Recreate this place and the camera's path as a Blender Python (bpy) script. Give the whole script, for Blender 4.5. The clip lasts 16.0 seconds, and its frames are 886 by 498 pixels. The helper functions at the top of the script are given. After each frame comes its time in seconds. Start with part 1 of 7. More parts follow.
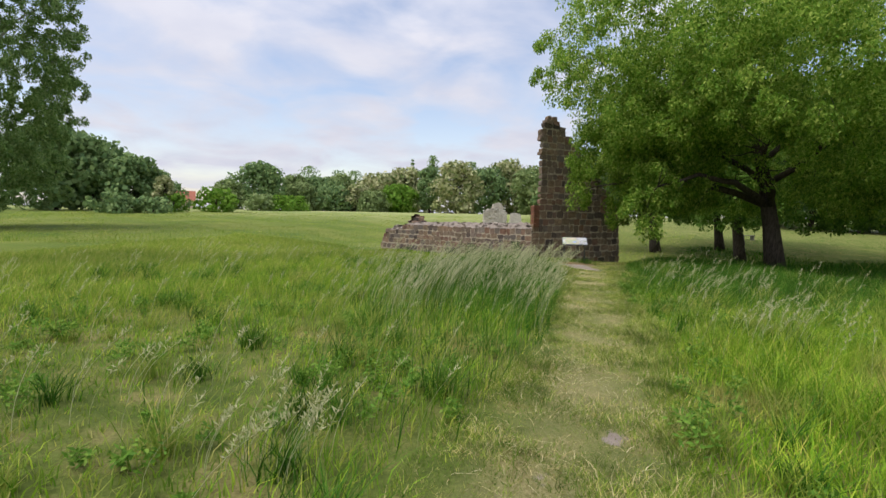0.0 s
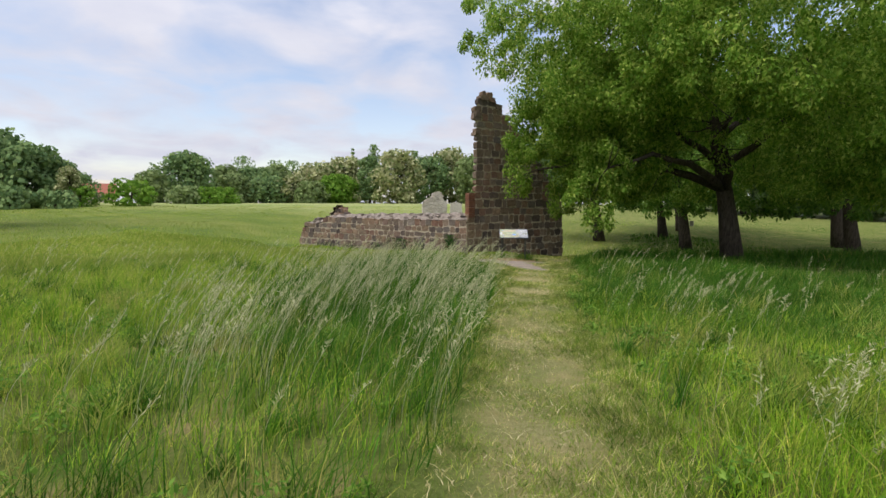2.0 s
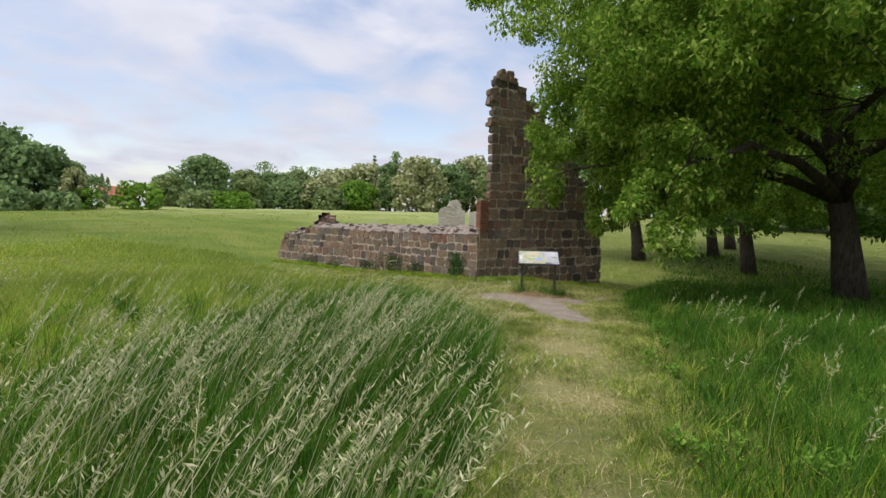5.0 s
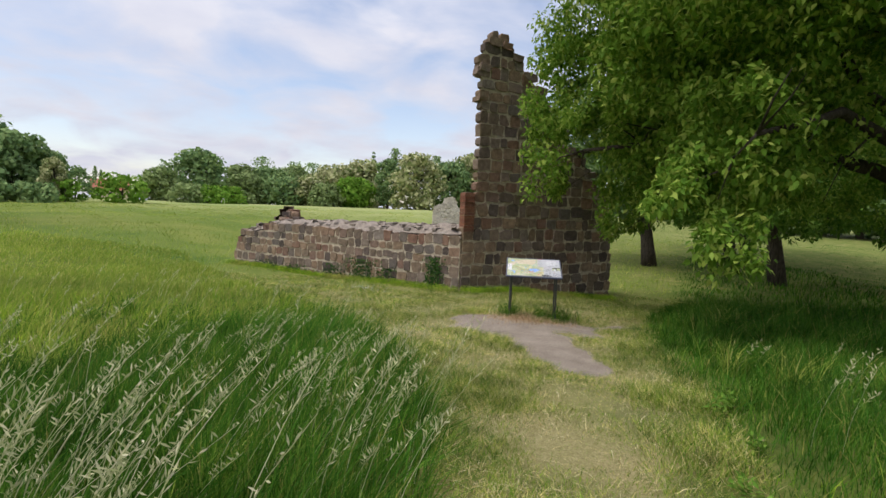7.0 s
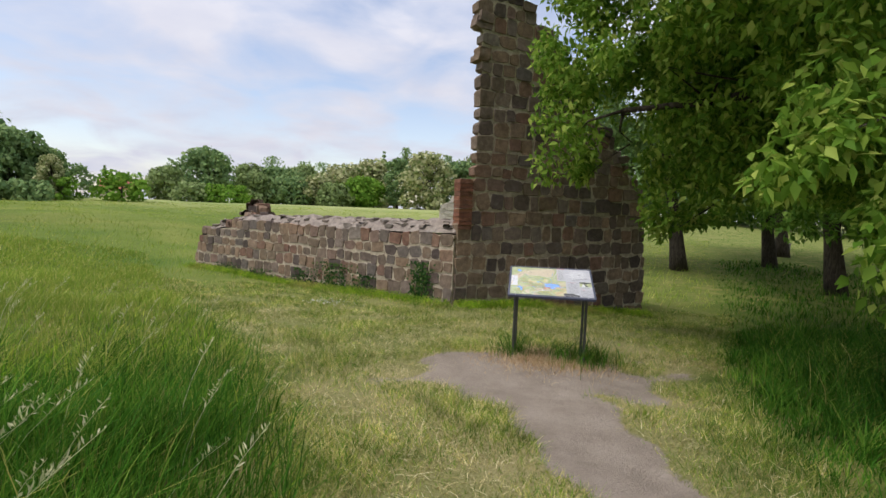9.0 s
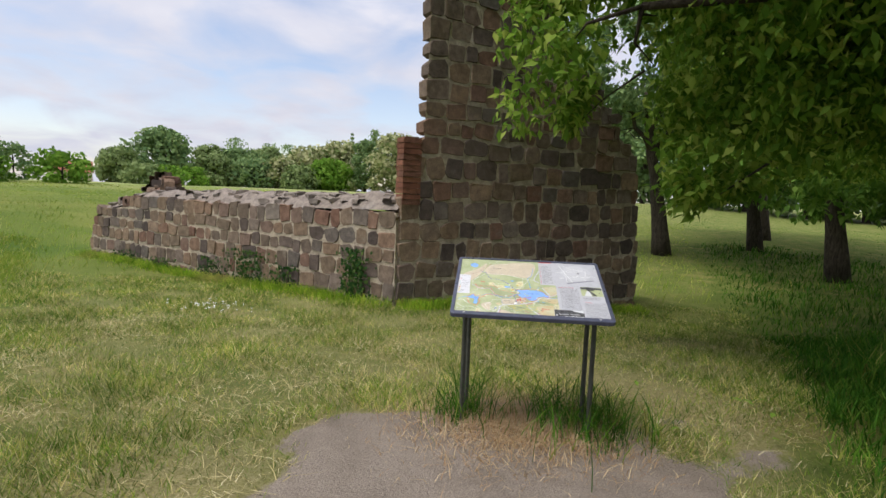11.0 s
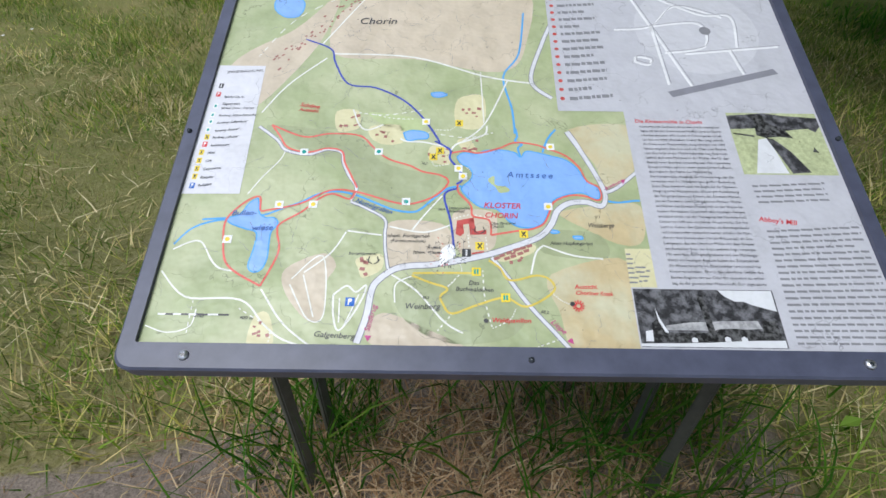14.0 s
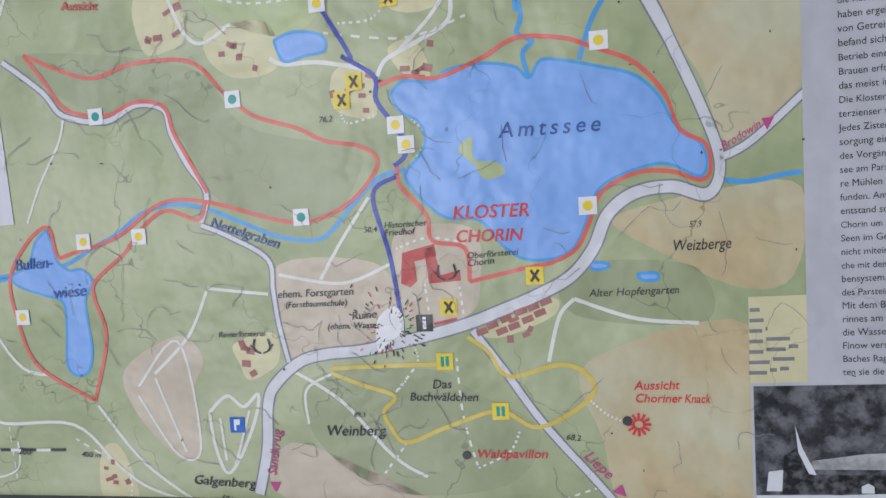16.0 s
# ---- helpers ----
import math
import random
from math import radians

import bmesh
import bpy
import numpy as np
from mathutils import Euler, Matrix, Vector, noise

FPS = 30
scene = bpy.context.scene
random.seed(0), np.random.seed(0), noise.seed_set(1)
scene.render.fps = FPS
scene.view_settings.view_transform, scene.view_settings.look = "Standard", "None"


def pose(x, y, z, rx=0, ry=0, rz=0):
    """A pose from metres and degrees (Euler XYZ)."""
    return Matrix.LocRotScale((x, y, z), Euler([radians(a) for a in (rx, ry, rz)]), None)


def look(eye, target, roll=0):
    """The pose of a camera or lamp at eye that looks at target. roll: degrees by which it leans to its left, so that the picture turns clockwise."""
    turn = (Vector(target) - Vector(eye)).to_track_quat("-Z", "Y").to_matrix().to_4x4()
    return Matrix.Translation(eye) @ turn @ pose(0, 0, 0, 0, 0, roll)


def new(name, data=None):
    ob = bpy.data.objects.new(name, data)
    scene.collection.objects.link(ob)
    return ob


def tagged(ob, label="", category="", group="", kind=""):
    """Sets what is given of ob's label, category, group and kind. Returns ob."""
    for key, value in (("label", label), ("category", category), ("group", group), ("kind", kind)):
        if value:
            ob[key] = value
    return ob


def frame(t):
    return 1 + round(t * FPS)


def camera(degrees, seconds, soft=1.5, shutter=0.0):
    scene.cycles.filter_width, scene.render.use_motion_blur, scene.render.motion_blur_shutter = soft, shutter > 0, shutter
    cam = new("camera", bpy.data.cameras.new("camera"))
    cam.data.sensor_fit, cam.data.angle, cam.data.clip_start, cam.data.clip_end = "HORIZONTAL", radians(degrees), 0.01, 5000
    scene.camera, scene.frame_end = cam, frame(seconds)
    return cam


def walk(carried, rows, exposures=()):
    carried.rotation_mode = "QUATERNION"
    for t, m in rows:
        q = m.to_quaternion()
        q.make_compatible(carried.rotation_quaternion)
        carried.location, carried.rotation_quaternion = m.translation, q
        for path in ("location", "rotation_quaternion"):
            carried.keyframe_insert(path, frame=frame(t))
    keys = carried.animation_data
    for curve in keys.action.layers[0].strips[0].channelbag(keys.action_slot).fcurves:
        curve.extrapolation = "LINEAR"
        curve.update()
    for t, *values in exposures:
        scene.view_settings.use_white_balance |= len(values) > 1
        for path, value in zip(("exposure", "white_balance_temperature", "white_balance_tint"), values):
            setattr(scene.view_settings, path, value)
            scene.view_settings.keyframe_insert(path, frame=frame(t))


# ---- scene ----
cam = camera(80.0, 16.0)
METRES, EYE, TILT, LEAN, TURN = 15.0, 1.6, -3.9, 0.0, 0.0
PATH = [
    (0, (0.777, -3.575, 2.887), (0.744, -1.58, 2.753), 1.1),
    (0.5, (1.011, -2.752, 2.895), (1.005, -0.756, 2.764), 0.8),
    (1, (1.202, -1.917, 2.911), (1.237, 0.078, 2.767), 0.4),
    (1.5, (1.404, -1.188, 2.902), (1.518, 0.803, 2.747), 0.3),
    (2, (1.651, -0.438, 2.897), (1.823, 1.547, 2.727), 0.2),
    (2.5, (1.852, 0.391, 2.935), (2.076, 2.37, 2.746), 0.2),
    (3, (1.987, 1.213, 2.947), (2.193, 3.193, 2.758), 0.5),
    (3.5, (2.101, 1.977, 2.954), (2.295, 3.96, 2.783), 0.7),
    (4, (2.294, 2.837, 2.957), (2.438, 4.827, 2.812), 0.5),
    (6.5, (3.311, 6.851, 2.852), (3.366, 8.846, 2.717), 1.9),
    (7, (3.507, 7.659, 2.843), (3.591, 9.652, 2.701), 2.1),
    (7.5, (3.653, 8.507, 2.823), (3.682, 10.504, 2.704), 2.4),
    (8, (3.787, 9.304, 2.801), (3.807, 11.301, 2.683), 2.5),
    (8.5, (3.971, 10.004, 2.744), (3.982, 12.0, 2.616), 2.3),
    (9, (4.11, 10.711, 2.679), (4.148, 12.705, 2.538), 2.2),
    (11.5, (4.817, 13.912, 2.445), (4.999, 15.890, 2.214), 2.1),
    (12, (4.978, 14.412, 2.416), (5.202, 16.377, 2.118), 1.7),
    (12.5, (5.104, 14.905, 2.361), (5.377, 16.833, 1.905), 0.6),
    (13, (5.180, 15.280, 2.308), (5.475, 17.132, 1.613), -1.0),
    (13.5, (5.212, 15.586, 2.245), (5.465, 17.335, 1.309), 0.3),
    (14, (5.233, 15.905, 2.310), (5.485, 17.380, 0.983), 0.6),
    (14.5, (5.266, 16.153, 2.310), (5.552, 17.182, 0.619), 3.3),
    (15, (5.386, 16.221, 2.253), (5.246, 17.092, 0.458), -17.0),
    (15.5, (5.355, 16.288, 2.249), (5.256, 16.952, 0.365), -18.7),
    (16, (5.401, 16.320, 2.210), (5.202, 16.926, 0.315), -30.1),
]
walk(cam, [(t, look(eye, target, roll)) for t, eye, target, roll in PATH],
     exposures=[(0.0, 0.05, 6500, 10), (12.0, 0.05, 6500, 10), (13.0, 0.0, 6150, 8), (13.5, -0.08, 6050, 8), (14.5, -0.28, 5950, 10), (15.0, -0.53, 5950, 12), (15.5, -0.75, 5900, 12), (16.0, -0.88, 5900, 12)])

# ---- world, sun, exposure ----
SUN_DIR = Vector((-0.40, -0.20, 0.93)).normalized()
SUN_EL = math.asin(SUN_DIR.z)
SUN_AZ = math.atan2(SUN_DIR.x, SUN_DIR.y)


def make_world():
    w = bpy.data.worlds.new("sky_world")
    w.use_nodes = True
    nt = w.node_tree
    nt.nodes.clear()
    out = nt.nodes.new("ShaderNodeOutputWorld")
    bg = nt.nodes.new("ShaderNodeBackground")
    sky = nt.nodes.new("ShaderNodeTexSky")
    sky.sky_type = "NISHITA"
    sky.sun_disc = False
    sky.sun_elevation = SUN_EL
    sky.sun_rotation = SUN_AZ
    coord = nt.nodes.new("ShaderNodeTexCoord")
    sep = nt.nodes.new("ShaderNodeSeparateXYZ")
    nt.links.new(coord.outputs["Generated"], sep.inputs[0])
    # flatten the direction to a cloud layer
    add = nt.nodes.new("ShaderNodeMath")
    add.operation = "ADD"
    nt.links.new(sep.outputs["Z"], add.inputs[0])
    add.inputs[1].default_value = 0.22
    dx = nt.nodes.new("ShaderNodeMath")
    dx.operation = "DIVIDE"
    dy = nt.nodes.new("ShaderNodeMath")
    dy.operation = "DIVIDE"
    nt.links.new(sep.outputs["X"], dx.inputs[0])
    nt.links.new(add.outputs[0], dx.inputs[1])
    nt.links.new(sep.outputs["Y"], dy.inputs[0])
    nt.links.new(add.outputs[0], dy.inputs[1])
    comb = nt.nodes.new("ShaderNodeCombineXYZ")
    nt.links.new(dx.outputs[0], comb.inputs[0])
    nt.links.new(dy.outputs[0], comb.inputs[1])
    nz = nt.nodes.new("ShaderNodeTexNoise")
    nz.inputs["Scale"].default_value = 2.1
    nz.inputs["Detail"].default_value = 7
    nz.inputs["Roughness"].default_value = 0.5
    nz.inputs["Distortion"].default_value = 0.35
    nt.links.new(comb.outputs[0], nz.inputs["Vector"])
    ramp = nt.nodes.new("ShaderNodeValToRGB")
    ramp.color_ramp.elements[0].position = 0.36
    ramp.color_ramp.elements[0].color = (0.10, 0.10, 0.10, 1)
    ramp.color_ramp.elements[1].position = 0.60
    ramp.color_ramp.elements[1].color = (1, 1, 1, 1)
    nt.links.new(nz.outputs["Fac"], ramp.inputs[0])
    tone = nt.nodes.new("ShaderNodeTexNoise")
    tone.inputs["Scale"].default_value = 4.0
    tone.inputs["Detail"].default_value = 5
    nt.links.new(comb.outputs[0], tone.inputs["Vector"])
    white = nt.nodes.new("ShaderNodeMix")
    white.data_type = "RGBA"
    white.inputs["A"].default_value = (*CLOUD_DARK, 1)
    white.inputs["B"].default_value = (*CLOUD_LIGHT, 1)
    nt.links.new(tone.outputs["Fac"], white.inputs["Factor"])
    tint = nt.nodes.new("ShaderNodeMix")
    tint.data_type = "RGBA"
    tint.blend_type = "MULTIPLY"
    tint.inputs["Factor"].default_value = 1.0
    tint.inputs["B"].default_value = (*SKY_TINT, 1)
    nt.links.new(sky.outputs[0], tint.inputs["A"])
    mix = nt.nodes.new("ShaderNodeMix")
    mix.data_type = "RGBA"
    nt.links.new(ramp.outputs[0], mix.inputs["Factor"])
    nt.links.new(tint.outputs["Result"], mix.inputs["A"])
    # an overcast layer is brighter towards the zenith
    sq = nt.nodes.new("ShaderNodeMath")
    sq.operation = "MULTIPLY"
    nt.links.new(sep.outputs["Z"], sq.inputs[0])
    nt.links.new(sep.outputs["Z"], sq.inputs[1])
    grow = nt.nodes.new("ShaderNodeMath")
    grow.operation = "MULTIPLY_ADD"
    nt.links.new(sq.outputs[0], grow.inputs[0])
    grow.inputs[1].default_value = 1.3
    grow.inputs[2].default_value = 0.95
    bright = nt.nodes.new("ShaderNodeVectorMath")
    bright.operation = "SCALE"
    nt.links.new(white.outputs["Result"], bright.inputs[0])
    nt.links.new(grow.outputs[0], bright.inputs["Scale"])
    nt.links.new(bright.outputs[0], mix.inputs["B"])
    nt.links.new(mix.outputs["Result"], bg.inputs["Color"])
    bg.inputs["Strength"].default_value = SKY_STRENGTH
    nt.links.new(bg.outputs[0], out.inputs[0])
    scene.world = w


SKY_STRENGTH = 0.10
SKY_TINT = (2.05, 1.82, 1.76)
CLOUD_DARK = (5.7, 6.0, 7.4)
CLOUD_LIGHT = (8.3, 8.2, 8.8)
make_world()
sun_data = bpy.data.lights.new("sun", "SUN")
sun_data.energy = 2.9
sun_data.angle = radians(32)
sun_data.color = (1.0, 0.965, 0.90)
sun = new("sun", sun_data)
sun.matrix_world = look(SUN_DIR * 60, (0, 0, 0))


# ---- materials ----
def mat(name):
    m = bpy.data.materials.new(name)
    m.use_nodes = True
    m.node_tree.nodes.clear()
    return m, m.node_tree


def node(nt, kind, **inputs):
    n = nt.nodes.new(kind)
    for k, v in inputs.items():
        n.inputs[k.replace("_", " ")].default_value = v
    return n


def ramp_node(nt, fac, stops):
    r = nt.nodes.new("ShaderNodeValToRGB")
    els = r.color_ramp.elements
    while len(els) < len(stops):
        els.new(0.5)
    for e, (p, c) in zip(els, stops):
        e.position = p
        e.color = (*c, 1)
    nt.links.new(fac, r.inputs[0])
    return r.outputs[0]


def mix_col(nt, fac, a, b, blend="MIX"):
    m = nt.nodes.new("ShaderNodeMix")
    m.data_type = "RGBA"
    m.blend_type = blend
    for sock, v in (("Factor", fac), ("A", a), ("B", b)):
        if isinstance(v, bpy.types.NodeSocket):
            nt.links.new(v, m.inputs[sock])
        elif sock == "Factor":
            m.inputs[sock].default_value = v
        else:
            m.inputs[sock].default_value = (*v, 1)
    return m.outputs["Result"]


def noise_fac(nt, scale, detail=4, rough=0.55, coord="Object", distort=0.0):
    c = nt.nodes.new("ShaderNodeTexCoord")
    n = node(nt, "ShaderNodeTexNoise", Scale=scale, Detail=detail, Roughness=rough, Distortion=distort)
    if coord == "World":
        g = nt.nodes.new("ShaderNodeNewGeometry")
        nt.links.new(g.outputs["Position"], n.inputs["Vector"])
    else:
        nt.links.new(c.outputs[coord], n.inputs["Vector"])
    return n.outputs["Fac"]


def finish(nt, color, rough=0.8, bump=None, strength=0.4, dist=0.01, metal=0.0, spec=0.3):
    out = nt.nodes.new("ShaderNodeOutputMaterial")
    p = nt.nodes.new("ShaderNodeBsdfPrincipled")
    if isinstance(color, bpy.types.NodeSocket):
        nt.links.new(color, p.inputs["Base Color"])
    else:
        p.inputs["Base Color"].default_value = (*color, 1)
    if isinstance(rough, bpy.types.NodeSocket):
        nt.links.new(rough, p.inputs["Roughness"])
    else:
        p.inputs["Roughness"].default_value = rough
    p.inputs["Metallic"].default_value = metal
    p.inputs["Specular IOR Level"].default_value = spec
    if bump is not None:
        b = nt.nodes.new("ShaderNodeBump")
        b.inputs["Strength"].default_value = strength
        b.inputs["Distance"].default_value = dist
        nt.links.new(bump, b.inputs["Height"])
        nt.links.new(b.outputs[0], p.inputs["Normal"])
    nt.links.new(p.outputs[0], out.inputs[0])


def leaf_material(name, stops, see=0.35, rough=0.55, world_scale=0.0, dry=None, clump=0.0):
    """Leaves and blades: colour by island, a second tone by place, part of the light passes through."""
    m, nt = mat(name)
    g = nt.nodes.new("ShaderNodeNewGeometry")
    col = ramp_node(nt, g.outputs["Random Per Island"], stops)
    if world_scale:
        f = noise_fac(nt, world_scale, 3, 0.6, "World")
        if dry:
            edge = ramp_node(nt, f, [(0.54, (0, 0, 0)), (0.68, (1, 1, 1))])
            col = mix_col(nt, edge, col, dry)
        else:
            tone = ramp_node(nt, f, [(0.3, (0.62, 0.66, 0.62)), (0.7, (1.28, 1.25, 1.15))])
            col = mix_col(nt, 1.0, col, tone, "MULTIPLY")
    if clump:
        f = noise_fac(nt, clump, 4, 0.6, "World")
        tone = ramp_node(nt, f, [(0.34, (0.45, 0.52, 0.42)), (0.5, (0.95, 0.95, 0.95)), (0.66, (1.45, 1.36, 1.35))])
        col = mix_col(nt, 1.0, col, tone, "MULTIPLY")
    out = nt.nodes.new("ShaderNodeOutputMaterial")
    p = nt.nodes.new("ShaderNodeBsdfPrincipled")
    nt.links.new(col, p.inputs["Base Color"])
    p.inputs["Roughness"].default_value = rough
    p.inputs["Specular IOR Level"].default_value = 0.06
    tr = nt.nodes.new("ShaderNodeBsdfTranslucent")
    nt.links.new(col, tr.inputs["Color"])
    mx = nt.nodes.new("ShaderNodeMixShader")
    mx.inputs[0].default_value = see
    nt.links.new(p.outputs[0], mx.inputs[1])
    nt.links.new(tr.outputs[0], mx.inputs[2])
    nt.links.new(mx.outputs[0], out.inputs[0])
    return m


def stone_material(name, stops, lichen=(0.40, 0.36, 0.30)):
    m, nt = mat(name)
    info = nt.nodes.new("ShaderNodeObjectInfo")
    col = ramp_node(nt, info.outputs["Random"], stops)
    f1 = noise_fac(nt, 9.0, 6, 0.65, "World")
    col = mix_col(nt, 1.0, col, ramp_node(nt, f1, [(0.3, (0.55, 0.52, 0.50)), (0.72, (1.3, 1.27, 1.22))]), "MULTIPLY")
    f2 = noise_fac(nt, 3.0, 8, 0.7, "World")
    col = mix_col(nt, ramp_node(nt, f2, [(0.58, (0, 0, 0)), (0.74, (0.6, 0.6, 0.6))]), col, lichen)
    f3 = noise_fac(nt, 60.0, 6, 0.7, "World")
    col = mix_col(nt, 1.0, col, ramp_node(nt, f3, [(0.35, (0.78, 0.78, 0.78)), (0.65, (1.15, 1.15, 1.15))]), "MULTIPLY")
    bump = mix_col(nt, 0.5, ramp_node(nt, f1, [(0, (0, 0, 0)), (1, (1, 1, 1))]), ramp_node(nt, f3, [(0, (0, 0, 0)), (1, (1, 1, 1))]))
    finish(nt, col, 0.88, bump, 0.7, 0.03, spec=0.2)
    return m


def plain(name, color, rough=0.6, metal=0.0, vary=0.12, scale=14.0, bump=0.15, spec=0.4):
    m, nt = mat(name)
    f = noise_fac(nt, scale, 5, 0.6, "World")
    lo = tuple(c * (1 - vary) for c in color)
    hi = tuple(min(1, c * (1 + vary)) for c in color)
    col = ramp_node(nt, f, [(0.3, lo), (0.7, hi)])
    finish(nt, col, rough, f, bump, 0.004, metal, spec)
    return m


def bark_material(name, dark, light):
    m, nt = mat(name)
    c = nt.nodes.new("ShaderNodeTexCoord")
    mp = nt.nodes.new("ShaderNodeMapping")
    mp.inputs["Scale"].default_value = (7, 7, 1.6)
    nt.links.new(c.outputs["Object"], mp.inputs[0])
    n = node(nt, "ShaderNodeTexNoise", Scale=2.4, Detail=8, Roughness=0.7, Distortion=0.6)
    nt.links.new(mp.outputs[0], n.inputs["Vector"])
    col = ramp_node(nt, n.outputs["Fac"], [(0.35, dark), (0.65, light)])
    finish(nt, col, 0.92, n.outputs["Fac"], 0.9, 0.05, spec=0.1)
    return m


# deep green of the high grass; also stands in for tree shade on the right
M_GRASS_TALL_AND_SHADE = leaf_material("tall_grass", [(0.0, (0.031, 0.105, 0.012)), (0.4, (0.060, 0.175, 0.018)), (0.75, (0.105, 0.228, 0.025)), (0.95, (0.176, 0.260, 0.043)), (1.0, (0.411, 0.368, 0.116))], 0.38, 0.5, 0.6, clump=2.6)
M_GRASS_MID = leaf_material("meadow_grass", [(0.0, (0.109, 0.259, 0.016)), (0.45, (0.230, 0.402, 0.028)), (0.8, (0.368, 0.494, 0.048)), (0.94, (0.494, 0.517, 0.092)), (1.0, (0.643, 0.537, 0.152))], 0.38, 0.55, 0.7, (0.40, 0.37, 0.115), clump=3.0)
M_GRASS_FAR = leaf_material("far_meadow_grass", [(0.0, (0.166, 0.275, 0.036)), (0.5, (0.262, 0.352, 0.054)), (0.85, (0.384, 0.416, 0.096)), (1.0, (0.550, 0.506, 0.192))], 0.4, 0.6, 0.12)
M_GRASS_SHORT = leaf_material("short_grass", [(0.0, (0.075, 0.170, 0.018)), (0.38, (0.175, 0.295, 0.036)), (0.58, (0.340, 0.365, 0.078)), (0.8, (0.530, 0.465, 0.190)), (1.0, (0.680, 0.600, 0.340))], 0.3, 0.6, 0.9, clump=5.5)
M_GRASS_TRACK = leaf_material("track_grass", [(0.0, (0.100, 0.205, 0.018)), (0.4, (0.204, 0.308, 0.040)), (0.68, (0.330, 0.365, 0.085)), (0.85, (0.50, 0.44, 0.19)), (1.0, (0.62, 0.55, 0.32))], 0.3, 0.6, 0.9, clump=6.0)
M_WEED = leaf_material("weed_leaf", [(0.0, (0.075, 0.17, 0.02)), (0.6, (0.14, 0.27, 0.035)), (1.0, (0.24, 0.36, 0.06))], 0.35, 0.5)
M_HEAD = leaf_material("grass_panicle", [(0.0, (0.338, 0.371, 0.157)), (0.5, (0.484, 0.484, 0.259)), (1.0, (0.653, 0.608, 0.394))], 0.35, 0.7)
M_LEAF = leaf_material("maple_leaf", [(0.0, (0.095, 0.200, 0.022)), (0.45, (0.200, 0.343, 0.044)), (0.8, (0.337, 0.464, 0.080)), (1.0, (0.526, 0.589, 0.137))], 0.52, 0.45)
M_LEAF_FAR = leaf_material("far_leaf", [(0.0, (0.130, 0.195, 0.070)), (0.5, (0.215, 0.285, 0.105)), (1.0, (0.320, 0.385, 0.165))], 0.3, 0.7)
M_LEAF_DARK = leaf_material("dark_leaf", [(0.0, (0.108, 0.186, 0.074)), (0.5, (0.174, 0.266, 0.102)), (1.0, (0.270, 0.360, 0.138))], 0.3, 0.7)
M_LEAF_BRIGHT = leaf_material("bright_leaf", [(0.0, (0.105, 0.226, 0.025)), (0.5, (0.154, 0.289, 0.036)), (1.0, (0.220, 0.347, 0.054))], 0.35, 0.7)
M_LEAF_BLOOM = leaf_material("blooming_leaf", [(0.0, (0.13, 0.19, 0.06)), (0.3, (0.25, 0.29, 0.11)), (0.6, (0.40, 0.41, 0.20)), (1.0, (0.55, 0.53, 0.31))], 0.3, 0.7)
M_BIRCH_LEAF = leaf_material("birch_leaf", [(0.0, (0.11, 0.20, 0.060)), (0.5, (0.19, 0.29, 0.09)), (1.0, (0.30, 0.39, 0.15))], 0.4, 0.6)
M_LEAF_SHADE = leaf_material("shade_leaf", [(0.0, (0.079, 0.178, 0.029)), (0.5, (0.152, 0.284, 0.047)), (1.0, (0.271, 0.409, 0.079))], 0.38, 0.6)
M_IVY = leaf_material("ivy_leaf", [(0.0, (0.018, 0.055, 0.014)), (0.6, (0.035, 0.085, 0.020)), (1.0, (0.10, 0.14, 0.035))], 0.2, 0.4)
M_BARK = bark_material("maple_bark", (0.030, 0.024, 0.018), (0.10, 0.082, 0.062))
M_BARK_PALE = bark_material("pale_bark", (0.10, 0.09, 0.08), (0.36, 0.34, 0.30))
STONE_STOPS = [(0.0, (0.085, 0.068, 0.062)), (0.14, (0.135, 0.105, 0.090)), (0.3, (0.19, 0.145, 0.105)), (0.45, (0.25, 0.175, 0.120)), (0.58, (0.145, 0.125, 0.112)), (0.72, (0.30, 0.215, 0.150)), (0.86, (0.20, 0.115, 0.085)), (1.0, (0.23, 0.195, 0.165))]
M_STONE = stone_material("field_stone", STONE_STOPS, (0.27, 0.235, 0.19))
M_STONE_TOP = stone_material("weathered_rubble", [(0.0, (0.20, 0.175, 0.155)), (0.5, (0.29, 0.255, 0.225)), (1.0, (0.24, 0.20, 0.17))], (0.40, 0.37, 0.33))
M_MORTAR = stone_material("lime_mortar", [(0.0, (0.46, 0.40, 0.31)), (1.0, (0.46, 0.40, 0.31))], (0.52, 0.47, 0.40))
M_STONE_PALE = stone_material("pale_rubble", [(0.0, (0.44, 0.40, 0.36)), (0.5, (0.62, 0.58, 0.52)), (1.0, (0.52, 0.46, 0.40))], (0.66, 0.63, 0.58))
M_BRICK = stone_material("red_brick", [(0.0, (0.20, 0.085, 0.055)), (0.5, (0.25, 0.115, 0.07)), (1.0, (0.17, 0.085, 0.06))], (0.26, 0.16, 0.11))
M_STEEL = plain("dark_coated_steel", (0.070, 0.076, 0.115), 0.40, 0.0, 0.2, 30, 0.08, 0.5)
M_LEG = plain("olive_grey_steel", (0.060, 0.062, 0.050), 0.5, 0.0, 0.25, 30, 0.1, 0.4)
M_BOLT = plain("zinc_bolt", (0.62, 0.62, 0.62), 0.3, 0.9, 0.1, 80, 0.1)
M_ROOF = plain("roof_tile", (0.30, 0.10, 0.06), 0.8, 0, 0.2, 3)
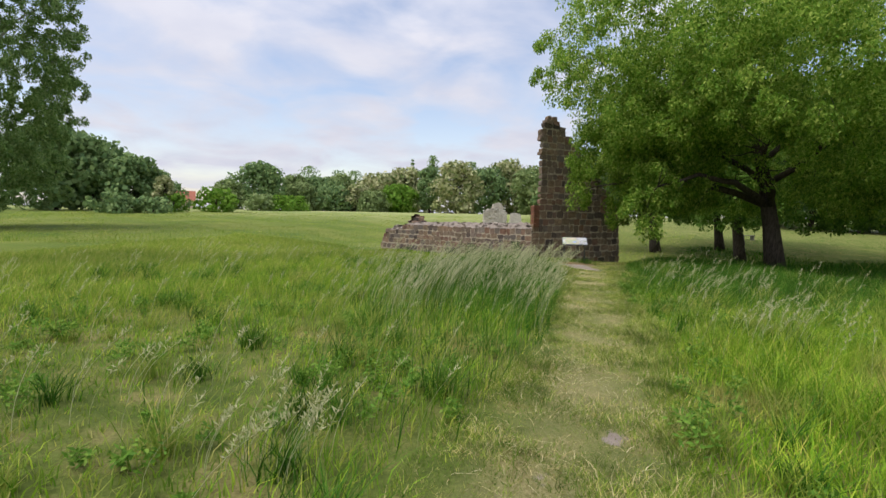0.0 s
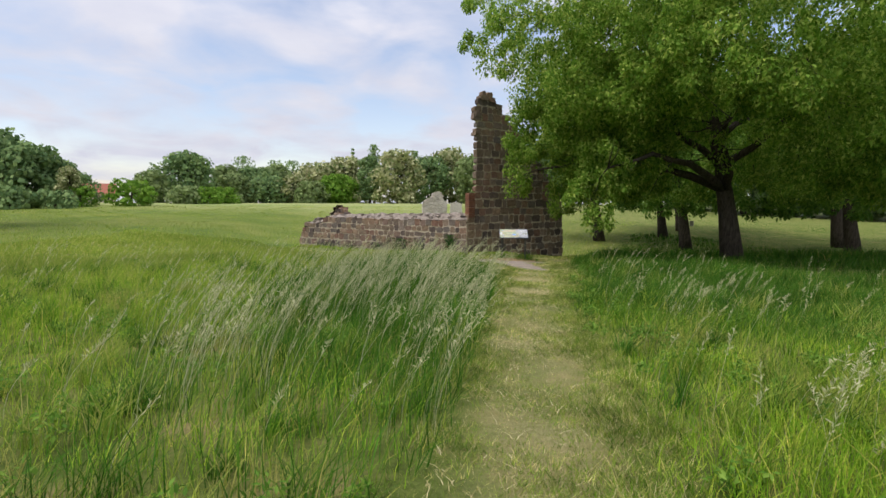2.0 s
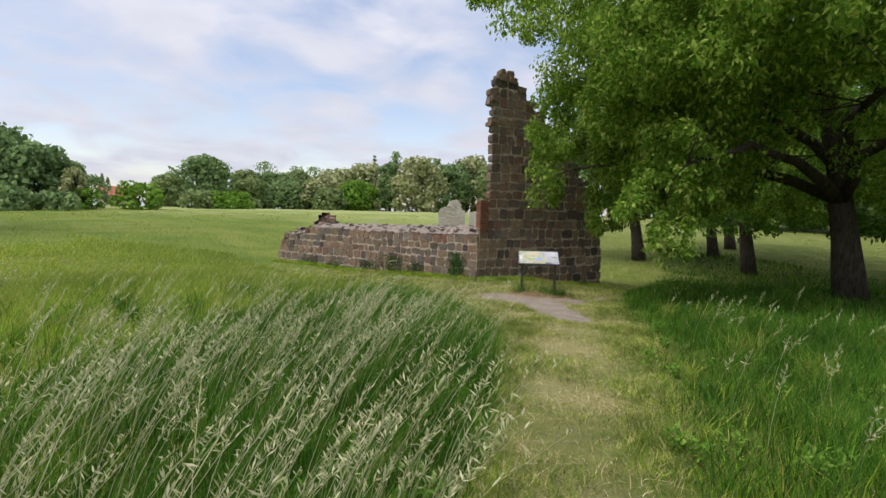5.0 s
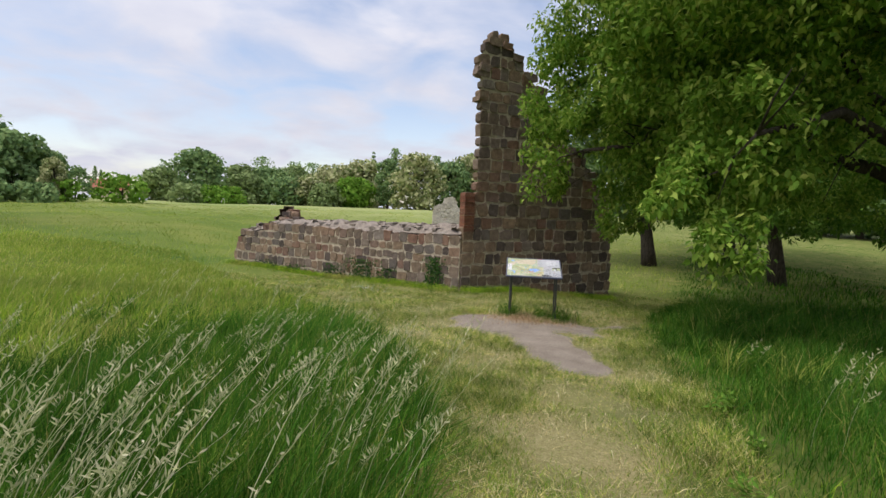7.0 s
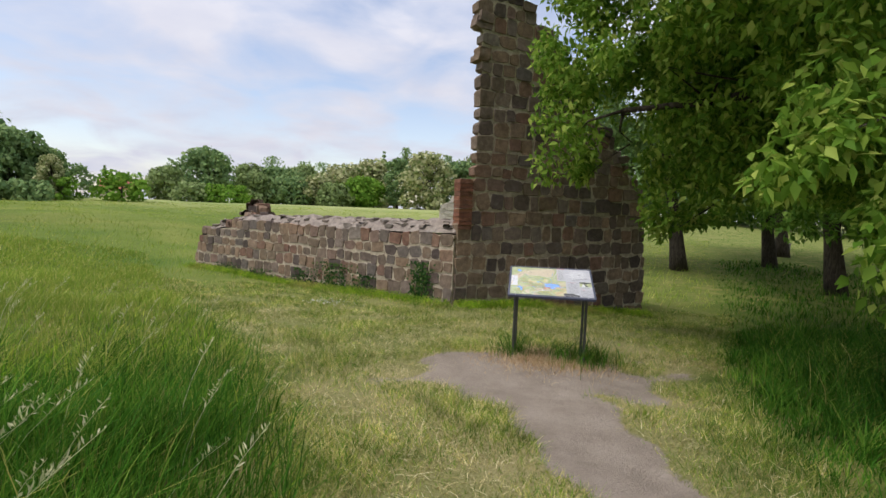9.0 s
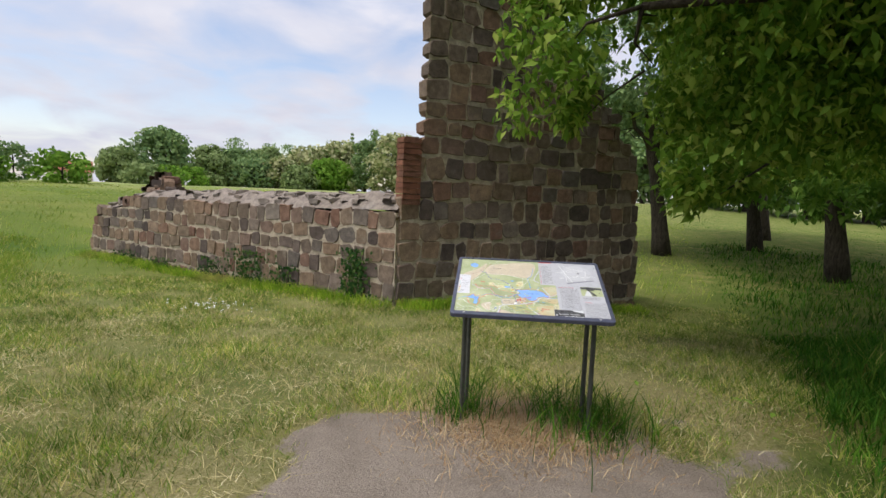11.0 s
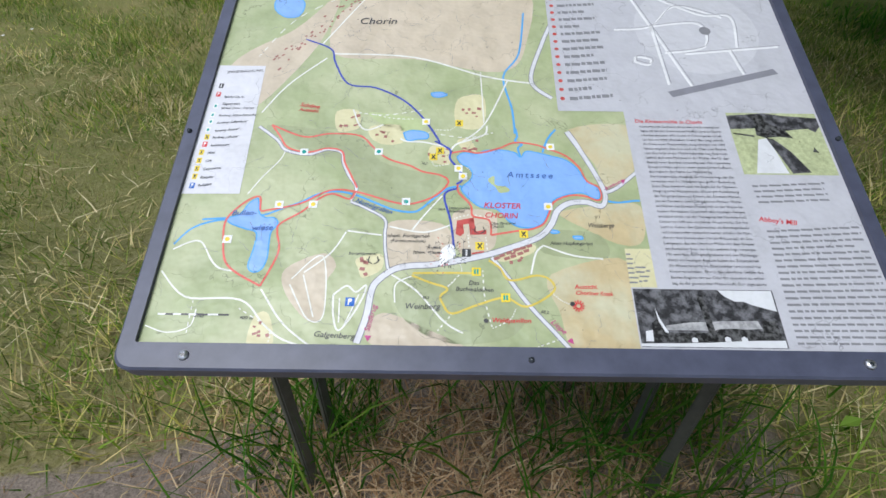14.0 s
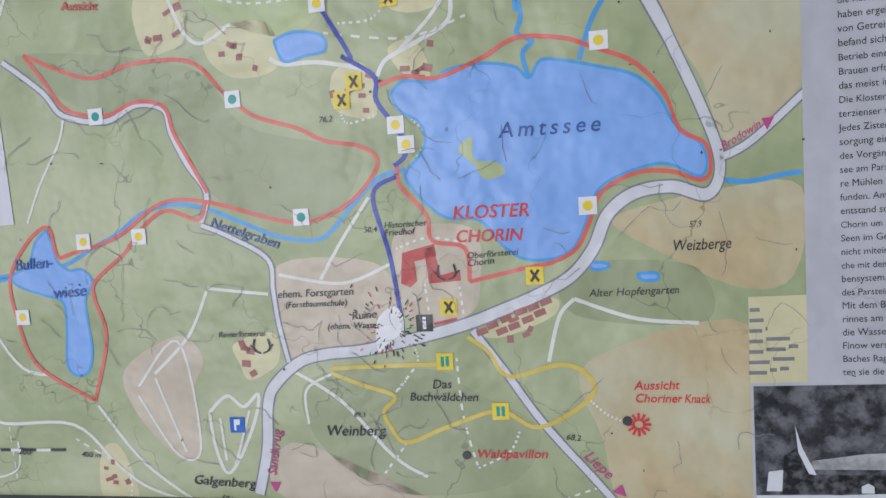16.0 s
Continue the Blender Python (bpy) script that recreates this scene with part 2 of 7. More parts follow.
M_RENDER = plain("house_render", (0.55, 0.45, 0.33), 0.9, 0, 0.1, 1)
M_PANE = plain("dark_pane", (0.03, 0.035, 0.04), 0.15, 0, 0.1, 5, 0)
M_DRY = leaf_material("dead_grass", [(0.0, (0.30, 0.18, 0.09)), (0.5, (0.46, 0.31, 0.17)), (1.0, (0.62, 0.50, 0.31))], 0.2, 0.7)
M_STRAW = leaf_material("cut_straw", [(0.0, (0.34, 0.27, 0.11)), (0.5, (0.52, 0.44, 0.21)), (1.0, (0.68, 0.61, 0.38))], 0.2, 0.7)
M_PETAL = plain("white_petal", (0.75, 0.75, 0.72), 0.7, 0, 0.05, 30, 0)
M_WOOD = plain("grey_wood", (0.21, 0.19, 0.165), 0.85, 0, 0.3, 20)


# ---- lie of the land ----
HEIGHT_Y = [-400, -40, -4, 4, 10, 14, 17, 20, 22, 28, 60, 89, 130, 3000]
HEIGHT_Z = [1.35, 1.35, 1.36, 1.38, 1.24, 1.13, 1.06, 0.86, 0.74, 0.64, 1.35, 2.6, 2.95, 3.0]
TRACK_Y = [-60, -3.6, -0.2, 3.1, 8.4, 11.3, 13.5, 15.5, 17.5]
TRACK_X = [-14, 0.45, 1.78, 2.65, 3.85, 4.75, 5.35, 5.2, 5.0]
PANEL_YAW, PANEL_TILT, PANEL_SIZE = -9.93, 20.46, 0.926
PANEL_ORIGIN = Vector((5.3855, 16.2324, 1.8182))
JOINT = Vector((4.545, 21.37, 0.0))
TOWER_END = Vector((9.43, 23.77, 0.0))
WALL_END = Vector((-3.45, 27.6, 0.0))


def smooth(a, b, v):
    t = np.clip((np.asarray(v, float) - a) / (b - a), 0, 1)
    return t * t * (3 - 2 * t)


def land(x, y):
    x, y = np.asarray(x, float), np.asarray(y, float)
    z = sum(np.interp(y + d, HEIGHT_Y, HEIGHT_Z) for d in (-1.2, -0.6, 0, 0.6, 1.2)) / 5
    z = z - 0.40 * smooth(5.0, 10.0, x) * smooth(17.5, 22.5, y) * (1 - smooth(60, 90, y))
    even = np.interp(y, [-400, 4, 89, 130, 3000], [1.35, 1.38, 2.6, 2.95, 3.0])
    z = z + 0.6 * (even - z) * smooth(4.5, 13.0, -x)
    z = z + 0.03 * np.sin(x * 0.9 + 1.3) * np.sin(y * 0.7) + 0.018 * np.sin(x * 2.3 + y * 1.7)
    return z


def track_offset(x, y):
    """Metres to the right of the trodden track's middle."""
    return np.asarray(x, float) - np.interp(y, TRACK_Y, TRACK_X)


def sand_amount(x, y):
    """1 on the bare sandy patch before the board, 0 away from it."""
    x, y = np.asarray(x, float), np.asarray(y, float)
    d1 = np.hypot((x - 5.2) / 1.45, (y - 15.9 - 0.12 * (x - 5.2)) / 0.95)
    d2 = np.hypot((x - 5.25 - 0.02 * (14.7 - y)) / 0.50, (y - 14.6) / 1.8)
    wob = 0.16 * np.sin(5.1 * x + 2.0 * y) + 0.10 * np.sin(9.0 * y - 4.0 * x)
    d = np.minimum(d1, d2)
    for sx, sy, r in ((1.9, 0.0, 0.20), (1.32, -0.6, 0.20), (1.42, 0.8, 0.16)):
        d = np.minimum(d, 0.90 + 0.4 * np.hypot((x - sx) / r, (y - sy) / (1.5 * r)))
    return np.clip(1 - smooth(0.75, 1.08, d + wob), 0, 1)


def mown_left(y):
    """x of the edge between the tall meadow and the short grass."""
    return np.interp(y, [-60, -3, 3, 8.4, 11.2, 13.4, 14.2, 16.2, 19.5, 27, 40, 60], [-14.6, -0.15, 2.05, 3.3, 3.75, 3.5, 3.2, 2.3, 0.2, -4.3, -12, -20])


def mown_right(y):
    return np.interp(y, [-60, -3, 3, 8.4, 12.3, 14.5, 16.5, 20.5, 24, 60], [-13.2, 1.2, 3.3, 4.45, 6.1, 6.4, 7.3, 9.7, 11.5, 30])


def ground_material():
    m, nt = mat("meadow_ground")
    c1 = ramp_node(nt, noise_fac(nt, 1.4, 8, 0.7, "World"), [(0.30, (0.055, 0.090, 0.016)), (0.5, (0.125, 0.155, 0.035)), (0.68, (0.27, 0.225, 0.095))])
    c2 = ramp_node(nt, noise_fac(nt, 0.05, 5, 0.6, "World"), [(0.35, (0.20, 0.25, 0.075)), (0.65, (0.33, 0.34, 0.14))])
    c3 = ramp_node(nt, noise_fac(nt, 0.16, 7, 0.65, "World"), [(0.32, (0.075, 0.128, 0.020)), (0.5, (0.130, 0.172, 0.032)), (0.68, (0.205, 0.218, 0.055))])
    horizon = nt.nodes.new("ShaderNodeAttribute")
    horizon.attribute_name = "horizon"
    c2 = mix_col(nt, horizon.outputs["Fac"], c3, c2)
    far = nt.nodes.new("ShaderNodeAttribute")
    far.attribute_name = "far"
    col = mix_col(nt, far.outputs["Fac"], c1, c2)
    fine = noise_fac(nt, 45.0, 6, 0.75, "World")
    col = mix_col(nt, 1.0, col, ramp_node(nt, fine, [(0.3, (0.6, 0.6, 0.6)), (0.7, (1.3, 1.3, 1.25))]), "MULTIPLY")
    straw = nt.nodes.new("ShaderNodeAttribute")
    straw.attribute_name = "straw"
    thatch = ramp_node(nt, noise_fac(nt, 30.0, 6, 0.75, "World", 1.5), [(0.3, (0.15, 0.135, 0.05)), (0.5, (0.31, 0.265, 0.125)), (0.7, (0.50, 0.42, 0.25))])
    col = mix_col(nt, straw.outputs["Fac"], col, thatch)
    sand = nt.nodes.new("ShaderNodeAttribute")
    sand.attribute_name = "sand"
    s1 = ramp_node(nt, noise_fac(nt, 3.0, 7, 0.65, "World"), [(0.3, (0.25, 0.205, 0.165)), (0.7, (0.37, 0.31, 0.255))])
    s2 = ramp_node(nt, noise_fac(nt, 130.0, 4, 0.8, "World"), [(0.35, (0.6, 0.6, 0.6)), (0.7, (1.25, 1.25, 1.25))])
    s1 = mix_col(nt, 1.0, s1, s2, "MULTIPLY")
    ragged = nt.nodes.new("ShaderNodeMath")
    ragged.operation = "MULTIPLY_ADD"
    nt.links.new(noise_fac(nt, 7.0, 7, 0.75, "World", 0.6), ragged.inputs[0])
    ragged.inputs[1].default_value = 1.5
    nt.links.new(sand.outputs["Fac"], ragged.inputs[2])
    bare = nt.nodes.new("ShaderNodeMath")
    bare.operation = "SUBTRACT"
    nt.links.new(ragged.outputs[0], bare.inputs[0])
    bare.inputs[1].default_value = 0.75
    col = mix_col(nt, ramp_node(nt, bare.outputs[0], [(0.30, (0, 0, 0)), (0.55, (1, 1, 1))]), col, s1)
    finish(nt, col, 0.95, fine, 0.8, 0.03, spec=0.1)
    return m


def build_ground():
    def axis(lo, hi, step, reach):
        core = np.arange(lo, hi + 0.001, step)
        out, d, p = [], step, hi
        while p < reach:
            d *= 1.22
            p += d
            out.append(p)
        neg, d, p = [], step, lo
        while p > -reach:
            d *= 1.22
            p -= d
            neg.append(p)
        return np.array(neg[::-1] + list(core) + out)

    xs, ys = axis(-6, 12, 0.12, 2500), axis(-6, 26, 0.12, 2500)
    X, Y = np.meshgrid(xs, ys)
    Z = land(X, Y)
    n, k = len(ys), len(xs)
    idx = np.arange(n * k).reshape(n, k)
    quads = np.stack([idx[:-1, :-1], idx[:-1, 1:], idx[1:, 1:], idx[1:, :-1]], -1).reshape(-1, 4)
    me = bpy.data.meshes.new("ground")
    me.from_pydata(np.stack([X, Y, Z], -1).reshape(-1, 3).tolist(), [], quads.tolist())
    sand = sand_amount(X, Y)
    off = np.abs(track_offset(X, Y))
    inside = smooth(0, 0.5, X - mown_left(Y)) * (1 - smooth(-0.5, 0, X - mown_right(Y))) * (1 - smooth(22, 26, Y))
    straw = np.maximum(inside * np.where(Y < 22, (0.58 + 0.34 * smooth(8, 13, Y)) * (1 - 0.55 * smooth(15.5, 18.5, Y - 0.5 * (X - 5))), 0.15), 0.45 * (1 - smooth(0.2, 0.7, off)) * (Y < 15)) * (0.75 + 0.25 * np.sin(X * 3.1 + Y * 2.2))
    # paler with distance; held darker on the right as painted shade under the trees
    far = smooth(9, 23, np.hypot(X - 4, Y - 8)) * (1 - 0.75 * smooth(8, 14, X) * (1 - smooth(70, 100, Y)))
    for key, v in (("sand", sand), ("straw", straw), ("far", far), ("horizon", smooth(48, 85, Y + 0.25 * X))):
        a = me.attributes.new(key, "FLOAT", "POINT")
        a.data.foreach_set("value", np.clip(v, 0, 1).astype(np.float32).ravel())
    me.polygons.foreach_set("use_smooth", [True] * len(me.polygons))
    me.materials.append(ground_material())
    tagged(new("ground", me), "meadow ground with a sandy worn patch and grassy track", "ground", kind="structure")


build_ground()


# ---- small mesh helpers ----
def part(name, bm, material, parent=None, label="", smooth_faces=False):
    me = bpy.data.meshes.new(name)
    bm.to_mesh(me)
    bm.free()
    if smooth_faces:
        me.polygons.foreach_set("use_smooth", [True] * len(me.polygons))
    me.materials.append(material)
    ob = new(name, me)
    if parent is not None:
        ob.parent = parent
    if label:
        ob["label"] = label
    return ob


def raw_mesh(name, verts, faces, material, smooth_faces=False):
    me = bpy.data.meshes.new(name)
    verts = np.asarray(verts, np.float32)
    faces = np.asarray(faces, np.int32)
    n, k = faces.shape
    me.vertices.add(len(verts))
    me.vertices.foreach_set("co", verts.ravel())
    me.loops.add(n * k)
    me.loops.foreach_set("vertex_index", faces.ravel())
    me.polygons.add(n)
    me.polygons.foreach_set("loop_start", np.arange(0, n * k, k, dtype=np.int32))
    if smooth_faces:
        me.polygons.foreach_set("use_smooth", [True] * n)
    me.update(calc_edges=True)
    me.materials.append(material)
    return me


def box(bm, x0, x1, y0, y1, z0, z1):
    v = [bm.verts.new(p) for p in ((x0, y0, z0), (x1, y0, z0), (x1, y1, z0), (x0, y1, z0), (x0, y0, z1), (x1, y0, z1), (x1, y1, z1), (x0, y1, z1))]
    for f in ((0, 3, 2, 1), (4, 5, 6, 7), (0, 1, 5, 4), (1, 2, 6, 5), (2, 3, 7, 6), (3, 0, 4, 7)):
        bm.faces.new([v[i] for i in f])
    return v


def tube(bm, points, radii, sides=8):
    """A tapered tube along points."""
    rings = []
    for i, p in enumerate(points):
        a = points[max(0, i - 1)]
        b = points[min(len(points) - 1, i + 1)]
        d = (Vector(b) - Vector(a)).normalized()
        q = d.to_track_quat("Z", "Y")
        rings.append([bm.verts.new(Vector(p) + q @ Vector((radii[i] * math.cos(2 * math.pi * k / sides), radii[i] * math.sin(2 * math.pi * k / sides), 0))) for k in range(sides)])
    for r0, r1 in zip(rings, rings[1:]):
        for k in range(sides):
            bm.faces.new((r0[k], r0[(k + 1) % sides], r1[(k + 1) % sides], r1[k]))
    bm.faces.new(rings[-1])
    bm.faces.new(rings[0][::-1])


# ---- the ruin ----
def stone_mesh(seed, material):
    """A roughly squared field stone of unit size with a flattish face towards -y."""
    rnd = random.Random(seed)
    cut = rnd.uniform(0.28, 0.44)
    ring = [(-0.5, -cut), (-cut, -0.5), (cut, -0.5), (0.5, -cut), (0.5, cut), (cut, 0.5), (-cut, 0.5), (-0.5, cut)]
    ring = [(x + rnd.uniform(-0.075, 0.06), z + rnd.uniform(-0.08, 0.065)) for x, z in ring]
    bm = bmesh.new()
    loops = []
    for y, k in ((0.5, 0.92), (-0.38, 1.0), (-0.462, 0.985), (-0.5, 0.935)):
        loops.append([bm.verts.new((x * k, y + rnd.uniform(-0.03, 0.03), z * k)) for x, z in ring])
    for a, b in zip(loops, loops[1:]):
        for k in range(8):
            bm.faces.new((a[k], a[(k + 1) % 8], b[(k + 1) % 8], b[k]))
    bm.faces.new(loops[-1])
    bmesh.ops.recalc_face_normals(bm, faces=bm.faces[:])
    me = bpy.data.meshes.new("stone")
    bm.to_mesh(me)
    bm.free()
    me.materials.append(material)
    return me


STONES = [stone_mesh(100 + i, M_STONE) for i in range(12)]
RUBBLE = [stone_mesh(300 + i, M_STONE_TOP) for i in range(8)]
PALE = [stone_mesh(350 + i, M_STONE_PALE) for i in range(6)]


def brick_mesh(seed):
    """A plain squared brick with slightly worn corners."""
    rnd = random.Random(seed)
    bm = bmesh.new()
    bmesh.ops.create_cube(bm, size=1.0)
    for v in bm.verts:
        v.co += Vector([rnd.uniform(-0.03, 0.03) for _ in range(3)])
    me = bpy.data.meshes.new("brick")
    bm.to_mesh(me)
    bm.free()
    me.materials.append(M_BRICK)
    return me


BRICKS = [brick_mesh(400 + i) for i in range(4)]


def joined(meshes_and_poses, name, material):
    vs, fs, base = [], [], 0
    for me, m in meshes_and_poses:
        for v in me.vertices:
            vs.append(m @ v.co)
        me.calc_loop_triangles()
        for p in me.loop_triangles:
            fs.append([base + i for i in p.vertices])
        base += len(me.vertices)
    return raw_mesh(name, vs, fs, material)


def face_frame(a, b):
    """Pose whose x runs from a to b, y into the wall, z up."""
    d = (b - a).normalized()
    m = Matrix.Identity(4)
    m.col[0] = (*d, 0)
    m.col[1] = (-d.y, d.x, 0, 0)
    m.col[3] = (a.x, a.y, 0, 1)
    return m


def lay_stones(parent, base, length, z_low, z_high, left_edge, right_edge, seed, course=(0.23, 0.32), width=(0.19, 0.34), depth=0.26, limit=300, proud=0.010):
    """Courses of field stones over a face; z_low and z_high and the edges are functions along it."""
    rnd = random.Random(seed)
    made, rest = [], []
    z = min(z_low(0), z_low(length)) - 0.1
    while z < max(z_high(s) for s in np.linspace(0, length, 40)):
        h = rnd.uniform(*course)
        zc = z + h / 2
        s = left_edge(zc) + rnd.uniform(0.0, 0.04)
        end = right_edge(zc)
        while s < end - 0.08:
            w = min(rnd.uniform(*width) * (1.0 if rnd.random() < 0.85 else 1.2), end - s)
            if end - s - w < 0.12:
                w = end - s
            sc = s + w / 2
            if z_low(sc) - h * 0.7 < z and z + h * 0.55 < z_high(sc):
                hh = h * rnd.uniform(0.82, 1.08)
                pose_m = base @ Matrix.Translation((sc, depth / 2 - proud - rnd.uniform(0, 0.018), zc + rnd.uniform(-0.028, 0.028))) @ Matrix.Rotation(radians(rnd.uniform(-6, 6)), 4, "Y") @ Matrix.Diagonal((w - rnd.uniform(0.012, 0.034), depth, hh - 0.018, 1))
                (made if len(made) < limit else rest).append((rnd.choice(STONES), pose_m))
            s += w
        z += h
    for me, m in made:
        ob = new("stone", me)
        ob.parent = parent
        ob.matrix_basis = m
    if rest:
        me = joined(rest, "upper_stonework", M_STONE)
        ob = new("upper_stonework", me)
        ob.parent = parent
        tagged(ob, "rows of field stones high on the wall", kind="stuff")


def extruded_profile(profile, depth, inset=0.0):
    """A wall core from a front outline (s, z), going back by depth, its rear a little rough."""
    bm = bmesh.new()
    front = [bm.verts.new((s, inset, z)) for s, z in profile]
    back = [bm.verts.new((s, depth, z)) for s, z in profile]
    n = len(profile)
    bm.faces.new(front)
    bm.faces.new(back[::-1])
    for i in range(n):
        j = (i + 1) % n
        bm.faces.new((front[j], front[i], back[i], back[j]))
    bmesh.ops.recalc_face_normals(bm, faces=bm.faces[:])
    return bm


def build_tower():
    base = face_frame(JOINT, TOWER_END)
    width = 5.42
    profile = [(0.0, 0.2), (width, -0.2), (width, 1.3), (5.2, 3.4), (4.55, 3.9), (4.1, 4.5), (3.5, 4.9), (3.0, 5.5), (2.55, 6.2), (2.1, 6.5), (1.45, 7.1), (1.25, 7.35), (0.65, 7.35), (0.30, 6.9), (0.28, 6.5), (0.42, 6.35), (0.36, 5.9), (0.42, 5.7), (0.36, 3.35), (0.06, 3.35), (0.05, 2.9), (0.0, 2.3)]
    right = sorted([(z, s) for s, z in profile if s > 1.2])
    left = sorted([(z, s) for s, z in profile if s < 0.9])
    rz, rs = [p[0] for p in right], [p[1] for p in right]
    lz, ls = [p[0] for p in left], [p[1] for p in left]
    top_s = [p[0] for p in profile[2:13]][::-1]
    top_z = [p[1] for p in profile[2:13]][::-1]
    core = [(s + (0.05 if s < 1 else -0.05), z - (0.05 if z > 3.4 else 0)) for s, z in profile]
    me_bm = extruded_profile(core, 1.3, -0.004)
    inward = base.to_3x3().inverted() @ Vector((0.16, 1.0, 0))
    for v in me_bm.verts:
        v.co.x += v.co.y * inward.x / inward.y
    tower = part("ruined_tower", me_bm, M_MORTAR)
    tower.matrix_basis = base
    tagged(tower, "tall ruined tower of brown field stones with stepped top", "ruin")
    lay_stones(tower, Matrix.Identity(4), width, lambda s: 0.78 - 0.42 * s / width, lambda s: float(np.interp(s, [0] + top_s, [2.3 if s < 0.05 else 7.3] + top_z)) + 0.15,
               lambda z: float(np.interp(z, lz, ls)), lambda z: float(np.interp(z, rz, rs)), 7, course=(0.26, 0.37), width=(0.22, 0.45), limit=300)
    # cap stones that jut out
    for s, z, w, h in ((0.42, 5.82, 0.34, 0.15), (0.46, 6.62, 0.42, 0.24), (0.75, 7.32, 0.5, 0.24), (1.15, 7.28, 0.4, 0.22), (1.5, 7.02, 0.4, 0.22), (1.95, 6.6, 0.55, 0.24), (2.35, 6.3, 0.5, 0.2), (2.8, 5.8, 0.45, 0.22), (3.2, 5.2, 0.45, 0.22), (3.8, 4.7, 0.5, 0.22), (4.4, 4.1, 0.45, 0.2)):
        ob = new("cap_stone", STONES[int(s * 10) % 12])
        ob.parent = tower
        ob.matrix_basis = Matrix.Translation((s + 0.06, 0.13, z - 0.02)) @ Matrix.Rotation(radians(9 * math.sin(17 * s)), 4, "Y") @ Matrix.Diagonal((w * 0.8, 0.36, h * 0.85, 1))
    # brick stub beside the doorway jamb
    z = 2.34
    row = 0
    while z < 3.3:
        for k in range(2):
            ob = new("brick", BRICKS[(row + k) % 4])
            ob.parent = tower
            ob.matrix_basis = Matrix.Translation((0.2 + 0.14 * k, 0.08 + 0.25 * k, z + 0.035)) @ Matrix.Diagonal((0.30, 0.24, 0.076, 1))
        z += 0.085
        row += 1
    return tower


def build_wall():
    base = face_frame(WALL_END, JOINT)
    length = (JOINT - WALL_END).length
    top = lambda s: float(np.interp(s, [0, 0.25, 0.5, 2.5, 5, 8, length], [1.0, 1.55, 1.82, 2.08, 2.14, 2.18, 2.24]))
    low = lambda s: 0.66 + 0.12 * s / length
    prof = [(0.05, 0.2), (length - 0.02, 0.2)] + [(s, top(s) - 0.03) for s in np.linspace(length - 0.02, 0.1, 14)]
    wall = part("ruined_wall", extruded_profile(prof, 1.25, -0.004), M_MORTAR)
    wall.matrix_basis = base
    tagged(wall, "long low ruined wall of brown field stones with crumbled top", "ruin")
    lay_stones(wall, Matrix.Identity(4), length, low, lambda s: top(s) + 0.11, lambda z: max(0.0, (z - 1.0) * 0.45), lambda z: length - 0.02, 11, course=(0.24, 0.31), width=(0.21, 0.40), limit=300)
    rnd = random.Random(21)
    # the near end of the wall, seen obliquely
    for i in range(9):
        z = 0.6 + 0.26 * (i % 5)
        ob = new("stone", rnd.choice(STONES))
        ob.parent = wall
        ob.matrix_basis = Matrix.Translation((0.06 + max(0, z - 0.9) * 0.4, 0.45 + 0.4 * (i // 5), z)) @ Matrix.Diagonal((0.24, 0.38, 0.24, 1))
    # rubble crown
    bm = bmesh.new()
    nx, ny = 130, 14
    grid = []
    for i in range(nx):
        s = 0.12 + (length - 0.15) * i / (nx - 1)
        rowv = []
        for j in range(ny):
            y = 0.02 + 1.2 * j / (ny - 1)
            rise = 0.30 * math.sin(math.pi * min(1, max(0, (y - 0.0) / 1.22)) ** 0.8) * (0.45 + 0.55 * smooth(0.3, 2.2, s))
            rough = 0.10 * noise.noise(Vector((s * 2.2, y * 2.2, 3.0))) + 0.05 * noise.noise(Vector((s * 7, y * 7, 9.0)))
            rowv.append(bm.verts.new((s, y, top(s) - 0.02 + rise + rough * min(1, y * 5))))
        grid.append(rowv)
    for i in range(nx - 1):
        for j in range(ny - 1):
            bm.faces.new((grid[i][j], grid[i + 1][j], grid[i + 1][j + 1], grid[i][j + 1]))
    part("rubble_crown", bm, M_STONE_TOP, wall, "pale crumbled mortar and rubble", True)
    for i in range(170):
        s = rnd.uniform(0.3, length - 0.2)
        y = rnd.uniform(0.08, 1.15)
        rise = 0.28 * math.sin(math.pi * (y / 1.22) ** 0.8)
        w = rnd.uniform(0.10, 0.27)
        ob = new("rubble_stone", rnd.choice(RUBBLE))
        ob.parent = wall
        ob.matrix_basis = Matrix.Translation((s, y, top(s) + rise - 0.03)) @ Matrix.Rotation(rnd.uniform(0, 6.3), 4, "Z") @ Matrix.Rotation(rnd.uniform(-0.25, 0.25), 4, "X") @ Matrix.Diagonal((w, w * rnd.uniform(0.5, 1), rnd.uniform(0.05, 0.13), 1))
    # lump of masonry left standing on the wall
    for i in range(44):
        a = rnd.uniform(0, 6.3)
        r = rnd.uniform(0, 0.42)
        h = rnd.uniform(0, 0.62) * (1 - r / 0.62)
        ob = new("lump_stone", rnd.choice(STONES))
        ob.parent = wall
        ob.matrix_basis = Matrix.Translation((2.25 + r * 1.5 * math.cos(a), 0.75 + 0.6 * r * math.sin(a), 2.25 + h)) @ Matrix.Rotation(a, 4, "Z") @ Matrix.Diagonal((rnd.uniform(0.25, 0.42), rnd.uniform(0.2, 0.35), rnd.uniform(0.12, 0.24), 1))
    return wall


tower = build_tower()
low_wall = build_wall()


